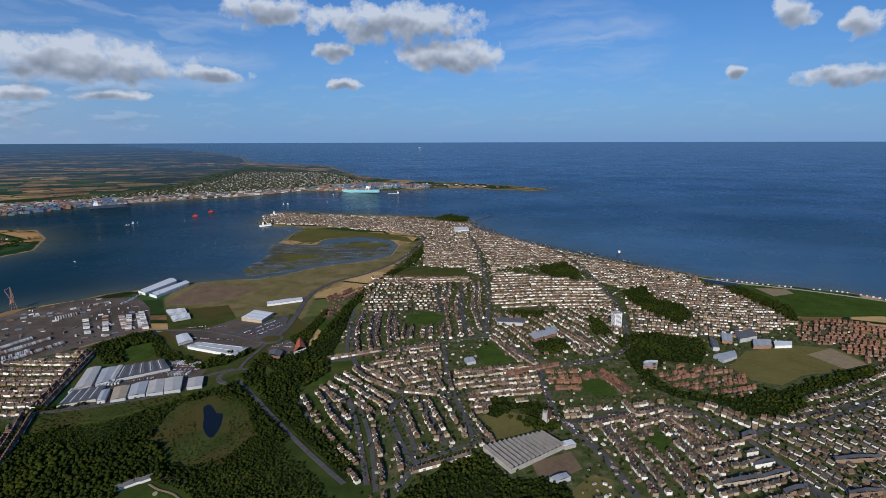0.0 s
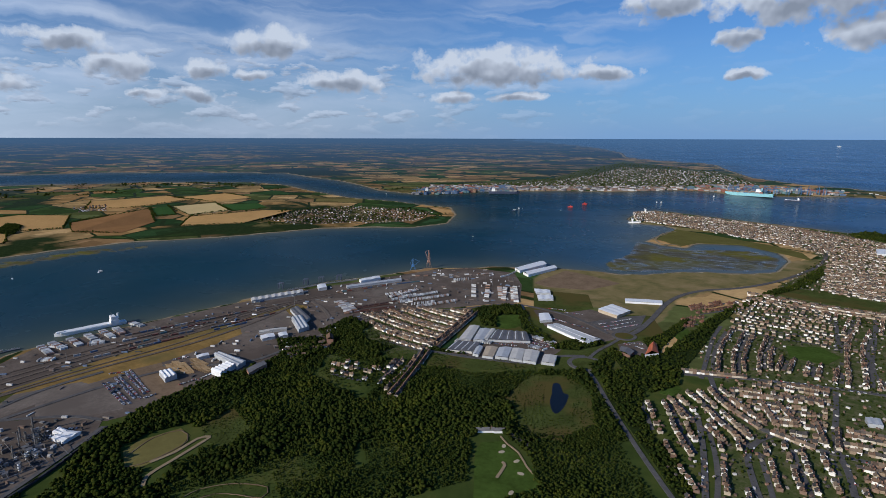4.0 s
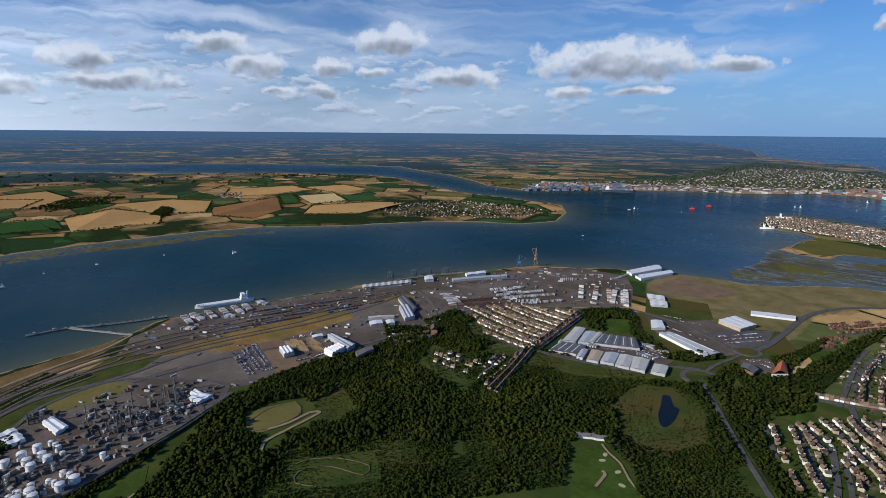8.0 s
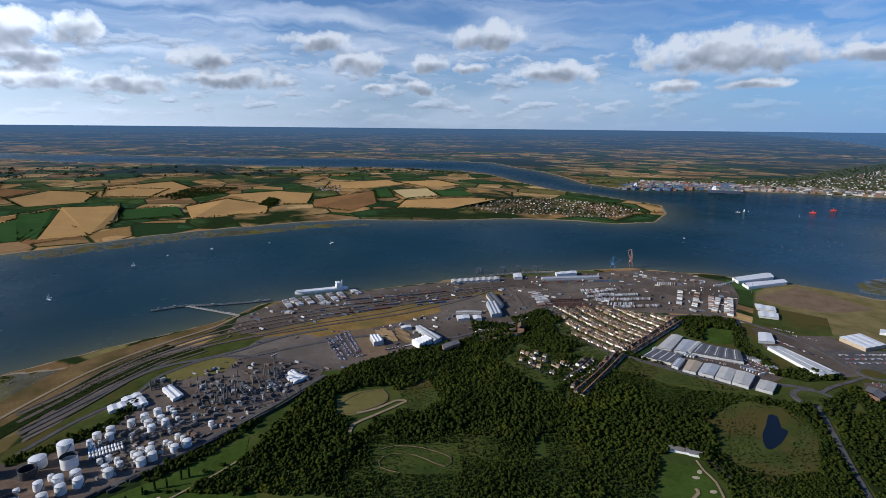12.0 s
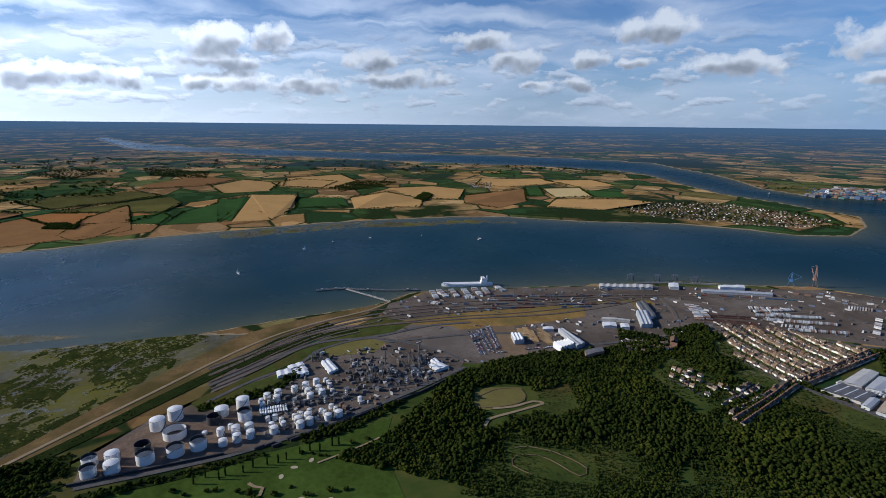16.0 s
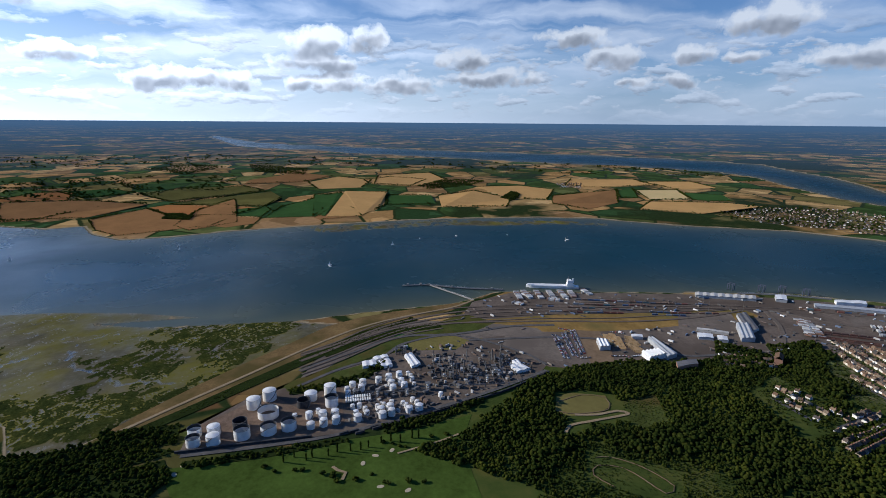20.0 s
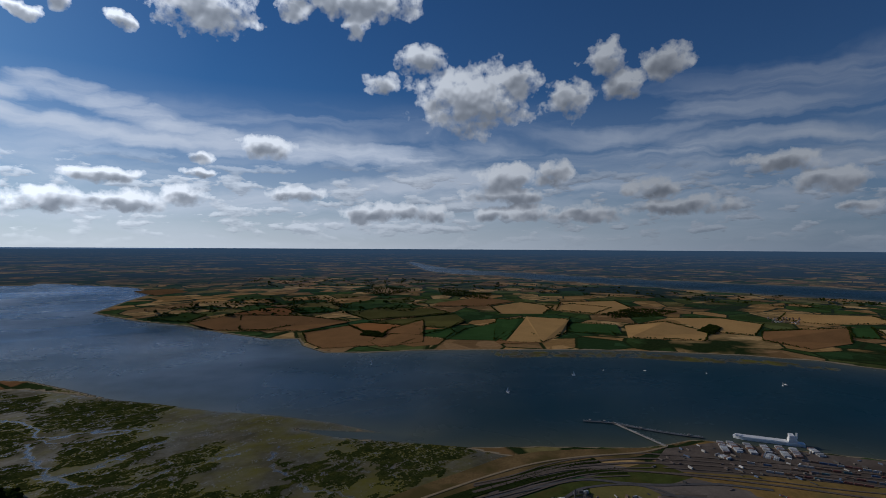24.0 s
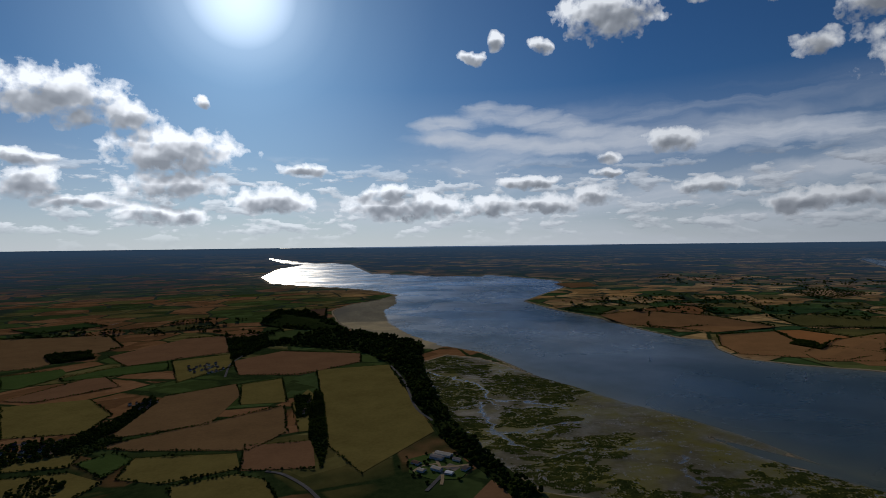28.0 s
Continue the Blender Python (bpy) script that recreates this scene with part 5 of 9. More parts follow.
FIELD_NAMES = {m: m.name.replace("_", " ") for m in (GREEN_FIELD, STRAW, PALE_STRAW, BROWN_FIELD, RED_FIELD, OLIVE_FIELD, DARK_OLIVE, BACKLIT_RED_SOIL, BACKLIT_SOIL, DARK_GREEN)}
for mat, outline in FIELDS:
    patch("field", outline, mat, "farm field of " + FIELD_NAMES[mat] + " edged with hedges", "field", lift=0.3)
hedge_spots = []
for mat, outline in FIELDS:
    q = np.array(outline, float)
    far = np.hypot(*q.mean(0))
    step = max(4.0, far * 0.0022)
    for a, b in zip(q, np.roll(q, -1, axis=0)):
        if rng.uniform() < 0.25:
            continue
        m = max(2, int(np.linalg.norm(b - a) / step))
        s = np.arange(m) / m
        s = s[rng.uniform(size=m) < 0.9]
        hedge_spots.append(a + (b - a) * s[:, None] + rng.normal(0, 1.5, (len(s), 2)))
hedge_spots = np.concatenate(hedge_spots)
hedge_spots = hedge_spots[np.maximum.reduce([signed(hedge_spots, o) for o in (SOUTH_LAND, PENINSULA, NORTH_LAND)]) > 15]
near = np.hypot(hedge_spots[:, 0], hedge_spots[:, 1]) < 2600
forest("hedges", hedge_spots[near], 1.6, 4.0, "dark hedges with small trees round the fields", BUSHES, "hedge")
forest("far_hedges", hedge_spots[~near], 3.5, 7.5, "dark hedges round the far fields", BUSHES, "hedge")

# the farmyard beside the marsh: a pale yard with lanes between its barns
patch("farmyard", [(-600, -905), (-622, -860), (-610, -800), (-560, -775), (-520, -800), (-500, -850), (-530, -905)], DARK_GREEN, "rough grass about the farm buildings", "ground", lift=0.28)
ribbon("farm_lane", [(-590, -905), (-572, -868), (-560, -838), (-540, -800), (-520, -775)], 6, PALE_TRACK, "pale gravel farm lane", "track", lift=0.5)
ribbon("farm_lane", [(-560, -838), (-590, -822), (-612, -815)], 7, PALE_TRACK, "pale gravel farm lane", "track", lift=0.5)
ribbon("farm_lane", [(-566, -853), (-535, -862), (-508, -850)], 5, PALE_TRACK, "pale gravel farm lane", "track", lift=0.5)
patch("farm_concrete", [(-585, -842), (-592, -815), (-572, -806), (-562, -832)], GRAVEL, "grey concrete yard between the barns", "ground", lift=0.34)

# ---- roads and railway ----
ROADS = [
    (11, [(232, 570), (213, 668), (183, 743), (174, 805), (177, 925), (168, 1004), (102, 1112), (103, 1209), (122, 1394), (130, 1641), (133, 1887), (136, 2095), (118, 2427)]),
    (11, [(176, 937), (231, 960), (289, 976), (344, 1009), (387, 1063), (414, 1168), (440, 1270), (458, 1446), (464, 1712), (448, 1932), (411, 2187)]),
    (9, [(-219, 979), (-163, 1009), (-99, 1042), (-6, 1079), (102, 1112)]),
    (9, [(-183, 1007), (-151, 927), (-114, 879), (-63, 847), (14, 842), (92, 856), (163, 878)]),
    (8, [(-64, 842), (-78, 807), (-81, 761), (-65, 705), (-49, 662), (-38, 642), (-59, 584)]),
    (8, [(16, 838), (27, 797), (37, 727), (42, 690), (4, 669), (-38, 642)]),
    (9, [(183, 743), (257, 763), (355, 788), (393, 775), (431, 710), (490, 730), (567, 744), (739, 832)]),
    (9, [(431, 710), (444, 640), (449, 593), (448, 551)]),
    (8, [(-162, 837), (-143, 779), (-128, 728), (-113, 669), (-95, 595)]),
    (8, [(52, 1572), (51, 1395), (48, 1251), (58, 1170), (102, 1112)]),
    (8, [(-190, 979), (-206, 1100), (-220, 1212), (-223, 1298)]),
    (8, [(-21, 1509), (-10, 1344), (-12, 1283)]),
    (8, [(277, 1150), (302, 1064), (314, 1003)]),
    (8, [(0, 1066), (5, 978), (7, 902), (14, 842)]),
    (13, [(-372, 1099), (-360, 1148), (-361, 1249), (-370, 1394), (-361, 1497), (-324, 1590), (-251, 1681), (-182, 1822), (-125, 2017), (-91, 2230), (-93, 2411)]),
    (7, [(-372, 1099), (-377, 1038), (-384, 972), (-374, 902), (-337, 859), (-277, 781), (-206, 692), (-152, 629), (-124, 598)]),
    (9, [(-393, 945), (-424, 921), (-446, 891), (-455, 851), (-559, 803), (-649, 775)]),
    (9, [(-404, 1093), (-467, 1129), (-536, 1154), (-631, 1156), (-675, 1146), (-716, 1103), (-763, 1022), (-836, 956), (-915, 843)]),
    (9, [(-643, 734), (-677, 799), (-694, 867), (-708, 948), (-712, 1022)]),
    (8, [(-978, 139), (-981, 210), (-981, 309), (-958, 420), (-881, 523), (-880, 620)]),
    (9, [(-865, -168), (-928, -96), (-1003, 5), (-1009, 87), (-1018, 146), (-1046, 237), (-1046, 331)]),
    (7, [(-810, -161), (-869, -99), (-917, -26), (-973, 16), (-1004, 117), (-923, 225), (-860, 263)]),
    (7, [(-632, -278), (-646, -181), (-667, -82), (-719, 41), (-775, 153), (-838, 256)]),
    (7, [(-899, -1645), (-829, -1435), (-721, -1191), (-695, -1071)]),
    (7, [(-391, -1828), (-452, -2019), (-527, -2147)]),
    (7, [(-286, -1013), (-308, -982), (-324, -908), (-326, -836)]),
    (7, [(-486, -770), (-559, -815), (-595, -821)]),
]
for width, line in ROADS:
    ribbon("road", line, width, ASPHALT, "grey tarmac road", lift=0.35)
ribbon("road", [(-1097, 840), (-1008, 810), (-920, 753), (-884, 700), (-904, 642)], 9, GRAVEL, "pale worn port road", lift=0.4)
ribbon("road", [(-1100, 860), (-1050, 905), (-1000, 960), (-955, 1035), (-930, 1110)], 8, GRAVEL, "pale worn port road", lift=0.4)
RAILS = [
    (8, [(-904, -173), (-957, -119), (-1040, -36), (-1091, 57), (-1123, 164), (-1137, 309), (-1134, 470), (-1131, 654), (-1127, 791)]),
    (7, [(-928, -177), (-979, -113), (-1061, -27), (-1116, 69), (-1146, 169), (-1155, 315), (-1150, 477), (-1147, 663), (-1144, 802)]),
    (6, [(-1168, 150), (-1181, 322), (-1173, 487), (-1160, 671), (-1112, 893), (-1048, 1041)]),
    (7, [(-988, -91), (-1054, 8), (-1073, 156), (-1068, 338), (-1055, 520), (-1075, 687), (-1107, 795)]),
]
RAILS += [
    (4, [(-877, -170), (-924, -117), (-1001, -40), (-1056, 33), (-1095, 142)]),
    (4, [(-853, -162), (-901, -104), (-975, -33), (-1017, 23), (-1045, 94)]),
    (4, [(-937, -178), (-984, -121), (-1061, -53), (-1119, 29), (-1167, 144), (-1176, 303), (-1185, 491)]),
    (4, [(-865, -167), (-912, -111), (-988, -37), (-1036, 28), (-1070, 118), (-1086, 300), (-1078, 470), (-1092, 640), (-1118, 790)]),
    (4, [(-1100, 160), (-1112, 310), (-1110, 470), (-1108, 640), (-1118, 780), (-1090, 900)]),
]
BALLAST = material("rail_ballast", (0.13, 0.105, 0.085), 0.95, vary=0.3, scale=0.2)
for width, line in RAILS:
    ribbon("railway", line, width, BALLAST, "brown ballast railway line", "railway", lift=0.4)
ribbon("track", [(-645, 229), (-665, 243), (-673, 275), (-685, 327), (-690, 339), (-698, 325), (-690, 291), (-692, 258)], 5, PALE_TRACK, "pale sandy track in the wood", "track", lift=0.4)
ribbon("track", [(-730, 243), (-749, 288), (-738, 322), (-704, 314), (-695, 275), (-697, 249), (-707, 233)], 1.2, BARE, "pale sandy track in the wood", "track", lift=0.4)
ribbon("track", [(-589, 251), (-588, 271), (-566, 302), (-528, 324), (-516, 308), (-542, 294), (-566, 277), (-573, 248), (-555, 236), (-532, 253)], 1.0, BARE, "pale path through the scrub", "track", lift=0.4)
ribbon("track", [(-367, 598), (-349, 587), (-327, 579), (-302, 558), (-287, 549)], 2.5, PALE_TRACK, "pale golf path", "track", lift=0.45)
ribbon("track", [(-319, 513), (-325, 542), (-332, 546)], 4, PALE_TRACK, "pale golf path", "track", lift=0.45)
ribbon("track", [(-365, 618), (-329, 602), (-316, 599)], 12, OLD_TARMAC, "club car park lane", "track", lift=0.45)
ribbon("track", [(-596, -82), (-588, -75), (-583, -65), (-569, -68)], 4, PALE_TRACK, "pale golf path", "track", lift=0.45, curved=False)
ribbon("track", [(-617, -2), (-638, 50), (-655, 82)], 3, PALE_TRACK, "pale golf path", "track", lift=0.45)
ribbon("track", [(-692, -385), (-773, -321), (-850, -258), (-979, -155), (-1061, -74), (-1121, 21), (-1170, 126), (-1219, 183)], 6, PALE_TRACK, "pale sea wall path", "track", lift=0.5)
ribbon("promenade", [(1168, 1364), (1021, 1475), (835, 1584), (662, 1775), (517, 1961), (341, 2188), (199, 2472)], 9, CONCRETE, "concrete promenade along the beach", "promenade", lift=0.5)
ribbon("sea_wall", [(-678, 2295), (-627, 2215), (-559, 2227)], 9, PALE_TRACK, "pale stone bank in the bay", "sea wall", lift=0.5)
ribbon("sea_wall", [(-664, 2551), (-692, 2455), (-678, 2295)], 7, PALE_TRACK, "pale stone bank in the bay", "sea wall", lift=0.5)
ribbon("stream", [(-653, 1151), (-597, 1082), (-548, 1021), (-503, 989), (-469, 974)], 5, POND, "dark stream behind the works", "water", lift=0.35)


def roundabout(x, y, radius, label):
    a = np.linspace(0, 2 * math.pi, 33)[:-1]
    ring = np.column_stack([x + np.cos(a) * radius, y + np.sin(a) * radius])
    patch("roundabout", ring, ASPHALT, label, "road", lift=0.45)
    patch("roundabout_island", np.column_stack([x + np.cos(a) * radius * 0.74, y + np.sin(a) * radius * 0.74]), MEADOW, "green island of a roundabout", "grass", lift=0.6)


roundabout(*(-372, 1100), 26, "tarmac roundabout by the shops")
roundabout(*(-377, 912), 34, "tarmac roundabout at the edge of the wood")


# ---- woods ----
CLEARINGS = [[(-748, 240), (-766, 275), (-752, 336), (-710, 348), (-672, 335), (-666, 281), (-636, 236), (-646, 226), (-682, 243), (-704, 229)], [(-731, 349), (-740, 406), (-666, 388), (-647, 336), (-690, 329)],
             [(-425, 699), (-432, 806), (-381, 841), (-325, 809), (-275, 712), (-296, 653), (-328, 633), (-360, 640)], [(-398, 563), (-399, 587), (-374, 612), (-309, 579), (-269, 526), (-314, 452)],
             [(-516, 455), (-512, 461), (-467, 433), (-470, 416)], [(-606, 246), (-554, 348), (-493, 319), (-545, 221)], [(-651, 752), (-608, 795), (-455, 851), (-430, 828), (-519, 747), (-609, 711)]]
SCRUB = [[(-377, 670), (-304, 771), (-264, 729), (-161, 606), (-104, 525), (-129, 468), (-305, 469)], [(-633, 241), (-568, 366), (-467, 483), (-408, 558), (-343, 488), (-520, 155)], [(-609, 695), (-443, 819), (-327, 806), (-237, 678), (-264, 624), (-394, 731), (-496, 681)]]
def off_road(spots, width=7.0):
    return spots[np.all([edge_distance(spots, smooth_line(line, 25), False) > width for _, line in ROADS[14:]], axis=0)]


wood = scatter(SOUTH_WOODS, 5.6, 0.5, CLEARINGS + SCRUB)
forest("woodland", off_road(wood, 5.5), 2.3, 5.9, "dense dark green broadleaf wood")
for outline in SCRUB:
    forest("scrub", scatter(outline, 3.8, 0.5, CLEARINGS), 1.5, 3.6, "green scrub and low bushes at the edge of the wood", BUSHES, "bushes")
forest("scrub", scatter(CLEARINGS[2], 5.2, 0.5, [[(-380, 754), (-396, 795), (-391, 830), (-355, 812), (-331, 766), (-314, 709), (-330, 687), (-353, 703)]]), 0.7, 2.0, "reeds and bushes round the pond", BUSHES, "bushes")
for outline in (CLEARINGS[1], CLEARINGS[5]):
    forest("scrub", scatter(outline, 4.6, 0.5), 0.7, 1.9, "low green bushes over the rough clearing", BUSHES, "bushes")
forest("scrub", scatter(CLEARINGS[6], 6.5, 0.5), 0.8, 2.2, "low bushes in the meadow under the works", BUSHES, "bushes")
forest("scrub", scatter([(-749, 562), (-790, 664), (-835, 790), (-746, 767), (-672, 748), (-648, 658), (-663, 605), (-685, 556)], 7.0, 0.5), 1.0, 3.0, "trees and bushes round the village houses", BUSHES, "bushes")
# Floor of the belts, its colour darkened to hold the shade between trees.
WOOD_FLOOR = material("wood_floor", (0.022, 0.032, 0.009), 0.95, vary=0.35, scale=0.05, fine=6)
BELTS = [
    [(-343, 1011), (-298, 1015), (-278, 1058), (-267, 1186), (-254, 1339), (-233, 1497), (-214, 1481), (-229, 1308), (-223, 1100), (-224, 997), (-217, 915), (-242, 869), (-280, 896), (-313, 931), (-346, 973)],
    [(-219, 1507), (-190, 1661), (-136, 1815), (-92, 2121), (-71, 2038), (-106, 1799), (-173, 1639), (-205, 1488)],
    [(-338, 882), (-313, 931), (-249, 864), (-238, 799), (-202, 742), (-158, 702), (-115, 643), (-126, 606), (-169, 662), (-234, 738), (-281, 791)],
    [(371, 1096), (457, 1130), (553, 1095), (535, 1031), (490, 961), (431, 975), (379, 923), (392, 855), (439, 834), (481, 823), (565, 854), (600, 833), (583, 794), (525, 758), (460, 767), (457, 794), (388, 824), (351, 877), (356, 949), (363, 1018)],
    [(580, 854), (711, 909), (801, 946), (802, 921), (679, 864), (584, 823)],
    [(807, 1513), (858, 1501), (885, 1312), (837, 1212), (811, 1196), (834, 1299), (805, 1431)],
    [(506, 1474), (586, 1516), (570, 1390), (623, 1339), (604, 1247), (543, 1186), (509, 1270), (492, 1340)],
    [(340, 1795), (427, 1838), (449, 1728), (409, 1602), (353, 1624), (316, 1714)],
    [(79, 825), (111, 811), (152, 811), (189, 769), (167, 727), (136, 719), (129, 752), (140, 792), (107, 787), (82, 760), (67, 769)],
    [(-58, 571), (-4, 630), (50, 668), (81, 606), (152, 605), (151, 570), (129, 499), (-52, 499)],
    [(-45, 2967), (51, 3057), (143, 2963), (125, 2834), (-13, 2858)],
    [(160, 1286), (192, 1295), (261, 1285), (239, 1241), (158, 1251)],
    [(185, 1071), (263, 1104), (259, 1033), (197, 1010)],
    [(357, 1249), (372, 1228), (376, 1131), (347, 1097), (332, 1131), (340, 1207)],
    [(-620, -271), (-634, -179), (-658, -81), (-649, -66), (-621, -169), (-606, -263)],
    [(-687, -24), (-703, 40), (-738, 110), (-752, 130), (-739, 132), (-680, 46), (-664, -16)],
    [(-845, 289), (-863, 371), (-863, 448), (-850, 516), (-848, 539), (-850, 590), (-824, 583), (-810, 502), (-813, 420), (-805, 335), (-805, 277)],
    [(-694, -408), (-697, -371), (-710, -306), (-660, -294), (-649, -350), (-646, -384)],
    [(-801, -176), (-813, -128), (-847, -61), (-894, -25), (-871, -20), (-818, -60), (-791, -125), (-782, -164)],
    [(-833, 702), (-761, 729), (-705, 705), (-721, 660), (-785, 639), (-820, 662)],
    [(-738, 1058), (-707, 1110), (-654, 1150), (-557, 1037), (-475, 973), (-478, 959), (-536, 986), (-570, 1005), (-622, 1084), (-661, 1049), (-621, 976), (-651, 968)],
    [(-471, 952), (-459, 993), (-402, 1044), (-388, 1030), (-414, 965), (-453, 943)],
    [(-372, 872), (-364, 925), (-370, 1020), (-345, 991), (-330, 918), (-325, 877), (-344, 871)],
    [(-333, 1103), (-312, 1175), (-298, 1306), (-284, 1276), (-289, 1058), (-290, 1031)],
    [(-546, -383), (-600, -357), (-626, -295), (-586, -273), (-539, -290), (-508, -327)],
    [(-699, 676), (-686, 685), (-663, 655), (-665, 632), (-682, 641)],
    [(-634, 724), (-624, 731), (-565, 629), (-574, 597), (-596, 607)],
    [(-838, 344), (-847, 417), (-837, 497), (-850, 628), (-818, 633), (-794, 509), (-803, 418), (-803, 340)],
    [(-658, -400), (-701, -363), (-755, -315), (-830, -253), (-809, -238), (-738, -301), (-687, -349), (-645, -386)],
    [(-830, -253), (-947, -151), (-1036, -73), (-1113, 33), (-1095, 45), (-1014, -60), (-921, -137), (-809, -238)],
    [(-645, -502), (-655, -440), (-678, -382), (-643, -288), (-622, -321), (-605, -359), (-562, -374), (-560, -445)],
    [(-949, -139), (-983, -84), (-1054, 8), (-1078, 85), (-1052, 92), (-1028, 7), (-957, -83), (-919, -130)],
    [(-659, -2309), (-985, -2570), (-1141, -2380), (-1225, -1985), (-1131, -1791), (-1004, -1655), (-903, -1620), (-932, -1945), (-717, -2264)],
    [(-887, -1632), (-1062, -1709), (-846, -1302), (-745, -1060), (-677, -846), (-640, -664), (-621, -600), (-582, -629), (-610, -763), (-639, -931), (-727, -1187)],
    [(-563, -2595), (-731, -2559), (-679, -2294), (-467, -2067)],
    [(-574, -1505), (-568, -1436), (-430, -1065), (-377, -963), (-420, -1155), (-499, -1356)],
    [(-69, -1533), (-175, -1730), (-179, -1644), (-82, -1449), (-25, -1392), (39, -1368), (50, -1415)],
    [(-501, -1486), (-542, -1455), (-473, -1288), (-437, -1277)],
    [(105, -2607), (-43, -2633), (-54, -2445), (81, -2426)],
    [(-2384, -1010), (-2531, -1033), (-2435, -894), (-2350, -881)],
    [(-2959, 583), (-3254, 711), (-3122, 733), (-2890, 649)],
    [(-3564, 149), (-3989, 377), (-3906, 661), (-3557, 488), (-3380, 213)],
    [(-4862, -2176), (-5500, -1979), (-5100, -1540), (-4355, -1618)],
    [(-5365, -1407), (-4980, -786), (-4347, -711), (-4592, -1163)],
    [(-2459, 1561), (-2666, 1896), (-2508, 2209), (-2239, 2185), (-2183, 2399), (-1837, 2362), (-1739, 2156), (-1935, 1894), (-2095, 1665), (-2262, 1504)],
    [(822, 946), (852, 972), (907, 945), (864, 897)],
    [(-826, -3008), (-1058, -3494), (-1228, -3375), (-1187, -2863), (-1104, -2446), (-1165, -2280), (-1085, -2250), (-985, -2570), (-880, -2720)],
    [(-913, 712), (-925, 818), (-850, 800), (-828, 760), (-770, 737), (-713, 742), (-732, 687), (-846, 686)],
    [(-932, 619), (-890, 680), (-850, 690), (-825, 640), (-862, 579)],
]
SEA_SCRUB = [(-658, -400), (-830, -253), (-949, -139)]
for k, outline in enumerate(BELTS):
    q = np.array(outline, float)
    area = 0.5 * abs(np.dot(q[:, 0], np.roll(q[:, 1], 1)) - np.dot(q[:, 1], np.roll(q[:, 0], 1)))
    spots = scatter(outline, max(7.0, math.sqrt(area / 420)))
    spots = off_road(spots) if len(spots) else spots
    if len(spots):
        far = np.hypot(*np.array(outline, float).mean(0)) > 2200
        grow = (min(2.0, max(1.0, math.sqrt(area / 420) / 14.0)) if np.hypot(*q.mean(0)) < 3600 and q[0, 1] < 0 and q[0, 0] > -1500 else 1.0) if far else min(1.7, max(1.0, math.sqrt(area / 480) / 8.0))
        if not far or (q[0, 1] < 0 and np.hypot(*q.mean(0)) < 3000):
            patch("wood_floor", outline, WOOD_FLOOR, "dark floor of a tree belt, tree shade put into its colour", "ground", lift=0.02)
        if outline[0] in SEA_SCRUB:
            forest("scrub", scatter(outline, 5.5), 0.8, 2.2, "low dark scrub along the foot of the sea wall", BUSHES, "bushes")
            continue
        forest("tree_belt", spots, (3.0 if not far else 5.0) * grow, (5.5 if not far else 8.0) * grow, "belt of dark green trees between the houses and fields")
for outline in ([(139, -1480), (51, -1457), (19, -1335), (126, -1327)], [(112, -1175), (69, -1225), (18, -1160), (62, -1091)], [(29, -1361), (-63, -1416), (-81, -1360), (10, -1293)]):
    forest("tree_belt", scatter(outline, 9), 3.5, 6.0, "clumps of dark trees round the farms")

# ---- town ----
GREENERY = [[(240, 886), (279, 900), (295, 840), (253, 824), (242, 856)], [(61, 1035), (101, 1072), (131, 977), (80, 956)], [(58, 764), (85, 787), (127, 769), (132, 719), (92, 697), (77, 704)],
            [(-92, 1253), (-35, 1297), (7, 1260), (-13, 1182), (-82, 1183)], [(-161, 1767), (87, 1765), (59, 1627), (-154, 1644)], [(278, 688), (312, 723), (329, 696), (300, 657)], [(51, 682), (150, 727), (195, 689), (177, 617), (85, 606)]]
OPEN_GREENS = GREENERY[:5] + [[(525, 935), (618, 1037), (742, 1067), (815, 1054), (811, 959), (730, 921), (580, 854)], [(110, 655), (193, 682), (184, 617), (115, 594)], [(54, 670), (145, 709), (168, 676), (86, 618)]]
BLOCKS = GREENERY + BELTS[3:14] + [GREENERY[0]]
LINES = [line for _, line in ROADS[:16]]


def district(outline, a, b, **more):
    return clear_of(fill_area(outline, (a, b), BLOCKS, **more), LINES, 9.0)


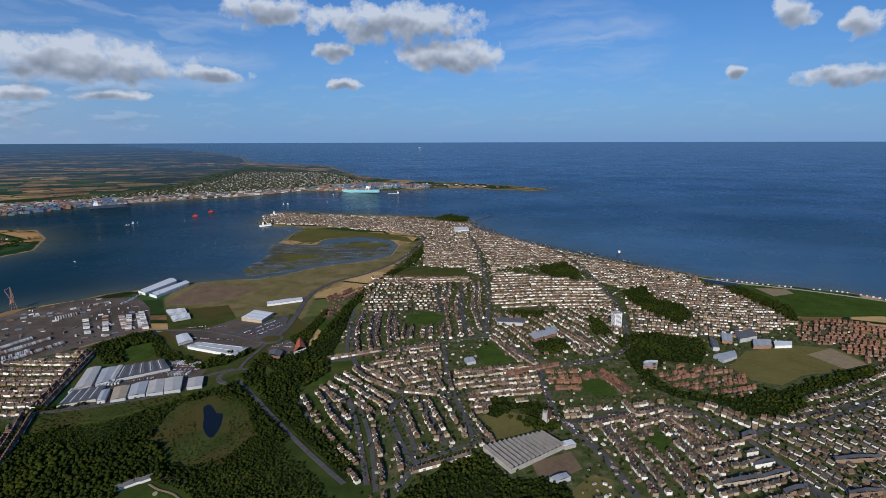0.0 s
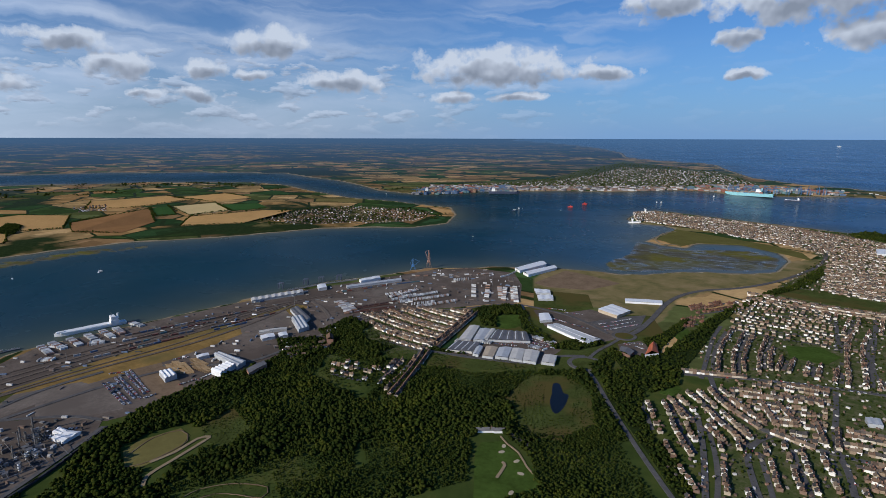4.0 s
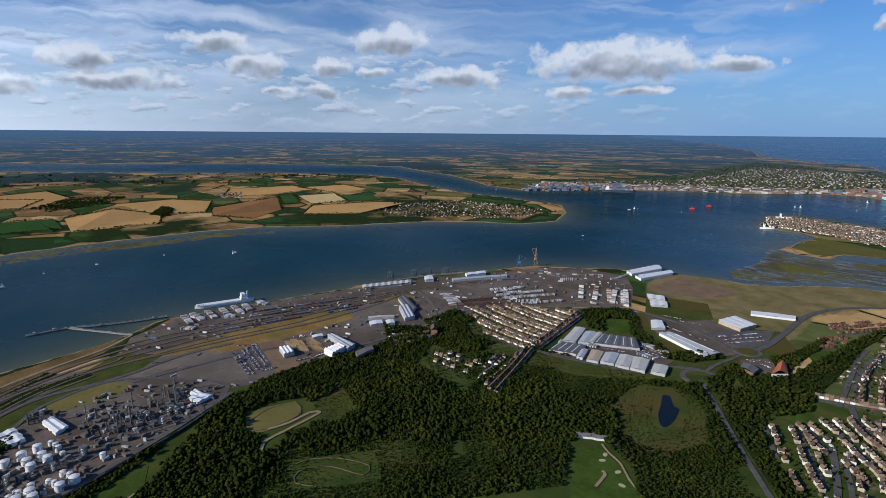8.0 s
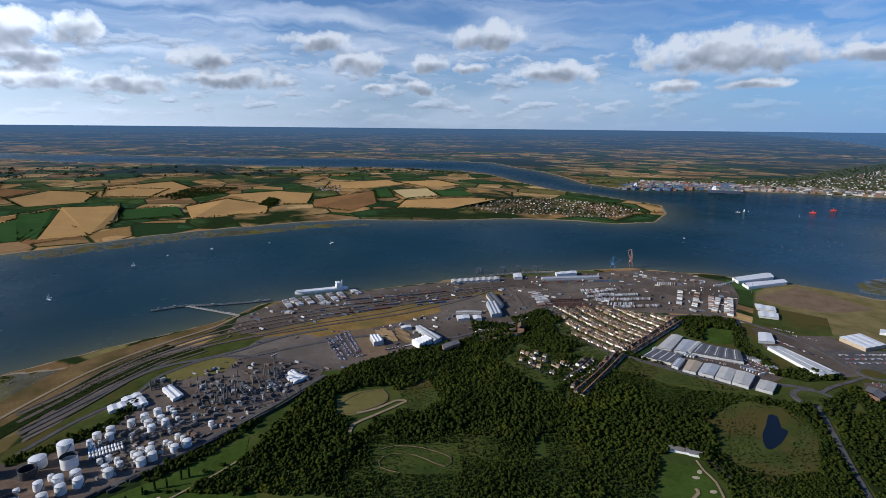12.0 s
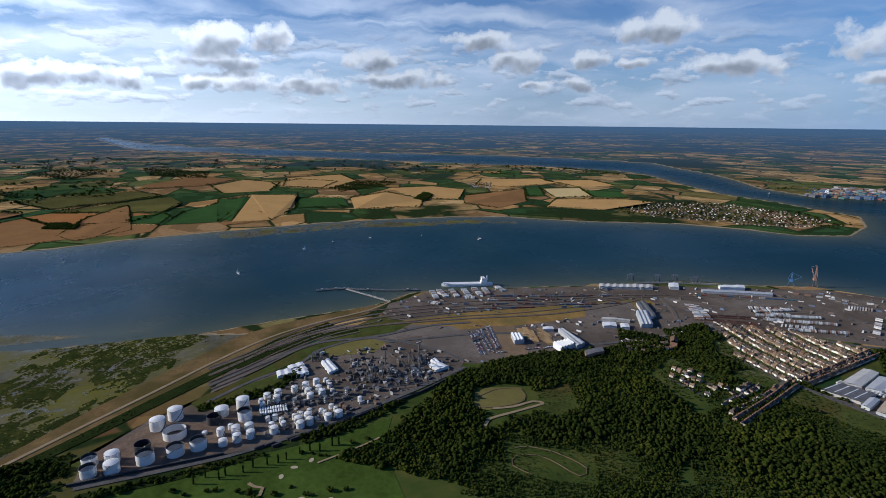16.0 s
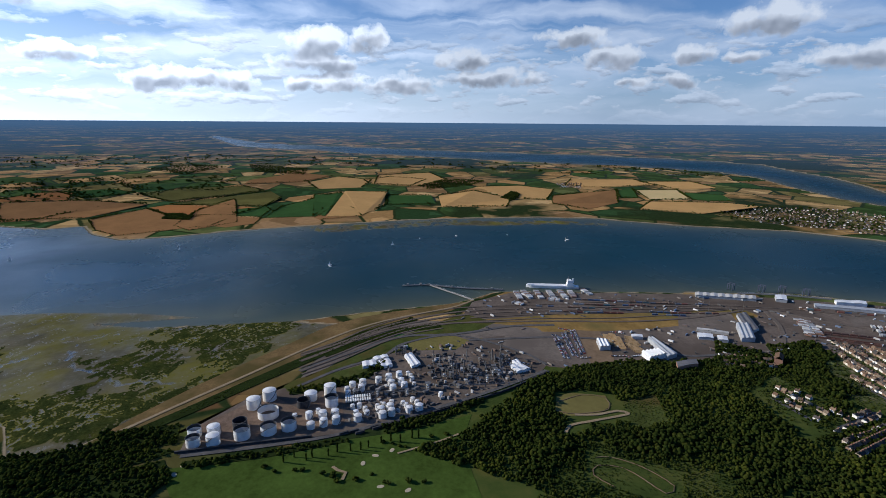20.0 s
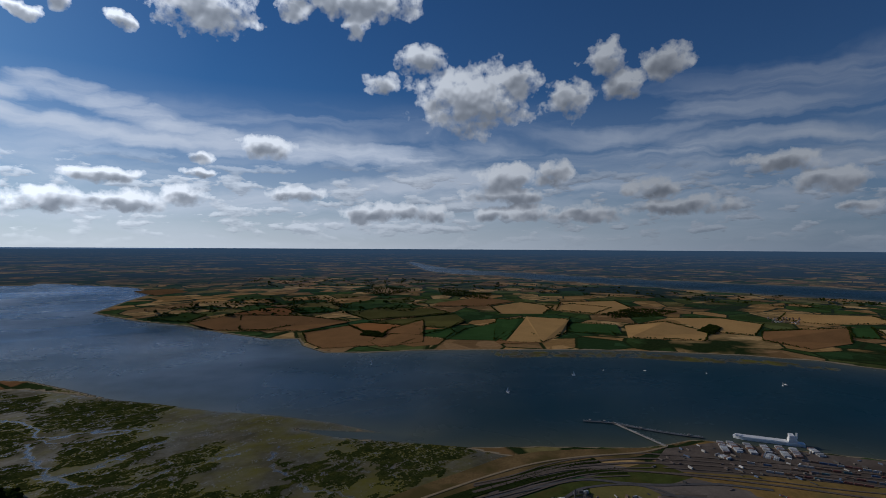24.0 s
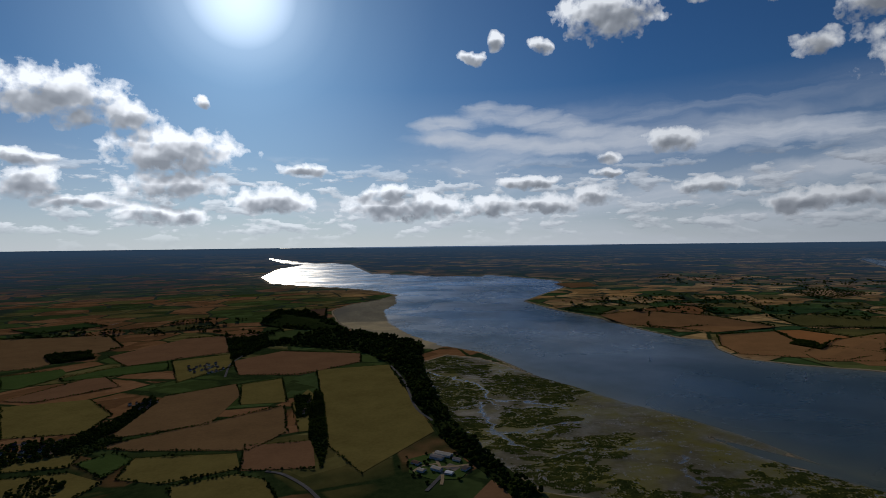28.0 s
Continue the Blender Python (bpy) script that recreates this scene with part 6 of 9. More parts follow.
TOWN_ROWS = [
    district([(-254, 827), (-219, 858), (-160, 827), (-102, 595), (-83, 553), (-189, 729)], (-246, 798), (-170, 683), seed=1, pitch=11),
    district([(-219, 858), (-159, 979), (-92, 857), (-66, 826), (-83, 761), (-150, 798)], (-193, 927), (-100, 836), seed=2, pitch=10),
    district([(-146, 827), (-89, 826), (-70, 712), (-45, 630), (-63, 553), (-93, 584)], (-132, 797), (-97, 669), seed=3, pitch=10),
    district([(-75, 826), (14, 836), (25, 744), (36, 690), (-42, 649), (-66, 712)], (-61, 816), (-31, 669), seed=4, pitch=10),
    district([(28, 826), (80, 835), (94, 682), (50, 668), (41, 712)], (41, 806), (75, 682), seed=5, pitch=9),
    district([(-148, 979), (-98, 1030), (0, 1066), (10, 857), (-63, 853), (-116, 891)], (-104, 978), (-6, 1020), seed=6, pitch=7, length=7, gap=0.25),
    district([(16, 938), (178, 963), (166, 835), (94, 787), (57, 769), (14, 842)], (24, 857), (167, 896), seed=7, pitch=7, length=7.1, gap=0.06),
    district([(-224, 1276), (-121, 1297), (-91, 1100), (-165, 1021), (-214, 1036)], (-183, 1100), (-200, 1253), seed=8, pitch=7, length=7.1, gap=0.08),
    district([(-247, 1575), (-25, 1573), (22, 1296), (-205, 1289)], (-222, 1511), (-41, 1522), seed=9, pitch=13, gap=0.25),
    district([(-222, 1644), (81, 1641), (74, 1572), (-220, 1562)], (-218, 1609), (79, 1606), seed=10, pitch=9, gap=0.05, street=16, garden=30),
    district([(-41, 1541), (121, 1585), (97, 1133), (18, 1099), (-98, 1100), (-98, 1179), (7, 1178)], (50, 1509), (45, 1170), seed=11, pitch=8, gap=0.15),
    district([(158, 1715), (469, 1568), (433, 1316), (311, 1317), (123, 1319)], (153, 1478), (366, 1493), seed=12, pitch=7, length=7.1, gap=0.06, street=24, garden=34),
    district([(119, 1273), (440, 1316), (383, 1096), (314, 1003), (169, 1010), (108, 1115)], (278, 1169), (321, 1009), seed=13, pitch=9, gap=0.25),
    district([(-84, 2286), (152, 2352), (138, 1641), (-67, 1800)], (-52, 1989), (141, 2007), seed=14, pitch=9, gap=0.15),
    district([(153, 2588), (287, 2322), (463, 2003), (454, 1712), (343, 1812), (160, 1731), (147, 2095)], (161, 1986), (378, 2004), seed=15, pitch=8, gap=0.12),
    district([(454, 1962), (788, 1634), (748, 1443), (693, 1443), (516, 1504), (469, 1568)], (491, 1712), (706, 1649), seed=16, pitch=9, gap=0.12),
    district([(524, 1504), (808, 1532), (817, 1184), (662, 1094), (561, 1112), (408, 1096)], (501, 1248), (684, 1205), seed=17, pitch=9, gap=0.15),
    district([(-791, 3123), (-270, 3017), (-73, 2838), (-87, 2356), (-223, 2479), (-514, 2617), (-695, 2730)], (-669, 2808), (-123, 2611), seed=18, pitch=11, gap=0.2),
    district([(-1034, 3055), (-956, 3177), (-791, 3123), (-695, 2730), (-920, 2753)], (-952, 2854), (-724, 2850), seed=19, pitch=12, gap=0.25, eaves=7, ridge=11),
    district([(-270, 3017), (-74, 2880), (133, 2754), (165, 2352), (-84, 2286), (-112, 2682)], (-66, 2541), (148, 2505), seed=20, pitch=10, gap=0.2),
    district([(187, 760), (352, 780), (425, 702), (321, 572), (233, 572), (220, 668)], (339, 751), (348, 628), seed=21, pitch=8, length=7.5, gap=0.12),
    district([(437, 710), (512, 725), (723, 812), (712, 724), (559, 551), (448, 551)], (484, 680), (523, 571), seed=22, pitch=11, length=9.5, depth=9, eaves=3.2, ridge=6.2, gap=0.1, garden=22),
    district([(350, 681), (417, 688), (442, 593), (428, 551), (304, 552)], (365, 604), (447, 622), seed=23, pitch=9, gap=0.2),
    district([(581, 833), (852, 972), (804, 874), (574, 755), (514, 741)], (568, 785), (765, 874), seed=24, pitch=11, eaves=3.4, ridge=6.4, gap=0.15),
    district([(352, 780), (444, 823), (539, 767), (523, 741), (433, 713), (393, 773)], (404, 759), (436, 722), seed=25, pitch=9, gap=0.3),
    district([(161, 835), (204, 796), (364, 834), (358, 795), (185, 751)], (215, 768), (330, 795), seed=26, pitch=9, gap=0.25),
]
RED_ROWS = [
    district([(177, 925), (247, 937), (237, 856), (175, 835)], (179, 856), (228, 860), seed=31, pitch=7.2, gap=0.1),
    district([(251, 912), (305, 936), (324, 855), (307, 834), (280, 905), (250, 886)], (286, 924), (306, 845), seed=32, pitch=7.2, gap=0.05, street=14, garden=18),
    district([(390, 911), (458, 961), (541, 935), (536, 854), (491, 823), (401, 855)], (401, 876), (521, 899), seed=33, pitch=10, gap=0.2),
    district([(817, 1184), (920, 1219), (1006, 1163), (887, 972), (811, 959), (798, 1030), (758, 1094)], (806, 1128), (939, 1092), seed=34, pitch=11, gap=0.15),
    district([(-320, 1398), (-269, 1500), (-232, 1524), (-229, 1452), (-274, 1356), (-304, 1357)], (-311, 1387), (-236, 1499), seed=35, pitch=11, gap=0.2),
    district([(-314, 1272), (-272, 1346), (-255, 1289), (-285, 1233)], (-310, 1254), (-268, 1322), seed=36, pitch=11, gap=0.2),
    street_row([(118, 915), (214, 955)], seed=5),
]
TERRACES = [street_row(line, seed=40 + k) for k, line in enumerate([
    [(-224, 990), (-180, 1007), (-130, 1030)], [(-166, 939), (-137, 898), (-82, 853)], [(-130, 922), (-106, 898), (-79, 875)], [(-63, 847), (-14, 838)], [(-116, 952), (-69, 978)], [(-66, 986), (-17, 1000)],
    [(-90, 939), (-63, 879)], [(-69, 951), (-38, 897)], [(-18, 926), (0, 857)], [(10, 914), (14, 857)], [(52, 840), (162, 869)], [(293, 805), (301, 768), (354, 786)], [(223, 735), (277, 756)],
    [(281, 731), (335, 751), (342, 726), (355, 674)], [(344, 763), (379, 762)], [(348, 751), (369, 703), (380, 710)], [(152, 760), (172, 751)],
    [(-37, 624), (3, 642), (34, 658)], [(104, 1098), (138, 1028), (173, 963)], [(118, 1059), (148, 977)], [(276, 1132), (315, 1027)], [(257, 1161), (295, 1039)]])]
VILLAGE_ROWS = [fill_area(o, (a, b), (), seed=120 + k, **more) for k, (o, a, b, more) in enumerate([
    ([(-916, 853), (-848, 970), (-720, 1033), (-674, 891), (-648, 765), (-755, 756)], (-839, 841), (-724, 836), dict(pitch=6, length=6.1, street=15, garden=27, gap=0.03, eaves=5.0, ridge=8.4)),
    ([(-686, 685), (-644, 743), (-614, 692), (-578, 595), (-612, 589), (-642, 641)], (-596, 607), (-639, 721), dict(pitch=7.5, length=7.5, gap=0.2, street=14, garden=20)),
    ([(-758, 616), (-690, 666), (-651, 649), (-647, 590), (-719, 583)], (-735, 617), (-667, 637), dict(pitch=10, gap=0.45)),
    ([(-888, 597), (-849, 686), (-811, 661), (-828, 580)], (-855, 593), (-837, 661), dict(pitch=8, gap=0.2)),
])]
HAMLETS = [fill_area(o, (a, b), (), pitch=17, seed=90 + k, gap=0.55, garden=34) for k, (o, a, b) in enumerate([
    ([(-315, -2067), (-441, -2086), (-418, -1936), (-312, -1888)], (-316, -1962), (-430, -2036)),
    ([(-102, -1682), (-178, -1692), (-173, -1586), (-114, -1582)], (-106, -1636), (-173, -1649)),
    ([(139, -1480), (31, -1442), (24, -1339), (127, -1345)], (134, -1419), (30, -1392)),
    ([(-2470, 1587), (-2586, 1880), (-2492, 2240), (-2214, 2339), (-1921, 2330), (-1792, 2055), (-1935, 1819), (-2177, 1585)], (-2326, 1547), (-1935, 2132)),
    ([(-3712, 1132), (-3708, 1315), (-3414, 1213), (-3448, 1072)], (-3543, 1082), (-3539, 1256)),
    ([(-504, -1449), (-522, -1402), (-465, -1267), (-450, -1305)], (-453, -1303), (-517, -1406)),
])]
VILLAGE_ROWS += [street_row([(-580, 593), (-618, 689), (-656, 769)], eaves=4.2, ridge=7.2, seed=71), street_row([(-566, 594), (-609, 695), (-642, 770)], eaves=4.2, ridge=7.2, seed=72), street_row([(-658, 794), (-685, 896), (-725, 1028)], eaves=4.2, ridge=7.2, seed=73), street_row([(-643, 794), (-673, 905), (-706, 1027)], eaves=4.2, ridge=7.2, seed=74)]
every = np.concatenate(TOWN_ROWS + TERRACES + VILLAGE_ROWS)
order = np.argsort(np.hypot(every[:, 0], every[:, 1]))
single, rest = every[order[:300]], every[order[300:]]
KINDS = [house_template(7.4, 6.7, 4.6, 7.2), house_template(6.6, 7.0, 4.9, 7.5), house_template(9.0, 7.2, 3.0, 5.6)]
for x, y, turn, length, depth, eaves, ridge, chimney in single:
    kind = 2 if eaves < 3.6 else (1 if length < 6.8 else 0)
    h = thing("house", x, y, LAND, turn, ["pale rendered house with a brown tiled gable roof", "narrow terraced house under a tiled roof with a chimney", "low bungalow with a wide tiled roof"][kind], "house", "houses of the town")
    for name_, me in zip(("wall", "roof", "chimney"), KINDS[kind]):
        child(name_, me, h)
for k in range(0, len(rest), 1200):
    house_stuff("houses", rest[k:k + 1200], "rows of brick and rendered houses with tiled roofs")
house_stuff("red_houses", np.concatenate(RED_ROWS), "newer houses with red tiled roofs", RED_ROOFS, BRICK)
house_stuff("village_houses", np.concatenate(HAMLETS), "village houses among trees")
garden = scatter(TOWN, 9.5, 0.5, OPEN_GREENS)
garden = garden[rng.uniform(size=len(garden)) < 0.62]
near = np.hypot(garden[:, 0], garden[:, 1]) < 1500
forest("garden_trees", garden[near], 1.2, 3.6, "small garden trees and hedges between the houses", BUSHES)
forest("garden_trees", garden[~near], 1.5, 3.8, "garden trees between the far houses", BUSHES)
forest("garden_trees", scatter([(-776, 618), (-703, 672), (-664, 670), (-612, 589), (-665, 556), (-722, 573)], 8), 1.4, 4.0, "trees and bushes round the village houses", BUSHES)
forest("garden_trees", scatter(VILLAGE, 8), 1.0, 2.6, "garden trees between the village houses", BUSHES)
for x, y in scatter([(-839, 678), (-761, 729), (-701, 701), (-755, 634)], 15):
    tree(x, y, rng.uniform(3.0, 5))
for x, y in scatter([(71, 836), (193, 786), (169, 719), (127, 711), (99, 752)], 16):
    tree(x, y, rng.uniform(4, 6.5), label="large dark tree round the churchyard")
GOLF_ROW = smooth_line([(-611, -143), (-618, -104), (-631, -51), (-646, -1), (-655, 30)], 11)
for x, y in GOLF_ROW:
    tree(x + rng.normal(0, 3), y + rng.normal(0, 3), rng.uniform(5.0, 7.5), "poplar", "tall narrow dark green poplar on the golf course", POPLAR, "poplars on the golf course")
for line in ([(-577, -80), (-566, -35), (-560, 29)], [(-640, -23), (-631, 20), (-654, 67)], [(-597, -158), (-588, -113), (-574, -74)]):
    for x, y in smooth_line(line, 14):
        tree(x + rng.normal(0, 4), y + rng.normal(0, 4), rng.uniform(2.5, 4.5), label="round tree on the golf course", group="trees on the golf course")

yard = scatter(TOWN, 12, 0.5, GREENERY + BELTS[3:14] + [[(525, 935), (618, 1037), (742, 1067), (815, 1054), (811, 959), (730, 921), (580, 854)], [(57, 769), (86, 796), (145, 769), (135, 711), (76, 697)], [(110, 655), (193, 682), (184, 617), (115, 594)]])
yard = yard[rng.uniform(size=len(yard)) < 0.34]
m = len(yard)
sheds_ = np.column_stack([yard, np.full(m, LAND - 0.2), rng.uniform(2, 6, m), rng.uniform(2, 4, m), rng.uniform(1.8, 3.2, m), rng.uniform(0, 3, m)])
tagged(new("outbuildings", soup("outbuildings", bowl(boxes(sheds_)[0]), boxes(sheds_)[1], [choice_material("outbuilding", [(0.14, 0.10, 0.075), (0.36, 0.32, 0.27), (0.10, 0.09, 0.08), (0.62, 0.59, 0.54), (0.26, 0.16, 0.11)], 0.9, 0.2, 1.0)])), "garden sheds, garages and walls between the houses", "outbuildings", kind="stuff")
lane_v, lane_f = [], []
for a, b in STREETS:
    d = (b - a) / max(np.linalg.norm(b - a), 1e-6)
    w_ = np.array((-d[1], d[0])) * 3.4
    k = len(lane_v)
    lane_v += [(*(a + w_), LAND + 0.3), (*(b + w_), LAND + 0.3), (*(b - w_), LAND + 0.3), (*(a - w_), LAND + 0.3)]
    lane_f.append((k, k + 3, k + 2, k + 1))
tagged(new("streets", soup("streets", bowl(lane_v), lane_f, [ASPHALT])), "narrow tarmac streets between the house rows", "street", kind="structure")


# ---- salt marsh ----
MARSH_MAT = bpy.data.materials.new("salt_marsh")
MARSH_MAT.use_nodes = True
n = Nodes(MARSH_MAT.node_tree)
where = n.add("ShaderNodeNewGeometry").outputs["Position"]
level = n.add("ShaderNodeAttribute", attribute_name="rise").outputs["Fac"]
level = n.math("ADD", level, n.math("MULTIPLY", n.math("SUBTRACT", n.noise(where, 0.11, 5, 0.7), 0.5), 0.16))
yellow = n.ramp(n.noise(where, 0.007, 3, 0.55), [(0.42, grey(0)), (0.55, grey(1))])
weed = n.ramp(n.noise(where, 0.03, 5, 0.65), [(0.34, (0.018, 0.026, 0.008)), (0.52, (0.034, 0.042, 0.011)), (0.7, (0.062, 0.062, 0.014))])
weed = n.mix(1.0, weed, n.ramp(n.noise(where, 0.2, 4, 0.7), [(0.3, grey(0.55)), (0.7, grey(1.45))]), "MULTIPLY")
silt = n.ramp(n.noise(where, 0.02, 6, 0.65), [(0.34, (0.06, 0.057, 0.033)), (0.5, (0.085, 0.078, 0.046)), (0.66, (0.12, 0.105, 0.07))])
silt = n.mix(n.math("MULTIPLY", yellow, n.ramp(level, [(0.2, grey(0.35)), (0.36, grey(0.9))])), silt, (0.14, 0.13, 0.024, 1))
tone = n.mix(n.ramp(level, [(0.36, grey(0)), (0.44, grey(1))]), silt, weed)
wet = n.ramp(level, [(0.1, grey(0.2)), (0.2, grey(0.5)), (0.32, grey(0.95))])
gleam = n.ramp(level, [(0.09, grey(0.6)), (0.2, grey(0.2)), (0.32, grey(0.0))])
bsdf = n.add("ShaderNodeBsdfPrincipled", [("Base Color", tone), ("Roughness", wet), ("Specular IOR Level", gleam)])
n.add("ShaderNodeOutputMaterial", [(0, bsdf)])


def winding(p, scale, seed, turn=0.0, stretch=1.0):
    """Smooth noise over the plan, drawn out along one direction."""
    c, s = math.cos(turn), math.sin(turn)
    u, w = (p[:, 0] * c + p[:, 1] * s) / stretch, -p[:, 0] * s + p[:, 1] * c
    return np.array([noise.fractal(Vector((x * scale + seed, y * scale - seed, seed * 1.7)), 0.8, 2.1, 4) for x, y in zip(u, w)])


def marsh(name, outline, cell, label, low=-0.28, islands=(), creeks=(), turn=0.0, mat=None):
    """A sheet of mud with raised weedy islands, cut by winding creeks."""
    q = np.array(outline, float)
    (x0, y0), (x1, y1) = q.min(0), q.max(0)
    gx, gy = np.meshgrid(np.arange(x0, x1, cell), np.arange(y0, y1, cell))
    p = np.column_stack([gx.ravel(), gy.ravel()])
    sd = signed(p, outline)
    near_ = sd > -2 * cell
    full = np.zeros(len(p))
    pn = p[near_]
    a = winding(pn, 0.006, 3.1, turn, 1.6)
    b = winding(pn, 0.022, 8.7, turn, 2.6)
    c = winding(pn, 0.05, 1.4, turn, 1.8)
    if islands:
        pn = pn + np.column_stack([b, c]) * 16 + np.column_stack([c, -b]) * 7
        edge_ = np.max([signed(pn, o) for o in islands], axis=0) + 34 * c + 42 * b
        green = np.clip(0.5 + edge_ / 14, 0, 1)
        rise = 0.27 + 0.08 * np.clip(a + 0.5 * c, -1, 1) + green * 0.5
        fine_ = winding(pn, 0.034, 5.2, turn, 3.0)
        vein = np.minimum(np.minimum(np.abs(b) * 11, np.abs(fine_) * 8), 0.3 + np.abs(c) * 4)
        rise = np.where(green > 0.03, np.minimum(rise, 0.02 + vein * 1.0), rise)
        rise = np.minimum(rise, 0.06 + np.abs(b) * 8)
        for width, line in creeks:
            d = edge_distance(pn, smooth_line(line, 8), False) + 3 * c + 2 * b
            rise = np.minimum(rise, 0.03 + np.clip(d / (0.62 * width) - 0.5, 0, 1.5) * 0.4)
    else:
        rise = np.clip(np.minimum(np.abs(a) * 9, 0.4 + np.abs(b) * 3), 0, 1) * 0.22 + 0.16 * np.clip(0.5 + a, 0, 1)
    full[near_] = np.clip(rise, 0, 1)
    rise = full * np.clip(0.7 + sd / 80, 0, 1)
    z = low + rise * 1.5
    ok = sd > -cell
    idx = np.full(len(p), -1)
    idx[ok] = np.arange(ok.sum())
    at = idx.reshape(gx.shape)
    f = np.stack([at[:-1, :-1], at[:-1, 1:], at[1:, 1:], at[1:, :-1]], -1).reshape(-1, 4)
    f = f[(f >= 0).all(1)]
    me = soup(name, bowl(np.column_stack([p[ok], z[ok]])), f, [mat or MARSH_MAT], smooth=True)
    me.attributes.new("rise", "FLOAT", "POINT").data.foreach_set("value", rise[ok].astype(np.float32))
    return tagged(new(name, me), label, "marsh", kind="structure")


ISLANDS = [[(-1202, -2056), (-1164, -1881), (-1184, -1609), (-1151, -1408), (-1073, -1363), (-1016, -1404), (-956, -1532), (-932, -1725)], [(-1068, -1333), (-1159, -1327), (-1233, -1200), (-1202, -1059), (-1073, -957), (-1016, -970), (-958, -1096), (-968, -1184)], [(-896, -1660), (-929, -1537), (-993, -1372), (-954, -1191), (-903, -1112), (-819, -1091), (-777, -987), (-735, -917), (-703, -955), (-675, -1081), (-730, -1353)],
           [(-838, -1015), (-927, -1042), (-1004, -976), (-965, -883), (-913, -888), (-836, -875), (-797, -945)], [(-755, -942), (-822, -876), (-934, -859), (-924, -830), (-823, -816), (-747, -782), (-703, -819)], [(-785, -763), (-933, -810), (-976, -751), (-932, -699), (-847, -735)], [(-648, -728), (-715, -748), (-806, -755), (-876, -702), (-851, -660), (-765, -638), (-682, -615)],
           [(-698, -582), (-782, -601), (-824, -557), (-818, -459), (-847, -397), (-766, -389)], [(-931, -539), (-941, -491), (-968, -417), (-929, -364), (-871, -375), (-850, -455)], [(-1000, -521), (-1110, -411), (-1148, -294), (-1092, -205), (-986, -253), (-918, -329), (-984, -424)], [(-788, -597), (-773, -508), (-800, -457), (-817, -398), (-822, -339), (-869, -291), (-794, -329), (-732, -385), (-697, -398), (-660, -512)]]
CREEKS = [(7, [(-949, -1520), (-973, -1390), (-990, -1301), (-954, -1191), (-922, -1132), (-949, -1095), (-1000, -1047), (-1028, -945)]), (9, [(-887, -1127), (-822, -1026), (-774, -937), (-756, -872), (-752, -816)]), (4, [(-916, -1124), (-909, -1041), (-968, -1013), (-1010, -983)]), (4, [(-761, -950), (-803, -903), (-876, -884), (-963, -869), (-1039, -799)]),
          (4, [(-685, -757), (-764, -757), (-845, -747), (-910, -700), (-978, -662)]), (4, [(-936, -585), (-1009, -612), (-1039, -598), (-1085, -551)]), (5, [(-923, -571), (-889, -512), (-850, -443), (-847, -375)]), (3, [(-855, -1438), (-876, -1337), (-957, -1323)]), (3, [(-739, -1147), (-802, -1127), (-876, -1113)]), (3, [(-727, -1074), (-778, -1040), (-814, -1017)])]
lie_ = np.array((-1049, -807), float) - np.array((-765, -955), float)
marsh("salt_marsh", MARSH, 2.8, "dark green salt marsh cut by winding muddy creeks", -0.02, ISLANDS, CREEKS, math.atan2(lie_[1], lie_[0]))
marsh("mudflat", [(-2068, -325), (-2083, -184), (-2140, -27), (-2198, 211), (-2178, 411), (-2194, 664), (-2144, 898), (-2197, 920), (-2285, 693), (-2275, 431), (-2330, 226), (-2268, -26), (-2220, -193), (-2217, -344)], 9.0, "pale green saltings along the far shore")
marsh("mudflat", [(-718, 2204), (-610, 2153), (-517, 2151), (-439, 2225), (-305, 2289), (-222, 2196), (-205, 2022), (-278, 1921), (-373, 1875), (-472, 1788), (-542, 1700), (-621, 1663), (-667, 1741), (-658, 1946)], 8.0, "grey wet mudflat in the bay", -0.12)
marsh("mudflat", FORESHORE, 8.0, "pale sandy foreshore of the bay")
BAY_SAND = material("wet_bay_sand", (0.42, 0.35, 0.21), 0.9, vary=0.3, scale=0.01, fine=9, hue=(0.3, 0.26, 0.17))
marsh("sand_flat", [(-2178, -3904), (-1810, -3786), (-1518, -3522), (-1290, -3132), (-1165, -2829), (-1140, -2509), (-1170, -2243), (-1180, -1912), (-1177, -1715), (-1215, -1660), (-1250, -1900), (-1290, -2214), (-1400, -2600), (-1640, -3100), (-1900, -3400)], 16.0, "wide golden wet sand in the bay at low tide", -0.1, mat=BAY_SAND)

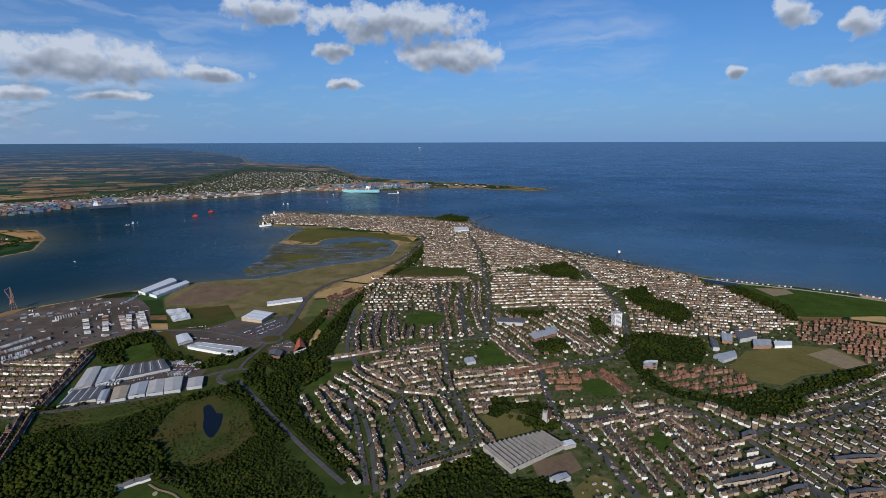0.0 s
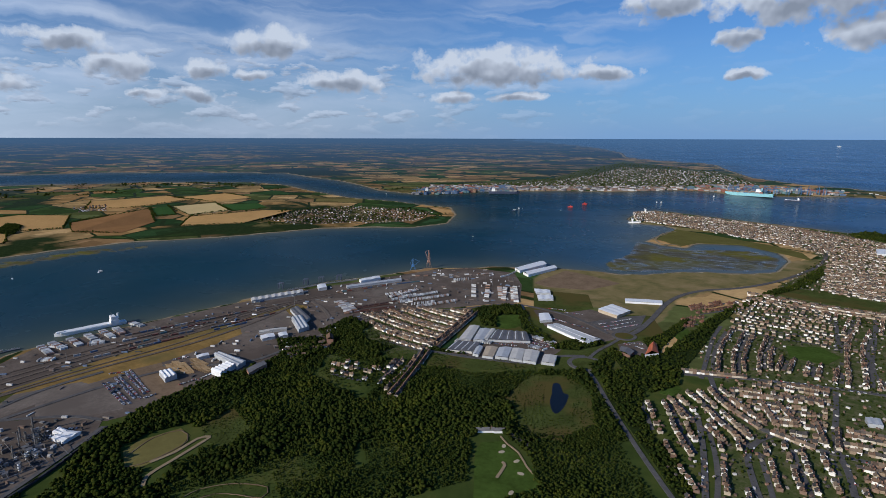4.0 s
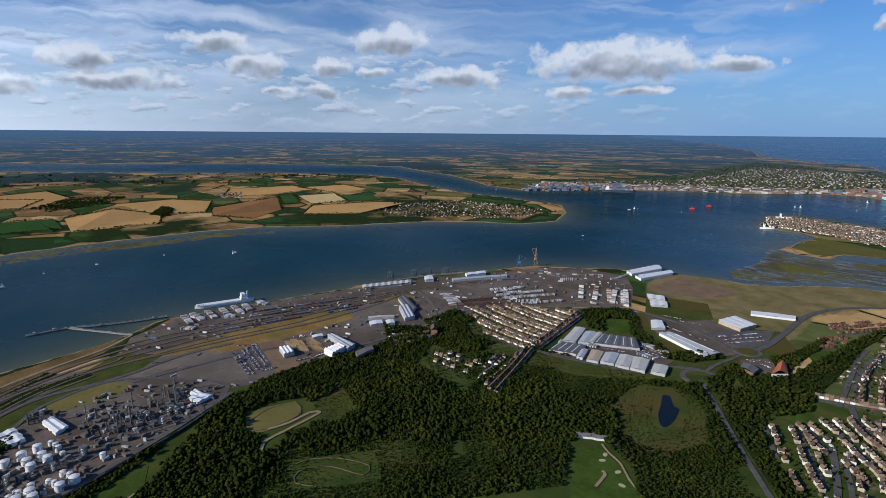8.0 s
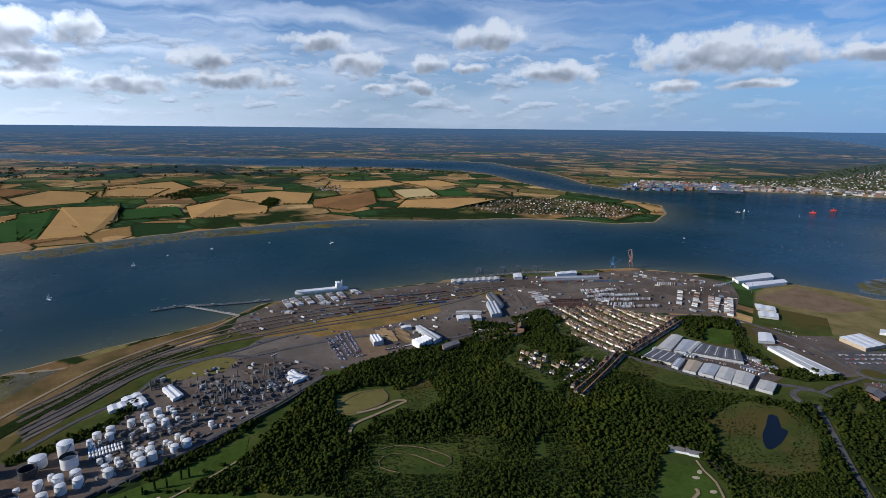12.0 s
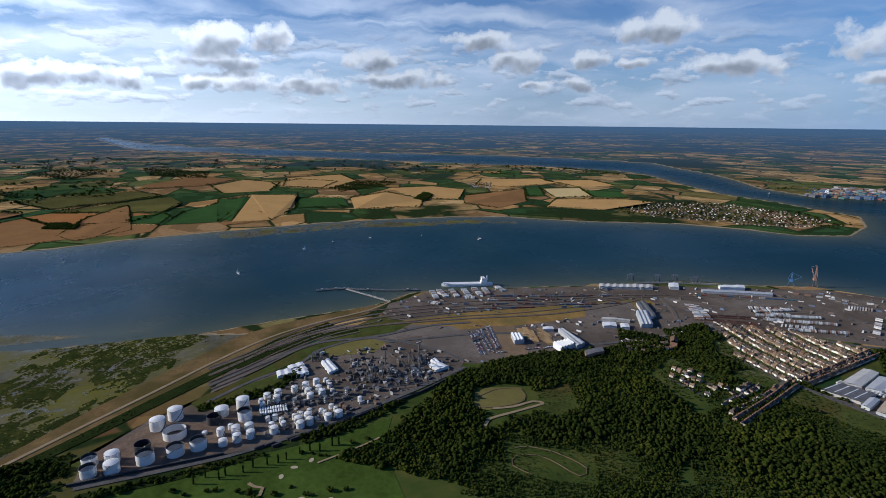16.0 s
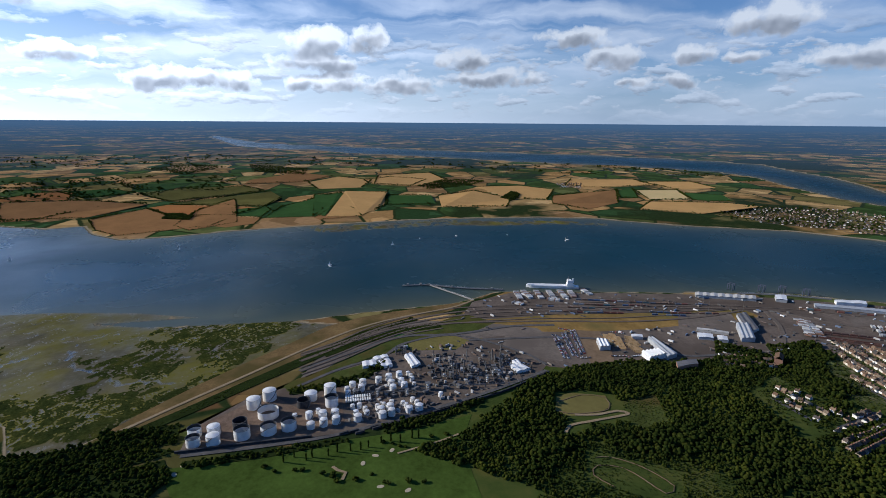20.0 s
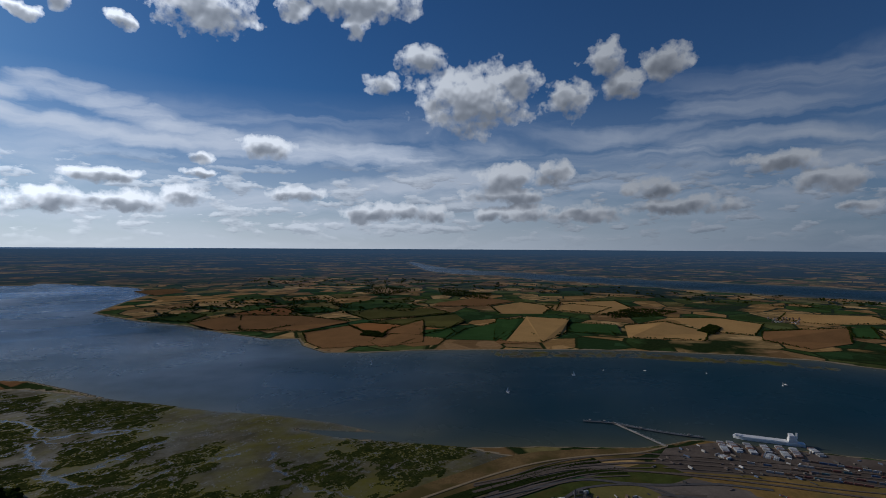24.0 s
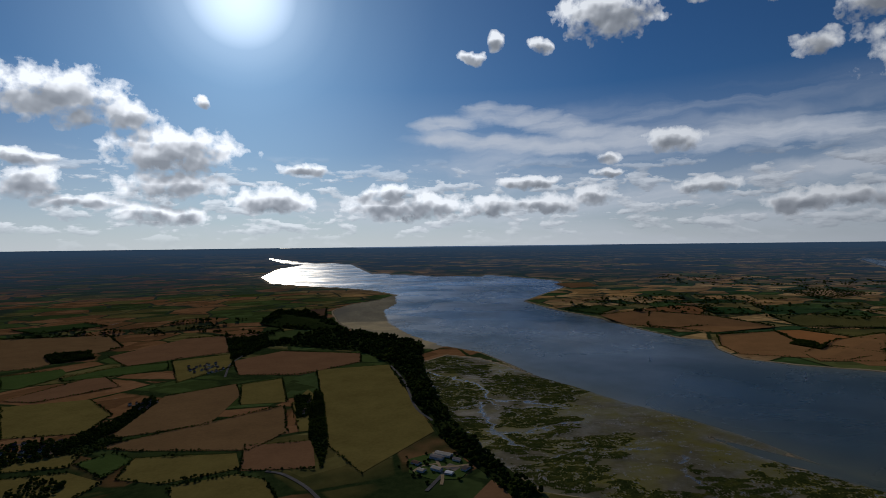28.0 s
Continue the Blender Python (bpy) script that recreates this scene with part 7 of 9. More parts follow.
# ---- sheds and large buildings ----
def shed(outline, height, bays=1, rise=1.5, roof=None, wall=None, name="shed", label="low metal shed", category="shed", lights=False):
    """A hall on four corners (at its eaves); ridges run from the first side to the third."""
    a, b, c, d = (np.array(p, float) for p in outline)
    mid = (a + b + c + d) / 4
    t = thing(name, mid[0], mid[1], LAND, 0.0, label, category)
    k = t.matrix_basis.to_scale().x
    a, b, c, d = a - mid, b - mid, c - mid, d - mid
    v = np.array([(*p, z) for z in (-0.3, height) for p in (a, b, c, d)])
    f = np.array([(i, (i + 1) % 4, (i + 1) % 4 + 4, i + 4) for i in range(4)])
    child("wall", soup("wall", v, f, [wall or GREY_SHEET]), t)
    for i in range(bays):
        s0, s1 = i / bays, (i + 1) / bays
        sm = (s0 + s1) / 2
        p0, p1, pm = a + (b - a) * s0, a + (b - a) * s1, a + (b - a) * sm
        q0, q1, qm = d + (c - d) * s0, d + (c - d) * s1, d + (c - d) * sm
        over = 0.02
        e = lambda p, q: (p + (p - q) * over, q + (q - p) * over)
        (p0, q0), (p1, q1), (pm, qm) = e(p0, q0), e(p1, q1), e(pm, qm)
        v = np.array([(*p0, height), (*pm, height + rise), (*p1, height), (*q0, height), (*qm, height + rise), (*q1, height), (*p0, height - 0.3), (*p1, height - 0.3), (*q0, height - 0.3), (*q1, height - 0.3)])
        f = np.array([(0, 1, 4, 3), (1, 2, 5, 4), (0, 2, 1, 1), (3, 4, 5, 5), (0, 3, 8, 6), (2, 7, 9, 5)])
        bay = child("roof_bay", soup("roof_bay", v, f, [roof or GREY_SHEET]), t)
        if lights:
            strip = np.array([(*(p0 * 0.5 + pm * 0.5 + (q0 - p0) * u), height + rise * 0.5 + 0.12) for u in (0.1, 0.9)])
            child("roof_light", soup("roof_light", *rod(strip[0], strip[1], 0.9), [WHITE_SHEET]), t)
    return t


shed([(-662, 935), (-642, 945), (-610, 866), (-631, 850)], 6.0, 1, 1.5, PALE_SHEET, label="large works hall with a pale grey roof")
shed([(-633, 933), (-611, 945), (-589, 881), (-606, 869)], 6.0, 1, 1.5, GREY_SHEET, label="large works hall with a pale grey roof")
shed([(-613, 948), (-604, 951), (-585, 892), (-592, 887)], 6.0, 1, 1, PALE_SHEET, label="narrow works hall with a white roof")
shed([(-602, 947), (-542, 979), (-509, 937), (-582, 890)], 5.5, 5, 1.5, DARK_SHEET, label="long works hall with a dark roof", lights=True)
shed([(-631, 845), (-586, 866), (-572, 817), (-619, 793)], 5.0, 4, 1.2, DARK_SHEET, PALE_SHEET, label="low works hall with a dark roof", lights=True)
shed([(-580, 845), (-570, 853), (-553, 811), (-565, 809)], 5.5, 1, 1.5, GREY_SHEET, label="grey gabled works hall with a metal roof")
shed([(-565, 856), (-543, 866), (-524, 819), (-544, 811)], 6.0, 1, 1.5, TAN_SHEET, label="tan roofed works hall with a metal roof")
shed([(-541, 867), (-520, 883), (-500, 833), (-523, 824)], 6.0, 1, 1.5, GREY_SHEET, label="grey roofed works hall with a metal roof")
shed([(-518, 881), (-495, 891), (-473, 840), (-497, 832)], 6.0, 1, 1.5, PALE_SHEET, label="white roofed works hall with a metal roof")
shed([(-495, 891), (-467, 900), (-448, 849), (-472, 841)], 6.0, 1, 1.5, PALE_SHEET, label="white roofed works hall with a metal roof")
shed([(-454, 892), (-431, 902), (-418, 865), (-441, 857)], 5.5, 1, 1.2, PALE_SHEET, label="small white works hall with a metal roof")
for outline in ([(-860, 1462), (-828, 1439), (-806, 1573), (-843, 1598)], [(-813, 1432), (-782, 1411), (-757, 1550), (-783, 1560)]):
    shed(outline, 8, 1, 5, WHITE_SHEET, WHITE_SHEET, "storage_tent", "long white fabric storage hall", "storage hall")
shed([(-697, 1293), (-657, 1309), (-639, 1281), (-673, 1262)], 5.0, 2, 1, WHITE_SHEET, label="white workshop with a metal roof")
shed([(-661, 1244), (-628, 1269), (-609, 1237), (-640, 1214)], 5.0, 2, 1, WHITE_SHEET, label="white workshop with a metal roof")
shed([(-582, 1108), (-565, 1126), (-535, 1086), (-554, 1062)], 5.5, 1, 1, WHITE_SHEET, label="white boxy shop with a metal roof")
shed([(-400, 1039), (-411, 999), (-527, 1045), (-512, 1071)], 6.0, 2, 1.2, GREY_SHEET, WHITE_SHEET, label="long grey supermarket hall", lights=True)
shed([(-481, 1222), (-469, 1283), (-416, 1260), (-427, 1203)], 8, 3, 0.8, WHITE_SHEET, TAN_SHEET, label="flat tan brick store")
shed([(-308, 1066), (-298, 1081), (-280, 1034), (-299, 1010)], 7, 1, 7, ORANGE_ROOF, WHITE_SHEET, "pub", "white pub under a steep orange tiled roof", "pub")
shed([(-351, 1023), (-321, 1015), (-320, 988), (-345, 997)], 7, 1, 3, DARK_SHEET, BRICK, "inn", "brick inn with a dark roof", "inn")
shed([(-465, 1361), (-383, 1403), (-375, 1378), (-456, 1336)], 5, 1, 1, WHITE_SHEET, WHITE_SHEET, label="long low white shed")
shed([(-950, 387), (-944, 406), (-913, 401), (-912, 380)], 9, 3, 1.5, WHITE_SHEET, GREY_SHEET, label="grey and white workshop in the port")
shed([(-884, 448), (-893, 486), (-872, 489), (-857, 451)], 9, 5, 3, WHITE_SHEET, WHITE_SHEET, label="white ribbed warehouse in the port")
shed([(-948, 490), (-948, 503), (-873, 510), (-863, 487)], 9, 2, 1.5, GREY_SHEET, GREY_SHEET, label="grey warehouse in the port")
shed([(-973, 467), (-970, 489), (-957, 485), (-961, 463)], 6, 1, 1, WHITE_SHEET, label="small white port shed")
shed([(-1010, 713), (-1007, 739), (-931, 702), (-933, 675)], 9, 3, 1.5, GREY_SHEET, GREY_SHEET, label="blue grey port warehouse")
shed([(-972, 605), (-963, 633), (-943, 623), (-951, 597)], 6, 1, 1, WHITE_SHEET, label="white port shed with a metal roof")
shed([(-956, 638), (-949, 655), (-929, 645), (-935, 629)], 6, 1, 1, WHITE_SHEET, label="white port shed with a metal roof")
shed([(-836, 489), (-843, 530), (-826, 524), (-816, 481)], 10, 1, 1, DARK_SHEET, BRICK, "school", "square brick school with a flat roof", "school")
shed([(-854, 686), (-842, 695), (-822, 678), (-833, 670)], 12, 1, 5, ROOFS, BRICK, "chapel", "tall red brick chapel with a steep roof", "chapel")
shed([(-1144, 1050), (-1129, 1118), (-1108, 1102), (-1126, 1040)], 8, 2, 1, WHITE_SHEET, WHITE_SHEET, "ferry_terminal", "long white ferry terminal", "terminal")
shed([(-1129, 985), (-1063, 1144), (-1048, 1130), (-1113, 975)], 6, 1, 0.6, GREY_SHEET, GREY_SHEET, "canopy", "long grey platform canopy", "canopy")
shed([(-1230, 747), (-1190, 882), (-1165, 866), (-1206, 735)], 6, 8, 1.6, PALE_SHEET, PALE_SHEET, "transit_shed", "white scalloped transit shed on the quay", "shed")
shed([(-1190, 931), (-1185, 957), (-1149, 933), (-1159, 912)], 8, 1, 1, WHITE_SHEET, label="small white terminal building with a flat roof")
shed([(54, 670), (145, 709), (168, 676), (86, 618)], 7, 13, 3.2, ASBESTOS, CONCRETE, "factory", "old factory under a weathered saw-tooth roof", "factory")
shed([(161, 682), (180, 690), (184, 679), (167, 672)], 6, 1, 0.6, WHITE_SHEET, CONCRETE, label="pale flat factory annexe of concrete")
shed([(132, 602), (155, 613), (159, 604), (139, 594)], 6, 1, 1.2, GREY_SHEET, label="grey shed behind the factory")
for outline, height in (([(122, 1220), (194, 1211), (186, 1179), (125, 1188)], 8), ([(185, 1112), (247, 1144), (248, 1115), (192, 1078)], 7), ([(230, 1158), (256, 1158), (250, 1128), (229, 1128)], 6), ([(567, 1086), (571, 1060), (558, 1025), (546, 1028)], 8),
                        ([(633, 1110), (682, 1131), (670, 1089), (623, 1070)], 9), ([(653, 1075), (689, 1071), (671, 1039), (633, 1037)], 7), ([(607, 1116), (624, 1102), (603, 1062), (585, 1069)], 7), ([(529, 992), (583, 1015), (573, 987), (535, 965)], 6),
                        ([(379, 958), (406, 961), (397, 937), (371, 937)], 7), ([(40, 979), (58, 987), (62, 965), (44, 958)], 6)):
    shed(outline, height, 2, 0.7, DARK_SHEET if height > 7 else GREY_SHEET, BRICK if height == 7 else GREY_SHEET, "school", "flat roofed school block", "school")
shed([(692, 1067), (729, 1064), (715, 1042), (678, 1039)], 6, 1, 0.6, WHITE_SHEET, WHITE_SHEET, "sports_hall", "long white sports hall", "hall")
shed([(51, 2564), (120, 2580), (121, 2496), (54, 2464)], 11, 1, 1, WHITE_SHEET, WHITE_SHEET, "hotel", "large white hotel near the sea", "hotel")
shed([(382, 960), (409, 963), (404, 952), (378, 950)], 8, 1, 0.8, WHITE_SHEET, BRICK, "hall", "brick hall with a pale roof", "hall")
for outline in ([(410, 660), (427, 664), (426, 659), (408, 655)], [(405, 634), (436, 643), (434, 635), (403, 627)], [(409, 579), (445, 589), (442, 581), (407, 570)], [(342, 595), (406, 609), (404, 602), (342, 588)], [(403, 609), (442, 621), (440, 614), (402, 602)],
                [(428, 706), (454, 715), (448, 703), (423, 694)], [(485, 575), (529, 580), (526, 574), (482, 569)], [(519, 646), (586, 651), (581, 644), (515, 638)]):
    shed(outline, 6, 1, 2.4, DARK_SHEET, WALLS, "flats", "long low block of flats with a brown roof", "flats")

for outline, height, roof, words in (([(-612, -868), (-598, -862), (-582, -892), (-596, -900)], 5, DARK_SHEET, "long dark barn of the farm"), ([(-590, -866), (-578, -860), (-566, -884), (-578, -892)], 5, ASBESTOS, "grey roofed barn of the farm"),
                                     ([(-612, -842), (-602, -832), (-596, -850), (-606, -856)], 4, ASBESTOS, "small grey barn of the farm"), ([(-556, -822), (-545, -818), (-538, -838), (-550, -843)], 5, DARK_SHEET, "dark barn beside the farm lane"),
                                     ([(-604, -800), (-586, -793), (-582, -803), (-600, -811)], 4, ROOFS, "farm house under a tiled roof"), ([(-540, -872), (-528, -868), (-523, -884), (-535, -889)], 4, ROOFS, "farm cottage under a tiled roof"),
                                     ([(-530, -838), (-518, -834), (-513, -846), (-525, -850)], 4, DARK_SHEET, "low dark farm shed"), ([(-566, -800), (-556, -794), (-548, -806), (-558, -812)], 4, WHITE_SHEET, "small pale farm shed")):
    shed(outline, height, 1, 2.0, roof, GREY_SHEET, "barn", words, "barn")
for x, y in scatter([(-625, -905), (-630, -810), (-560, -765), (-500, -790), (-480, -870), (-540, -925)], 17):
    if edge_distance(np.array([(x, y)]), [(-590, -905), (-560, -838), (-520, -775)], False)[0] > 11 and rng.uniform() < 0.55:
        tree(x, y, rng.uniform(2.2, 4.2), label="dark tree about the farm", group="trees about the farm")

shed([(-1068, 752), (-1076, 780), (-982, 745), (-967, 711)], 7, 2, 1.2, DARK_SHEET, GREY_SHEET, label="dark roofed office building in the port")
shed([(-1002, 622), (-974, 675), (-966, 669), (-992, 616)], 5, 1, 1, PALE_SHEET, PALE_SHEET, label="long low pale shed in the port")

tower = thing("tower_block", *(396, 1175), LAND, 0.3, "tall pale tower block of flats", "tower block")
child("wall", soup("wall", *boxes([(0, 0, 0, 18, 16, 34, 0)]), [WHITE_SHEET]), tower)
for k in range(11):
    child("window_band", soup("window_band", *boxes([(0, 0, 2.2 + k * 3, 18.2, 13, 1.1, 0), (0, 0, 2.2 + k * 3, 14, 16.2, 1.1, 0)]), [DARK_SHEET]), tower)
child("roof", soup("roof", *boxes([(0, 0, 34, 18.6, 16.6, 0.8, 0), (2, 0, 34.8, 6, 5, 3, 0)]), [CONCRETE]), tower)

church = thing("church", *(158, 757), LAND, 1.2, "old church with a pale stone tower and brown roof", "church")
child("nave", soup("nave", *boxes([(0, 0, -0.2, 26, 11, 7, 0)]), [CONCRETE]), church)
w, r, c = house_arrays([(0, 0, 0, 26.4, 11.4, 7, 13, 0)])
r[0][:, 2] -= LAND
child("nave_roof", soup("nave_roof", *r, [RED_ROOFS]), church)
child("bell_tower", soup("bell_tower", *boxes([(-15, 0, -0.2, 7, 7, 20, 0), (-18, -3, 19.8, 1, 1, 2, 0), (-12, 3, 19.8, 1, 1, 2, 0), (-18, 3, 19.8, 1, 1, 2, 0), (-12, -3, 19.8, 1, 1, 2, 0)]), [CONCRETE]), church)
club = thing("club_house", *(-392, 596), LAND, 0.4, "long white golf club house", "club house")
w, r, c = house_arrays([(0, 0, 0.3, 26, 9, 4, 7, 1), (20, 4, 0.3, 16, 8, 4, 7, 0)])
for part_, name_, mat in ((w, "wall", WHITE_SHEET), (r, "roof", DARK_SHEET), (c, "chimney", BRICK)):
    part_[0][:, 2] -= LAND
    child(name_, soup(name_, *part_, [mat]), club)

# ---- refinery ----
def tank(x, y, diameter, height, kind):
    """kind 0: domed white tank, 1: open floating roof, 2: dark tank, 3: white floating roof."""
    words = ["white steel storage tank with a low domed roof", "white steel storage tank with a sunken dark floating roof", "steel storage tank in the bund with a dark shell", "wide white tank with a stained floating roof"][kind]
    t = thing("storage_tank", x, y, LAND, rng.uniform(0, 6.28), words, "tank", "storage tanks of the refinery")
    r, sides = diameter / 2, 28 if diameter > 15 else 18
    v, side, cap = drum(r, r, -0.2, height, sides)
    shell = child("shell", soup("shell", v[:2 * sides], side, [TANK_DARK if kind == 2 else TANK_WHITE], smooth=True), t)
    if kind == 0:
        v1, s1, c1 = drum(r * 1.01, r * 0.5, height, height + r * 0.16, sides)
        v2, s2, c2 = drum(r * 0.5, 0.4, height + r * 0.16, height + r * 0.22, sides)
        child("roof", soup("roof", *join([(v1, s1), (v2, np.concatenate([s2, c2[:, [0, 1, 2, 2]]]))]), [TANK_WHITE]), t)
        child("rim", soup("rim", *join([rod((r * math.cos(a), r * math.sin(a), height + 0.15), (r * math.cos(a + 6.29 / sides), r * math.sin(a + 6.29 / sides), height + 0.15), 0.18) for a in np.arange(sides) * 6.2832 / sides]), [STEEL]), t)
    else:
        low = height - (1.2 if kind == 3 else height * 0.35)
        v1, s1, c1 = drum(r * 0.985, r * 0.985, low, height, sides)
        child("inner_wall", soup("inner_wall", v1[:2 * sides], s1[:, ::-1], [TANK_DARK]), t)
        v2, s2, c2 = drum(r * 0.98, r * 0.98, low - 0.2, low, sides)
        child("floating_roof", soup("floating_roof", v2, c2[:, [0, 1, 2, 2]], [TANK_WHITE if kind == 3 else TANK_DARK]), t)
        child("rim", soup("rim", *join([rod((r * math.cos(a), r * math.sin(a), height), (r * math.cos(a + 6.29 / sides), r * math.sin(a + 6.29 / sides), height), 0.22) for a in np.arange(sides) * 6.2832 / sides]), [STEEL]), t)
    steps = [np.array((r * 1.03 * math.cos(a), r * 1.03 * math.sin(a), z)) for a, z in zip(np.linspace(0, 1.6, 9), np.linspace(0, height, 9))]
    rail_ = [(p + np.array((p[0], p[1], 0)) / r * w + (0, 0, z)) for p in steps for w, z in ((0, 0), (0.9, 0), (0.9, 0.9), (0, 0.9))]
    k = np.arange(8) * 4
    child("stair", soup("stair", np.array(rail_), np.concatenate([np.column_stack([k + a, k + b, k + b + 4, k + a + 4]) for a, b in ((0, 1), (1, 2), (2, 3), (3, 0))]), [STEEL]), t)


# The dark shell at (-694, -220) holds the shadow on that tank in its colour.
BIG_TANKS = [((-679, -276), 22, 15, 1), ((-656, -270), 22, 15, 1), ((-680, -251), 21, 16, 0), ((-658, -245), 22, 16, 0), ((-694, -220), 24, 15, 2), ((-670, -211), 26, 17, 1), ((-749, -215), 25, 18, 0), ((-772, -197), 25, 19, 0),
             ((-723, -188), 36, 14, 3), ((-679, -178), 26, 15, 1), ((-687, -152), 25, 16, 1), ((-767, -134), 24, 14, 0), ((-780, -106), 23, 20, 0), ((-747, -100), 24, 18, 1), ((-747, -142), 23, 14, 2), ((-720, -150), 9, 4, 0)]
for (x, y), d, h, kind in BIG_TANKS:
    tank(x, y, d * 0.82, h * 0.84, kind)
for group_ in ([(-712, -128), (-686, -122), (-713, -109), (-691, -105), (-718, -92), (-696, -88)], [(-802, -73), (-808, -57), (-788, -58)], [(-816, -32), (-822, -15), (-804, -11), (-787, -8), (-831, 2), (-806, 5), (-794, 10)], [(-721, -26), (-726, -12), (-707, -23), (-712, -10), (-719, 16), (-724, 31), (-701, -58)]):
    for x, y in group_:
        tank(x, y, rng.uniform(10.5, 12.5), rng.uniform(8.5, 11), 0)
for group_ in ([(-790, -81), (-781, -68), (-776, -78), (-838, 17), (-827, 21), (-815, 23), (-799, 26), (-761, 66)], [(-726, -49), (-716, -46), (-718, -62), (-730, -31), (-736, -22), (-742, -10), (-731, 12), (-749, 22), (-739, 28), (-736, -58), (-739, 7), (-725, -117), (-735, -68)]):
    for x, y in group_:
        tank(x, y, rng.uniform(6.5, 8.5), rng.uniform(6, 8.5), 0)
x0, y0 = (-764, -80)
x1, y1 = (-768, -44)
for j in range(2):
    for k in range(11):
        b = thing("bullet_tank", x0 + (x1 - x0) * k / 10 + j * 10.5, y0 + (y1 - y0) * k / 10 + j * 1.2, LAND + 1.2, 0.1, "small white horizontal gas tank on cradles", "tank", "horizontal gas tanks")
        v, f = cylinder(1.5, -4.2, 4.2, 10)
        child("shell", soup("shell", v[:, [2, 0, 1]] + (0, 0, 1.5), f, [TANK_WHITE], smooth=True), b)
        child("cradle", soup("cradle", *boxes([(-2.5, 0, -1.3, 0.6, 2.4, 1.5, 0), (2.5, 0, -1.3, 0.6, 2.4, 1.5, 0)]), [CONCRETE]), b)


def process_unit(outline, count, tall, seed, label):
    """Columns, vessels, a steel frame and pipes on one base."""
    r = np.random.default_rng(seed)
    spots = scatter(outline, 9.0)
    r.shuffle(spots)
    spots = spots[:count]
    mid = np.mean(spots, axis=0)
    t = thing("process_unit", mid[0], mid[1], LAND, 0, label, "process plant")
    for p in spots - mid:
        k = r.uniform()
        if k < 0.35:
            hgt = r.uniform(0.35, 1) * tall
            rad = r.uniform(0.7, 1.5)
            col = child("column", soup("column", *join([cylinder(rad, -0.2, hgt, 10, p[0], p[1]), cylinder(rad * 1.5, hgt * 0.6, hgt * 0.6 + 0.3, 10, p[0], p[1]), cylinder(rad * 1.5, hgt * 0.85, hgt * 0.85 + 0.3, 10, p[0], p[1])]), [STEEL]), t)
            child("ladder", soup("ladder", *rod((p[0] + rad + 0.3, p[1], 0), (p[0] + rad + 0.3, p[1], hgt), 0.25), [DARK_SHEET]), col)
        elif k < 0.7:
            hgt, wid = r.uniform(5, 14), r.uniform(5, 9)
            bars = [rod((p[0] + a * wid / 2, p[1] + b * wid / 2, 0), (p[0] + a * wid / 2, p[1] + b * wid / 2, hgt), 0.3) for a in (-1, 1) for b in (-1, 1)]
            bars += [(lambda q: q)(boxes([(p[0], p[1], z, wid, wid, 0.35, 0)])) for z in np.arange(3.5, hgt, 4)]
            child("steel_frame", soup("steel_frame", *join(bars), [STEEL]), t)
            child("vessel", soup("vessel", *cylinder(wid * 0.25, 0.5, hgt * 0.8, 10, p[0], p[1]), [TANK_WHITE if r.uniform() < 0.4 else STEEL]), t)
        else:
            child("pump_house", soup("pump_house", *boxes([(p[0], p[1], -0.2, r.uniform(5, 10), r.uniform(4, 7), r.uniform(3, 6), r.uniform(0, 3))]), [GREY_SHEET if r.uniform() < 0.3 else DARK_SHEET]), t)
    for i in range(10):
        a, b = spots[r.integers(len(spots))] - mid, spots[r.integers(len(spots))] - mid
        z = r.uniform(3, 6)
        child("pipe", soup("pipe", *join([rod((*a, z), (b[0], a[1], z), 0.35), rod((b[0], a[1], z), (*b, z), 0.35)]) if abs(a[0] - b[0]) > 1 and abs(a[1] - b[1]) > 1 else rod((*a, z), (*b + 0.5, z + 0.5), 0.35), [STEEL]), t)


process_unit([(-884, 47), (-902, 115), (-860, 144), (-801, 120), (-803, 92), (-839, 54)], 30, 30, 1, "tangle of grey steel process columns and frames")
process_unit([(-883, 148), (-905, 189), (-861, 200), (-824, 162), (-834, 144)], 18, 26, 2, "grey steel process columns and pipes")
process_unit([(-934, -11), (-959, 16), (-907, 26), (-908, -1)], 8, 18, 3, "cluster of pale silos")
process_unit([(-781, -75), (-788, -24), (-776, 10), (-793, 64), (-775, 58), (-757, -24)], 12, 6, 4, "low pipework between the tanks")
process_unit([(-778, 45), (-834, 164), (-864, 243), (-846, 240), (-809, 159), (-755, 52)], 14, 5, 5, "low dark rail gantry beside the wood")
for outline in ([(-903, -45), (-915, -20), (-904, -16), (-890, -40)], [(-885, -37), (-897, -16), (-885, -11), (-876, -33)], [(-872, -33), (-885, -13), (-871, -9), (-862, -30)], [(-908, 12), (-918, 26), (-873, 40), (-862, 24)], [(-853, 196), (-861, 216), (-840, 228), (-829, 203)], [(-870, 202), (-878, 214), (-858, 218), (-853, 207)], [(-886, -63), (-893, -40), (-874, -36), (-866, -60)]):
    shed(outline, 5, 2, 1.2, WHITE_SHEET, WHITE_SHEET, label="white refinery building with a metal roof")


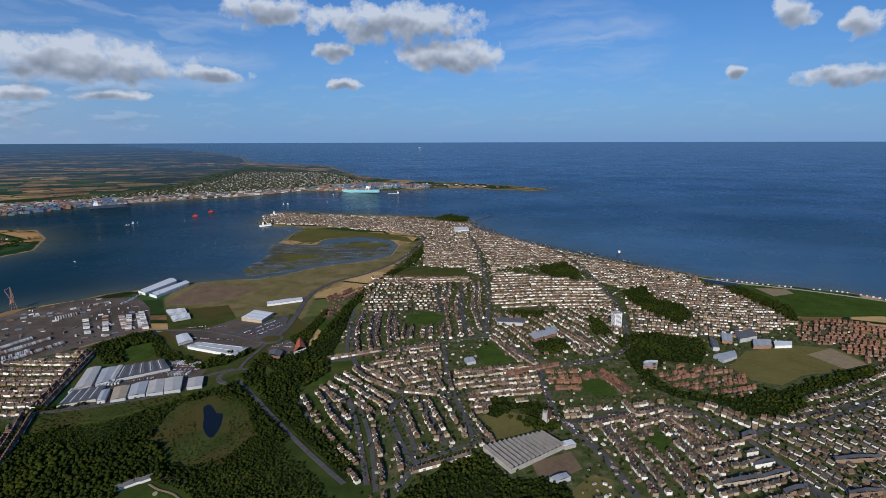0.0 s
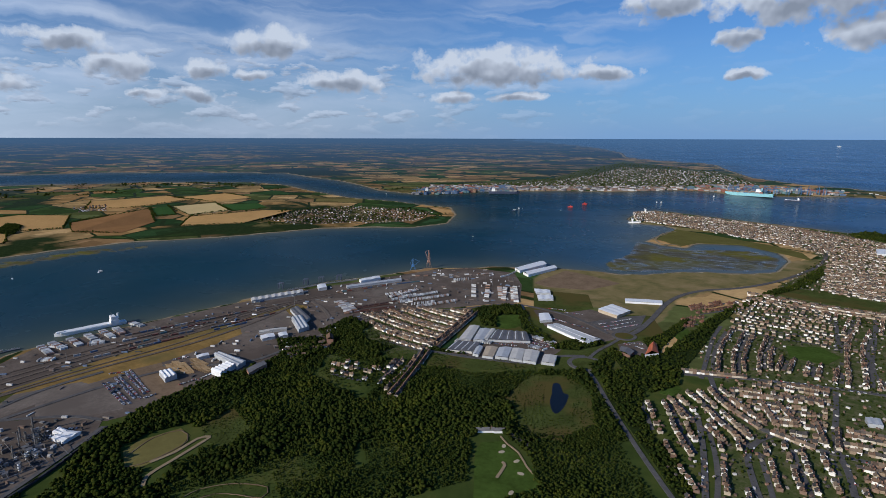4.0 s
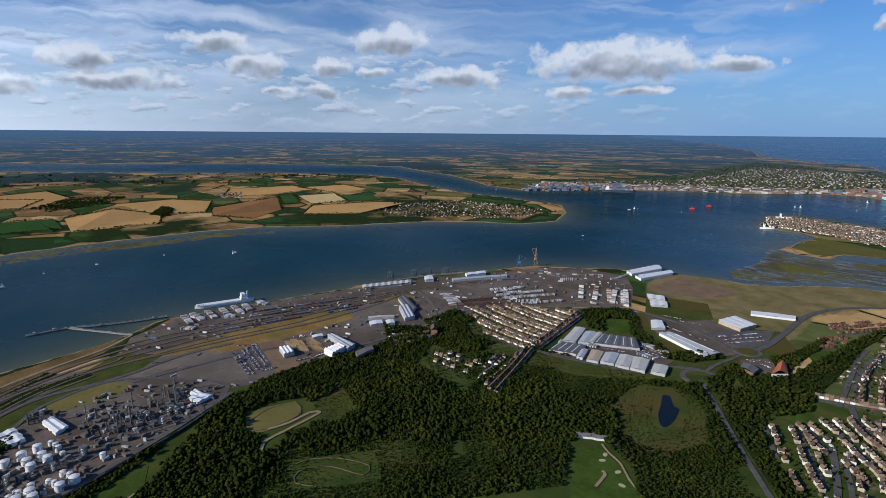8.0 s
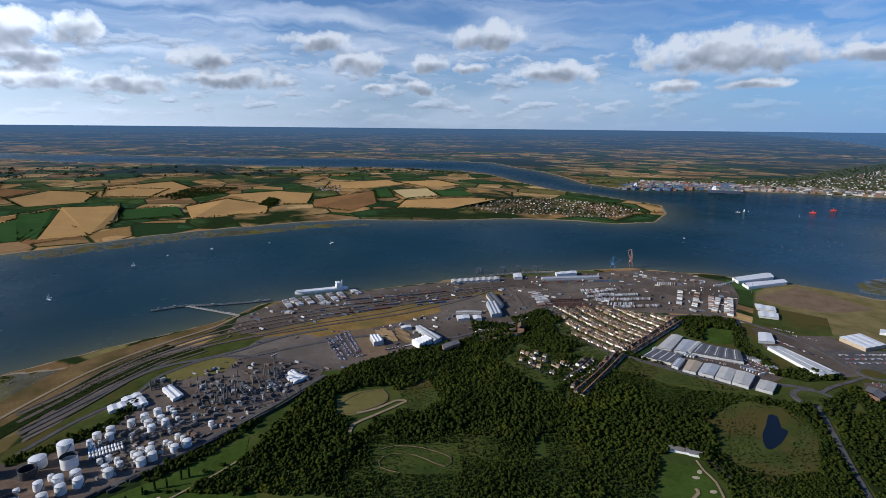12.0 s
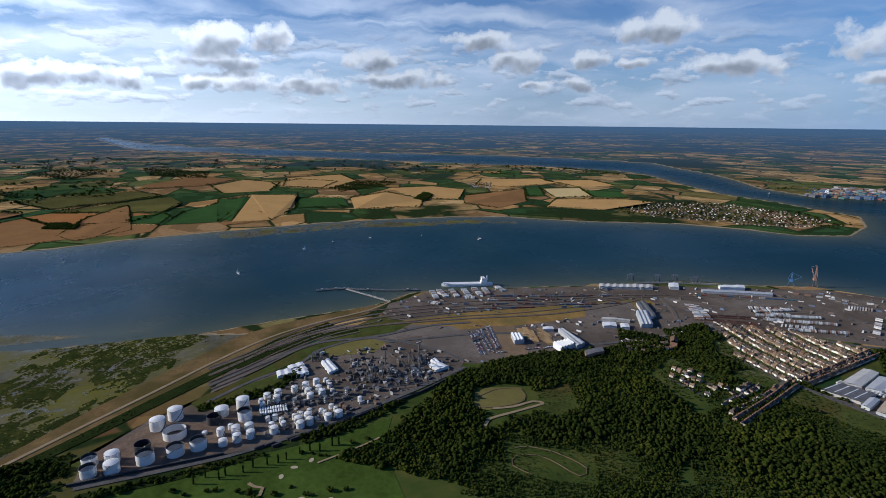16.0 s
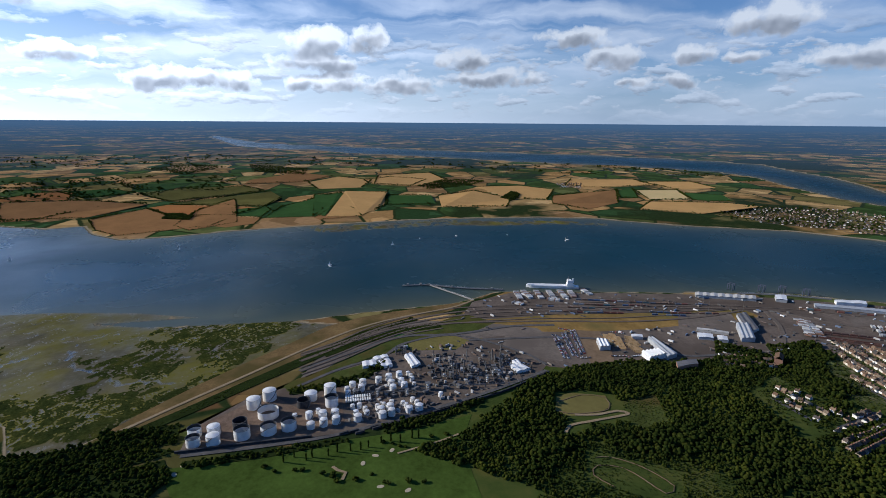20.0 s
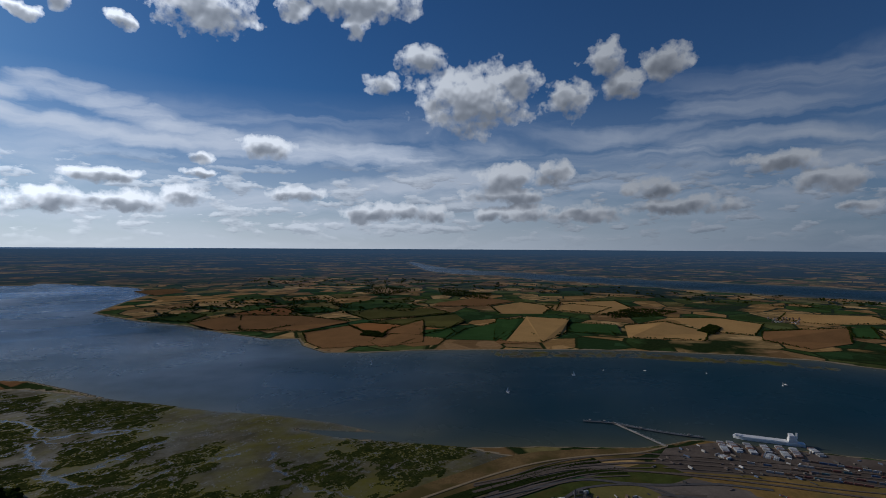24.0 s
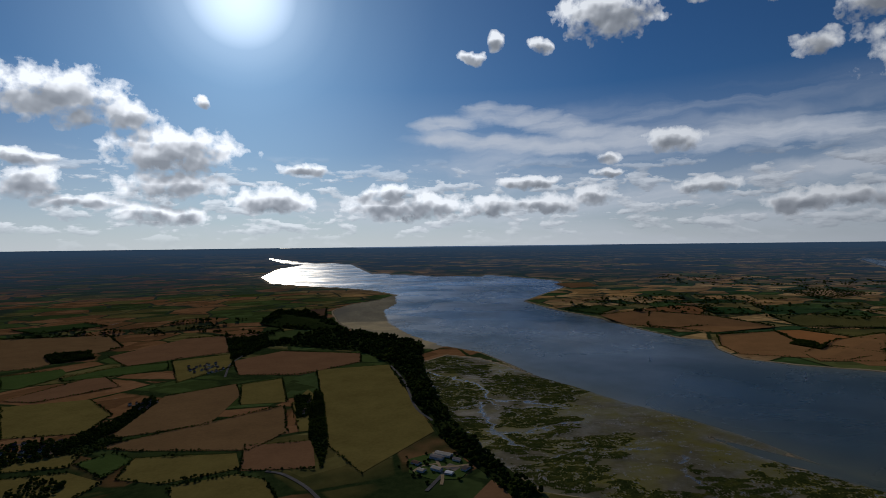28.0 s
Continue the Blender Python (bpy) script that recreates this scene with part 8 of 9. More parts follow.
# ---- port: trailers, cars, cranes, ships ----
BOX_TRAILER = (soup("box", *boxes([(0, 0, 1.2, 13, 2.6, 2.8, 0)]), [BOXES]), soup("chassis", *boxes([(0, 0, 0.8, 12.6, 1.4, 0.4, 0), (-5.5, 0, 0.3, 0.3, 2, 0.9, 0)]), [STEEL]),
               soup("wheel", *join([(cylinder(0.5, -0.2, 0.2, 8)[0][:, [0, 2, 1]] + (x, y, 0.5), cylinder(0.5, -0.2, 0.2, 8)[1]) for x in (3.2, 4.5, 5.8) for y in (-1.1, 1.1)]), [TYRE]))
SINGLES = [0]


def trailers(line, pitch, turn, high=1.0, mat=None, label="rows of white lorry trailers on the port tarmac", across=0, chance=0.9):
    """Parked trailers along a line, each turned as given to it."""
    p = smooth_line(line, pitch)
    p = p[rng.uniform(size=len(p)) < chance]
    d = np.array(line[-1], float) - np.array(line[0], float)
    a = math.atan2(d[1], d[0]) + turn
    joined = []
    for x, y in p:
        if SINGLES[0] < 260 and mat is None:
            SINGLES[0] += 1
            t = thing("lorry_trailer", x, y, LAND + 0.3, a, "white box trailer parked on the port tarmac", "trailer", "trailers in the port")
            for name_, me in zip(("box", "chassis", "wheels"), BOX_TRAILER):
                child(name_, me, t)
        else:
            joined.append((x, y, LAND + 0.2, 13, 2.6, 4 * high, a))
    if joined:
        tagged(new("trailers", soup("trailers", *boxes(joined), [mat or BOXES])), label, "trailers", kind="stuff")


for line in ([(-941, 977), (-893, 1104)], [(-912, 974), (-852, 1101)], [(-962, 992), (-950, 1088)], [(-851, 973), (-806, 1078)], [(-874, 979), (-844, 1032)]):
    trailers(line, 3.6, 1.2)
for line in ([(-1021, 875), (-942, 823)], [(-1039, 872), (-943, 833)], [(-986, 872), (-940, 851)], [(-859, 1231), (-779, 1117)], [(-826, 1255), (-739, 1116)], [(-790, 1260), (-722, 1160)], [(-771, 1260), (-712, 1155)], [(-754, 1272), (-683, 1159)], [(-755, 1286), (-677, 1163)], [(-791, 1174), (-772, 1202)]):
    trailers(line, 4.6, 1.4, chance=0.62)
for line in ([(-1274, 299), (-1207, 298)], [(-1280, 319), (-1224, 325)], [(-1277, 351), (-1218, 351)], [(-1276, 383), (-1211, 381)], [(-1276, 412), (-1217, 411)], [(-1271, 437), (-1220, 433)], [(-1197, 273), (-1178, 293)], [(-1211, 363), (-1201, 389)], [(-1280, 474), (-1241, 481)]):
    trailers(line, 3.4, 1.5, mat=BOXES)
for line in ([(-1165, 329), (-1151, 401), (-1130, 500), (-1100, 608), (-1087, 715)], [(-1130, 336), (-1115, 427), (-1099, 532), (-1076, 649)], [(-1174, 420), (-1159, 491), (-1148, 596)], [(-1207, 423), (-1193, 495)], [(-1194, 756), (-1177, 883)], [(-1104, 938), (-1054, 1061), (-1009, 1156)], [(-1191, 505), (-1166, 606), (-1146, 724)]):
    trailers(line, 14.5, 0, 0.9, FREIGHT, "goods wagons and containers along the port railway", chance=0.8)
for line in ([(-969, 868), (-927, 967)], [(-960, 862), (-918, 955)], [(-946, 849), (-900, 934)], [(-938, 850), (-893, 928)], [(-923, 865), (-886, 908)]):
    trailers(line, 13.6, 0, 0.8, RUST_BOXES, "long rows of rust brown wagons on the sidings", chance=0.97)
for line in ([(-1036, 879), (-956, 841)], [(-1025, 886), (-960, 861)], [(-988, 1003), (-953, 1082)], [(-944, 1009), (-924, 1052)], [(-919, 984), (-896, 1024)]):
    trailers(line, 4.2, 1.5, 0.9, BOXES, "ranks of pale lorry trailers in the port", chance=0.75)
trailers([(-934, 1236), (-908, 1272)], 5, 1.3, 1.3)
trailers([(-920, 1349), (-845, 1362), (-847, 1469)], 16, 0.3, chance=0.8)
trailers([(-1052, 1206), (-978, 1279), (-892, 1371)], 22, 0.1, chance=0.8)
for line in ([(-981, 418), (-940, 411)], [(-984, 432), (-927, 420)], [(-976, 438), (-918, 427)]):
    trailers(line, 6, 1.2, 0.8, TIMBER, "stacks of pallets in the yard")
for line in ([(-969, 459), (-924, 461)], [(-949, 451), (-903, 455)], [(-933, 445), (-897, 449)]):
    trailers(line, 6, 1.1, 0.9, TIMBER, "stacks of orange brown timber")
# parked cars: a lower body and a smaller cab each
spots = []
for line in ([(-993, 312), (-884, 303)], [(-990, 319), (-881, 310)], [(-1000, 333), (-884, 321)], [(-998, 340), (-886, 328)], [(-1015, 355), (-897, 339)], [(-1015, 364), (-900, 346)], [(-1027, 335), (-1010, 359)], [(-1003, 434), (-990, 459)], [(-886, 392), (-884, 419)], [(-880, 422), (-886, 451)], [(-883, 333), (-882, 350)],
             [(-443, 1138), (-399, 1220)], [(-430, 1123), (-386, 1204)], [(-418, 1109), (-374, 1189)], [(-359, 1056), (-323, 1055)], [(-590, 1169), (-550, 1182)], [(-572, 905), (-511, 930)], [(-565, 890), (-519, 909)], [(-519, 956), (-466, 956)], [(-505, 943), (-453, 943)], [(-497, 965), (-462, 974)], [(-351, 1066), (-325, 1077)], [(-550, 1107), (-451, 1094)], [(-542, 1166), (-503, 1179)], [(-330, 1058), (-313, 1051)], [(-887, 198), (-863, 230)], [(-876, 189), (-843, 231)]):
    p = smooth_line(line, 3.0)
    d = p[-1] - p[0]
    a = math.atan2(d[1], d[0]) + 1.5
    spots += [(x, y, a) for x, y in p if rng.uniform() < 0.8]
for _, line in ROADS[:9]:
    p = smooth_line(line, 9.0)
    d = np.gradient(p, axis=0)
    for (x, y), (dx, dy) in zip(p, d):
        if rng.uniform() < 0.35:
            a = math.atan2(dy, dx)
            side = rng.choice((-3.2, 3.2))
            spots.append((x - math.sin(a) * side, y + math.cos(a) * side, a))
car = np.array(spots)
body = np.column_stack([car[:, :2], np.full(len(car), LAND + 0.75), np.full(len(car), 4.3), np.full(len(car), 1.8), np.full(len(car), 0.7), car[:, 2]])
cab = np.column_stack([car[:, :2], np.full(len(car), LAND + 1.45), np.full(len(car), 2.3), np.full(len(car), 1.6), np.full(len(car), 0.6), car[:, 2]])
tagged(new("parked_cars", soup("parked_cars", *join([boxes(body), boxes(cab)]), [CARS])), "parked cars of many colours in rows", "cars", kind="stuff")


def lattice(points, links, r, mat, name, parent, label=""):
    return child(name, soup(name, *join([rod(points[a], points[b], r) for a, b in links]), [mat]), parent, label)


def dock_crane(x, y, turn, height, mat, label):
    """A slewing quay crane: portal, mast, jib and cab."""
    t = thing("dock_crane", x, y, LAND, turn, label, "crane")
    h = height
    legs = [(-8, -6, 0), (8, -6, 0), (8, 6, 0), (-8, 6, 0), (-4, -4, h * 0.3), (4, -4, h * 0.3), (4, 4, h * 0.3), (-4, 4, h * 0.3)]
    for i in range(4):
        lattice(legs, [(i, i + 4)], 0.5, mat, "leg", t)
    lattice(legs, [(4, 5), (5, 6), (6, 7), (7, 4), (0, 3), (1, 2)], 0.4, mat, "portal", t)
    child("cab", soup("cab", *boxes([(0, 0, h * 0.3, 9, 7, 6, 0)]), [mat]), t)
    mast = [(-2, -2, h * 0.3), (2, -2, h * 0.3), (2, 2, h * 0.3), (-2, 2, h * 0.3), (-1, 0, h), (1, 0, h), (-h * 0.25, 0, h * 0.55)]
    for link in ((0, 4), (3, 4), (1, 5), (2, 5), (4, 5), (0, 5), (4, 6), (6, 0)):
        lattice(mast, [link], 0.45, mat, "mast_strut", t)
    jib = [(3, -1.5, h * 0.4), (3, 1.5, h * 0.4), (h * 0.62, 0, h * 0.78), (0, 0, h)]
    lattice(jib, [(0, 2), (1, 2), (2, 3)], 0.4, mat, "jib", t)


dock_crane(*(-1099, 1316), 2.6, 58, CRANE_RUST, "tall rusty orange dock crane on the quay")
dock_crane(*(-1120, 1262), 0.6, 36, CRANE_BLUE, "blue and white dock crane on the quay")


def gantry_crane(x, y, turn, size, label):
    """A container crane with its boom over the water."""
    t = thing("container_crane", x, y, LAND, turn, label, "crane", "container cranes across the harbour", size)
    p = [(-12, -9, 0), (12, -9, 0), (12, 9, 0), (-12, 9, 0), (-12, -9, 45), (12, -9, 45), (12, 9, 45), (-12, 9, 45), (0, 0, 72), (-30, 0, 45), (62, 0, 47)]
    for i in range(4):
        lattice(p, [(i, i + 4)], 1.3, CRANE_BLUE, "leg", t)
    lattice(p, [(4, 5), (5, 6), (6, 7), (7, 4), (0, 5), (3, 6)], 1.0, CRANE_BLUE, "frame", t)
    lattice(p, [(9, 10)], 2.0, CRANE_BLUE, "boom", t)
    lattice(p, [(8, 10), (8, 9), (8, 5), (8, 6), (8, 4)], 0.8, CRANE_BLUE, "stay", t)


for (x, y), turn in (((-843, 4662), 1.2), ((-794, 4661), 1.2), ((-740, 4659), 1.2), ((-681, 4658), 1.2), ((-607, 4655), 1.3), ((-545, 4708), 1.3), ((-471, 4762), 1.3), ((-400, 4817), 1.4), ((-345, 4815), 1.4), ((-292, 4872), 1.4), ((-251, 4871), 1.4)):
    gantry_crane(x, y, -1.7, 1.0, "blue container crane standing on the far quay")
for x, y in [(-2649, 3045), (-2596, 3072), (-2517, 3155), (-2462, 3267), (-2416, 3360), (-2360, 3474), (-2292, 3535), (-2245, 3629)]:
    gantry_crane(x, y, -2.1, 0.75, "container crane on the far quay")


def hull(length, beam, depth, sheer=1.5, stations=14):
    """A ship's hull pointing along x, its waterline at z = 0: arrays of quads."""
    v = []
    for s in np.linspace(-0.5, 0.5, stations):
        full = 1 - max(0, (s - 0.28) / 0.22) ** 2 if s > 0.28 else 1 - 0.25 * max(0, (-s - 0.4) / 0.1)
        w = beam / 2 * max(full, 0.02)
        top = depth + sheer * max(0, s) * 2
        v += [(s * length, -w, top), (s * length, -w * 0.85, -1.0), (s * length, w * 0.85, -1.0), (s * length, w, top)]
    f = []
    for i in range(stations - 1):
        a, b = 4 * i, 4 * i + 4
        f += [(a + 1, a, b, b + 1), (a + 2, a + 1, b + 1, b + 2), (a + 3, a + 2, b + 2, b + 3), (a, a + 3, b + 3, b)]
    f += [(0, 1, 2, 3), (b + 3, b + 2, b + 1, b)]
    return np.array(v), np.array(f)


def ship(name, x, y, turn, length, beam, depth, paint, label, house=-0.36, cargo=None, tall=16, deck=WHITE_SHEET):
    t = thing(name, x, y, 0.0, turn, label, "ship")
    child("hull", soup("hull", *hull(length, beam, depth), [paint]), t)
    hx = house * length
    levels = [(hx, 0, depth, length * 0.12, beam * 0.95, tall * 0.45, 0), (hx, 0, depth + tall * 0.45, length * 0.10, beam * 0.85, tall * 0.3, 0), (hx + 2, 0, depth + tall * 0.75, length * 0.07, beam, tall * 0.25, 0)]
    child("superstructure", soup("superstructure", *boxes(levels), [deck]), t)
    child("funnel", soup("funnel", *cylinder(beam * 0.1, depth + tall * 0.5, depth + tall * 1.3, 10, hx - length * 0.06, 0), [paint]), t)
    child("mast", soup("mast", *rod((hx + 4, 0, depth + tall), (hx + 4, 0, depth + tall * 1.6), 0.4), [STEEL]), t)
    if cargo == "boxes":
        for i in range(9):
            s = -0.26 + i * 0.08
            child("container_stack", soup("container_stack", *boxes([(s * length, k * beam / 6 - beam * 0.42, depth, length * 0.07, beam / 6.4, rng.uniform(5, 14), 0) for k in range(6)]), [FREIGHT]), t)
    else:
        child("deck", soup("deck", *boxes([(length * 0.08, 0, depth - 0.4, length * 0.68, beam * 0.9, 2.2, 0)]), [deck]), t)
        child("bow_deck", soup("bow_deck", *boxes([(length * 0.42, 0, depth + 0.8, length * 0.1, beam * 0.45, 2.5, 0)]), [deck]), t)
    return t


sx0, sy0 = (-1324, 325)
sx1, sy1 = (-1304, 460)
ship("cargo_ship", (sx0 + sx1) / 2, (sy0 + sy1) / 2 + 12, math.atan2(sy0 - sy1, sx0 - sx1), math.hypot(sx1 - sx0, sy1 - sy0), 20, 6, WHITE_SHEET, "long white and blue ferry moored at the quay", -0.33)
fx0, fy0 = (-858, 4557)
fx1, fy1 = (-536, 4547)
ship("container_ship", (fx0 + fx1) / 2, (fy0 + fy1) / 2, math.atan2(fy0 - fy1, fx0 - fx1), math.hypot(fx1 - fx0, fy1 - fy0), 45, 22, HULL_BLUE, "huge pale blue container ship at the far quay", -0.2, "boxes", 30)
ship("coaster", *(-398, 4346), 3.3, 95, 16, 7, HULL_DARK, "small dark cargo ship under way", -0.35)
ship("coaster", *(-2187, 3518), 0.6, 230, 32, 18, HULL_DARK, "dark cargo ship at the far quay", -0.35, "boxes", 26)
ship("coaster", *(-2634, 3230), 0.5, 180, 30, 14, HULL_DARK, "dark cargo ship at the far quay", -0.35, "boxes", 24)
ship("ferry", *(-1524, 35949), 3.0, 190, 30, 16, WHITE_SHEET, "white ferry far out at sea", -0.1, None, 20)
ship("ferry", *(-901, 2696), 0.4, 60, 14, 6, WHITE_SHEET, "white vessel moored at the town quay", -0.2)
ship("ferry", *(-967, 3102), 0.2, 70, 14, 8, WHITE_SHEET, "white vessel moored at the town quay", -0.2)
for (x, y), a in (((-1430, 3076), 0.4), ((-1421, 3268), 0.5)):
    ship("lightship", x, y, a, 32, 8, 4, RED_PAINT, "red lightship moored in the harbour", 0.0, None, 9, RED_PAINT)
ship("buoy_tender", *(-1620, 2723), 0.5, 24, 7, 3, HULL_DARK, "small dark work boat", -0.1, None, 5)


def yacht(x, y, sail, turn):
    t = thing("sailing_boat", x, y, 0.0, turn, "small white sailing boat on the river", "sailing boat", "boats on the river", 1.25)
    child("hull", soup("hull", *hull(9, 3, 1.1, 0.5, 8), [WHITE_SHEET]), t)
    child("cabin", soup("cabin", *boxes([(-0.5, 0, 1.0, 3, 1.8, 0.8, 0)]), [WHITE_SHEET]), t)
    child("mast", soup("mast", *rod((0.8, 0, 1), (0.8, 0, 12), 0.12), [STEEL]), t)
    if sail:
        v = np.array([(0.6, 0.05, 2), (0.6, 0.05, 11.5), (-4, 0.6, 2.2), (0.6, -0.1, 2), (0.6, -0.1, 11.5), (-4, 0.45, 2.2)])
        child("sail", soup("sail", v, np.array([(0, 1, 2), (5, 4, 3)]), [WHITE_SHEET]), t)


for x, y in [(-1834, -13), (-1884, 628), (-1574, -198), (-1937, 86), (-1974, 226), (-1983, 423), (-1809, -719), (-2835, 2902)]:
    yacht(x, y, rng.uniform() < 0.6, rng.uniform(0, 6.28))
for x, y in [(-1848, -14), (-1561, -196), (-1320, 1878), (-1621, 2821), (-1397, 2881)]:
    yacht(x, y, rng.uniform() < 0.7, rng.uniform(0, 6.28))
for x, y in [(-1867, 615), (-1064, 3672)]:
    yacht(x, y, True, rng.uniform(0, 6.28))
for x, y in [(-1686, -1168), (-1855, -740)]:
    yacht(x, y, True, rng.uniform(0, 6.28))
for x, y in [(-1086, 3647), (-814, 3779), (-1637, 2806), (-881, 4312)]:
    yacht(x, y, True, rng.uniform(0, 6.28))
for x, y in np.concatenate([scatter([(-1089, 1891), (-1020, 2183), (-982, 2408), (-934, 2341), (-967, 2076), (-1016, 1803)], 55), scatter([(-1341, 1815), (-1122, 1951), (-992, 1901), (-1225, 1731)], 75)]):
    b = thing("moored_boat", x, y, 0.0, rng.uniform(0, 6.28), "small dark boat on a mooring", "boat", "moored boats", 1.3)
    child("hull", soup("hull", *hull(8, 2.6, 1.0, 0.4, 7), [HULL_DARK]), b)
    child("mast", soup("mast", *rod((0.6, 0, 0.8), (0.6, 0, 9), 0.12), [STEEL]), b)


def jetty(line, width, label, pile=14.0, deck=2.8, mat=CONCRETE):
    """A deck on piles out over the water."""
    p = smooth_line(line, 12)
    mid = p.mean(0)
    t = thing("jetty", mid[0], mid[1], 0.0, 0, label, "jetty")
    k = t.matrix_basis.to_scale().x
    p = p - mid
    d = np.gradient(p, axis=0)
    d /= np.linalg.norm(d, axis=1)[:, None]
    nr = np.column_stack([-d[:, 1], d[:, 0]]) * width / 2
    m = len(p)
    v = np.vstack([np.column_stack([p + s * nr, np.full(m, z)]) for s, z in ((1, deck), (-1, deck), (-1, deck - 0.8), (1, deck - 0.8))])
    i = np.arange(m - 1)
    f = np.concatenate([np.column_stack([i + a * m, i + b * m, i + 1 + b * m, i + 1 + a * m]) for a, b in ((0, 1), (1, 2), (2, 3), (3, 0))])
    child("deck", soup("deck", v, f, [mat]), t)
    for q, w in list(zip(p, nr))[::2]:
        child("pile", soup("pile", *join([rod((*(q + w * 0.8), -1.5), (*(q + w * 0.8), deck - 0.5), 0.5), rod((*(q - w * 0.8), -1.5), (*(q - w * 0.8), deck - 0.5), 0.5)]), [STEEL]), t)
    child("rail", soup("rail", *join([rod((*a, deck + 1.1), (*b, deck + 1.1), 0.12) for a, b in zip(p + nr, (p + nr)[1:])]), [WHITE_SHEET]), t)
    return t


jetty([(-1356, 81), (-1220, 184)], 5, "long pale oil jetty on piles")
jetty([(-1350, 14), (-1351, 81), (-1327, 143), (-1308, 214), (-1300, 271)], 7, "dark berthing jetty on piles", mat=STEEL)
jetty([(-1230, 862), (-1207, 967), (-1168, 1064)], 10, "dark ferry berth on piles", mat=STEEL)
jetty([(157, 2869), (249, 3023), (370, 3246)], 6, "long dark stone breakwater out to sea", mat=STEEL)
for k, (x, y) in enumerate([(-1353, 29), (-1356, 63), (-1326, 143), (-1305, 243)]):
    d = thing("dolphin", x, y, 0.0, 0, "dark steel mooring dolphin", "dolphin", "mooring dolphins")
    child("pile", soup("pile", *join([rod((a, b, -2), (a * 0.4, b * 0.4, 5), 0.6) for a in (-3, 3) for b in (-3, 3)]), [STEEL]), d)
    child("cap", soup("cap", *boxes([(0, 0, 4.6, 5, 5, 1.2, 0)]), [CONCRETE]), d)
for k, (x, y) in enumerate([(-1267, 866), (-1245, 935), (-1233, 982), (-1206, 1027)]):
    d = thing("linkspan", x, y, 1.0, 0.6, "dark steel linkspan towers at the ferry berth", "linkspan", "linkspans")
    for a, b in ((-6, -6), (6, -6), (-6, 6), (6, 6)):
        child("tower", soup("tower", *boxes([(a, b, -1, 1.6, 1.6, 16, 0)]), [HULL_DARK]), d)
    child("beam", soup("beam", *boxes([(0, -6, 15, 14, 1.4, 1.4, 0), (0, 6, 15, 14, 1.4, 1.4, 0)]), [HULL_DARK]), d)
lamp_spots = np.concatenate([smooth_line([(-1020, 1072), (-911, 1191), (-767, 1300)], 60), smooth_line([(-1151, 307), (-1123, 485), (-1098, 787)], 70), smooth_line([(-850, 1276), (-759, 1385)], 60)])
for x, y in lamp_spots:
    m = thing("lamp_mast", x, y, LAND, 0, "tall thin steel lamp mast in the port", "lamp mast", "lamp masts of the port")
    child("pole", soup("pole", *cylinder(0.35, 0, 26, 6, r1=0.2), [STEEL]), m)
    child("lamp_ring", soup("lamp_ring", *cylinder(1.6, 25, 25.6, 8), [STEEL]), m)
light = thing("lighthouse", *(635, 1900), 0.0, 0.2, "black and white iron lighthouse on legs by the beach", "lighthouse", "", 1.3)
for a, b in ((-3, -3), (3, -3), (3, 3), (-3, 3)):
    child("leg", soup("leg", *rod((a * 1.5, b * 1.5, -1), (a * 0.6, b * 0.6, 20), 0.5), [HULL_DARK]), light)
child("gallery", soup("gallery", *cylinder(4.5, 12, 13, 10), [HULL_DARK]), light)
child("lantern", soup("lantern", *cylinder(3.4, 18, 25, 10), [WHITE_SHEET]), light)
child("cap", soup("cap", *cylinder(3.8, 25, 28, 10, r1=0.3), [HULL_DARK]), light)
for k, (x, y) in enumerate(smooth_line([(1181, 1379), (1127, 1445), (1032, 1493), (932, 1544), (841, 1598)], 13)):
    if rng.uniform() < 0.8:
        h = thing("beach_hut", x, y, LAND + 0.4, 0.7, "small pale beach hut on the sea front", "beach hut", "beach huts")
        w, r, c = house_arrays([(0, 0, 0, 4.5, 4, 2.6, 3.8, 0)])
        child("wall", soup("wall", w[0] - (0, 0, LAND), w[1], [WHITE_SHEET]), h)
        child("roof", soup("roof", r[0] - (0, 0, LAND), r[1], [WHITE_SHEET if k % 3 else DARK_SHEET]), h)

# ---- the town across the harbour ----
def far_blocks(name, outline, pitch, low, high, mat, label, chance=0.8, size=(10, 30)):
    p = scatter(outline, pitch)
    p = p[rng.uniform(size=len(p)) < chance]
    m = len(p)
    b = np.column_stack([p, np.full(m, LAND - 0.5), rng.uniform(*size, m), rng.uniform(size[0], size[1] * 0.6, m), rng.uniform(low, high, m), rng.choice((0.3, 0.3 + math.pi / 2), m) + rng.normal(0, 0.1, m)])
    v, f = boxes(b)
    return tagged(new(name, soup(name, bowl(v), f, [mat])), label, "buildings", kind="stuff")


FAR_WALLS = choice_material("far_buildings", [(0.42, 0.40, 0.38), (0.18, 0.14, 0.115), (0.28, 0.26, 0.25), (0.5, 0.49, 0.47), (0.12, 0.12, 0.125), (0.2, 0.13, 0.10)], 0.85, 0.1, 0.2)
far_blocks("port_buildings", [(-2800, 3377), (-2286, 3710), (-1911, 3996), (-1505, 4284), (-1198, 4673), (-1287, 5026), (-1644, 4687), (-2075, 4346), (-2492, 4051), (-3056, 3694)], 40, 5, 14, FAR_WALLS, "warehouses and stacked freight along the far quay", 0.8, (14, 60))
far_blocks("port_buildings", [(-2668, 3008), (-2553, 3081), (-2388, 3417), (-2199, 3724), (-2409, 4071), (-2672, 3815), (-2904, 3431)], 40, 6, 20, FREIGHT, "coloured freight stacks along the far quay", 0.85, (14, 60))
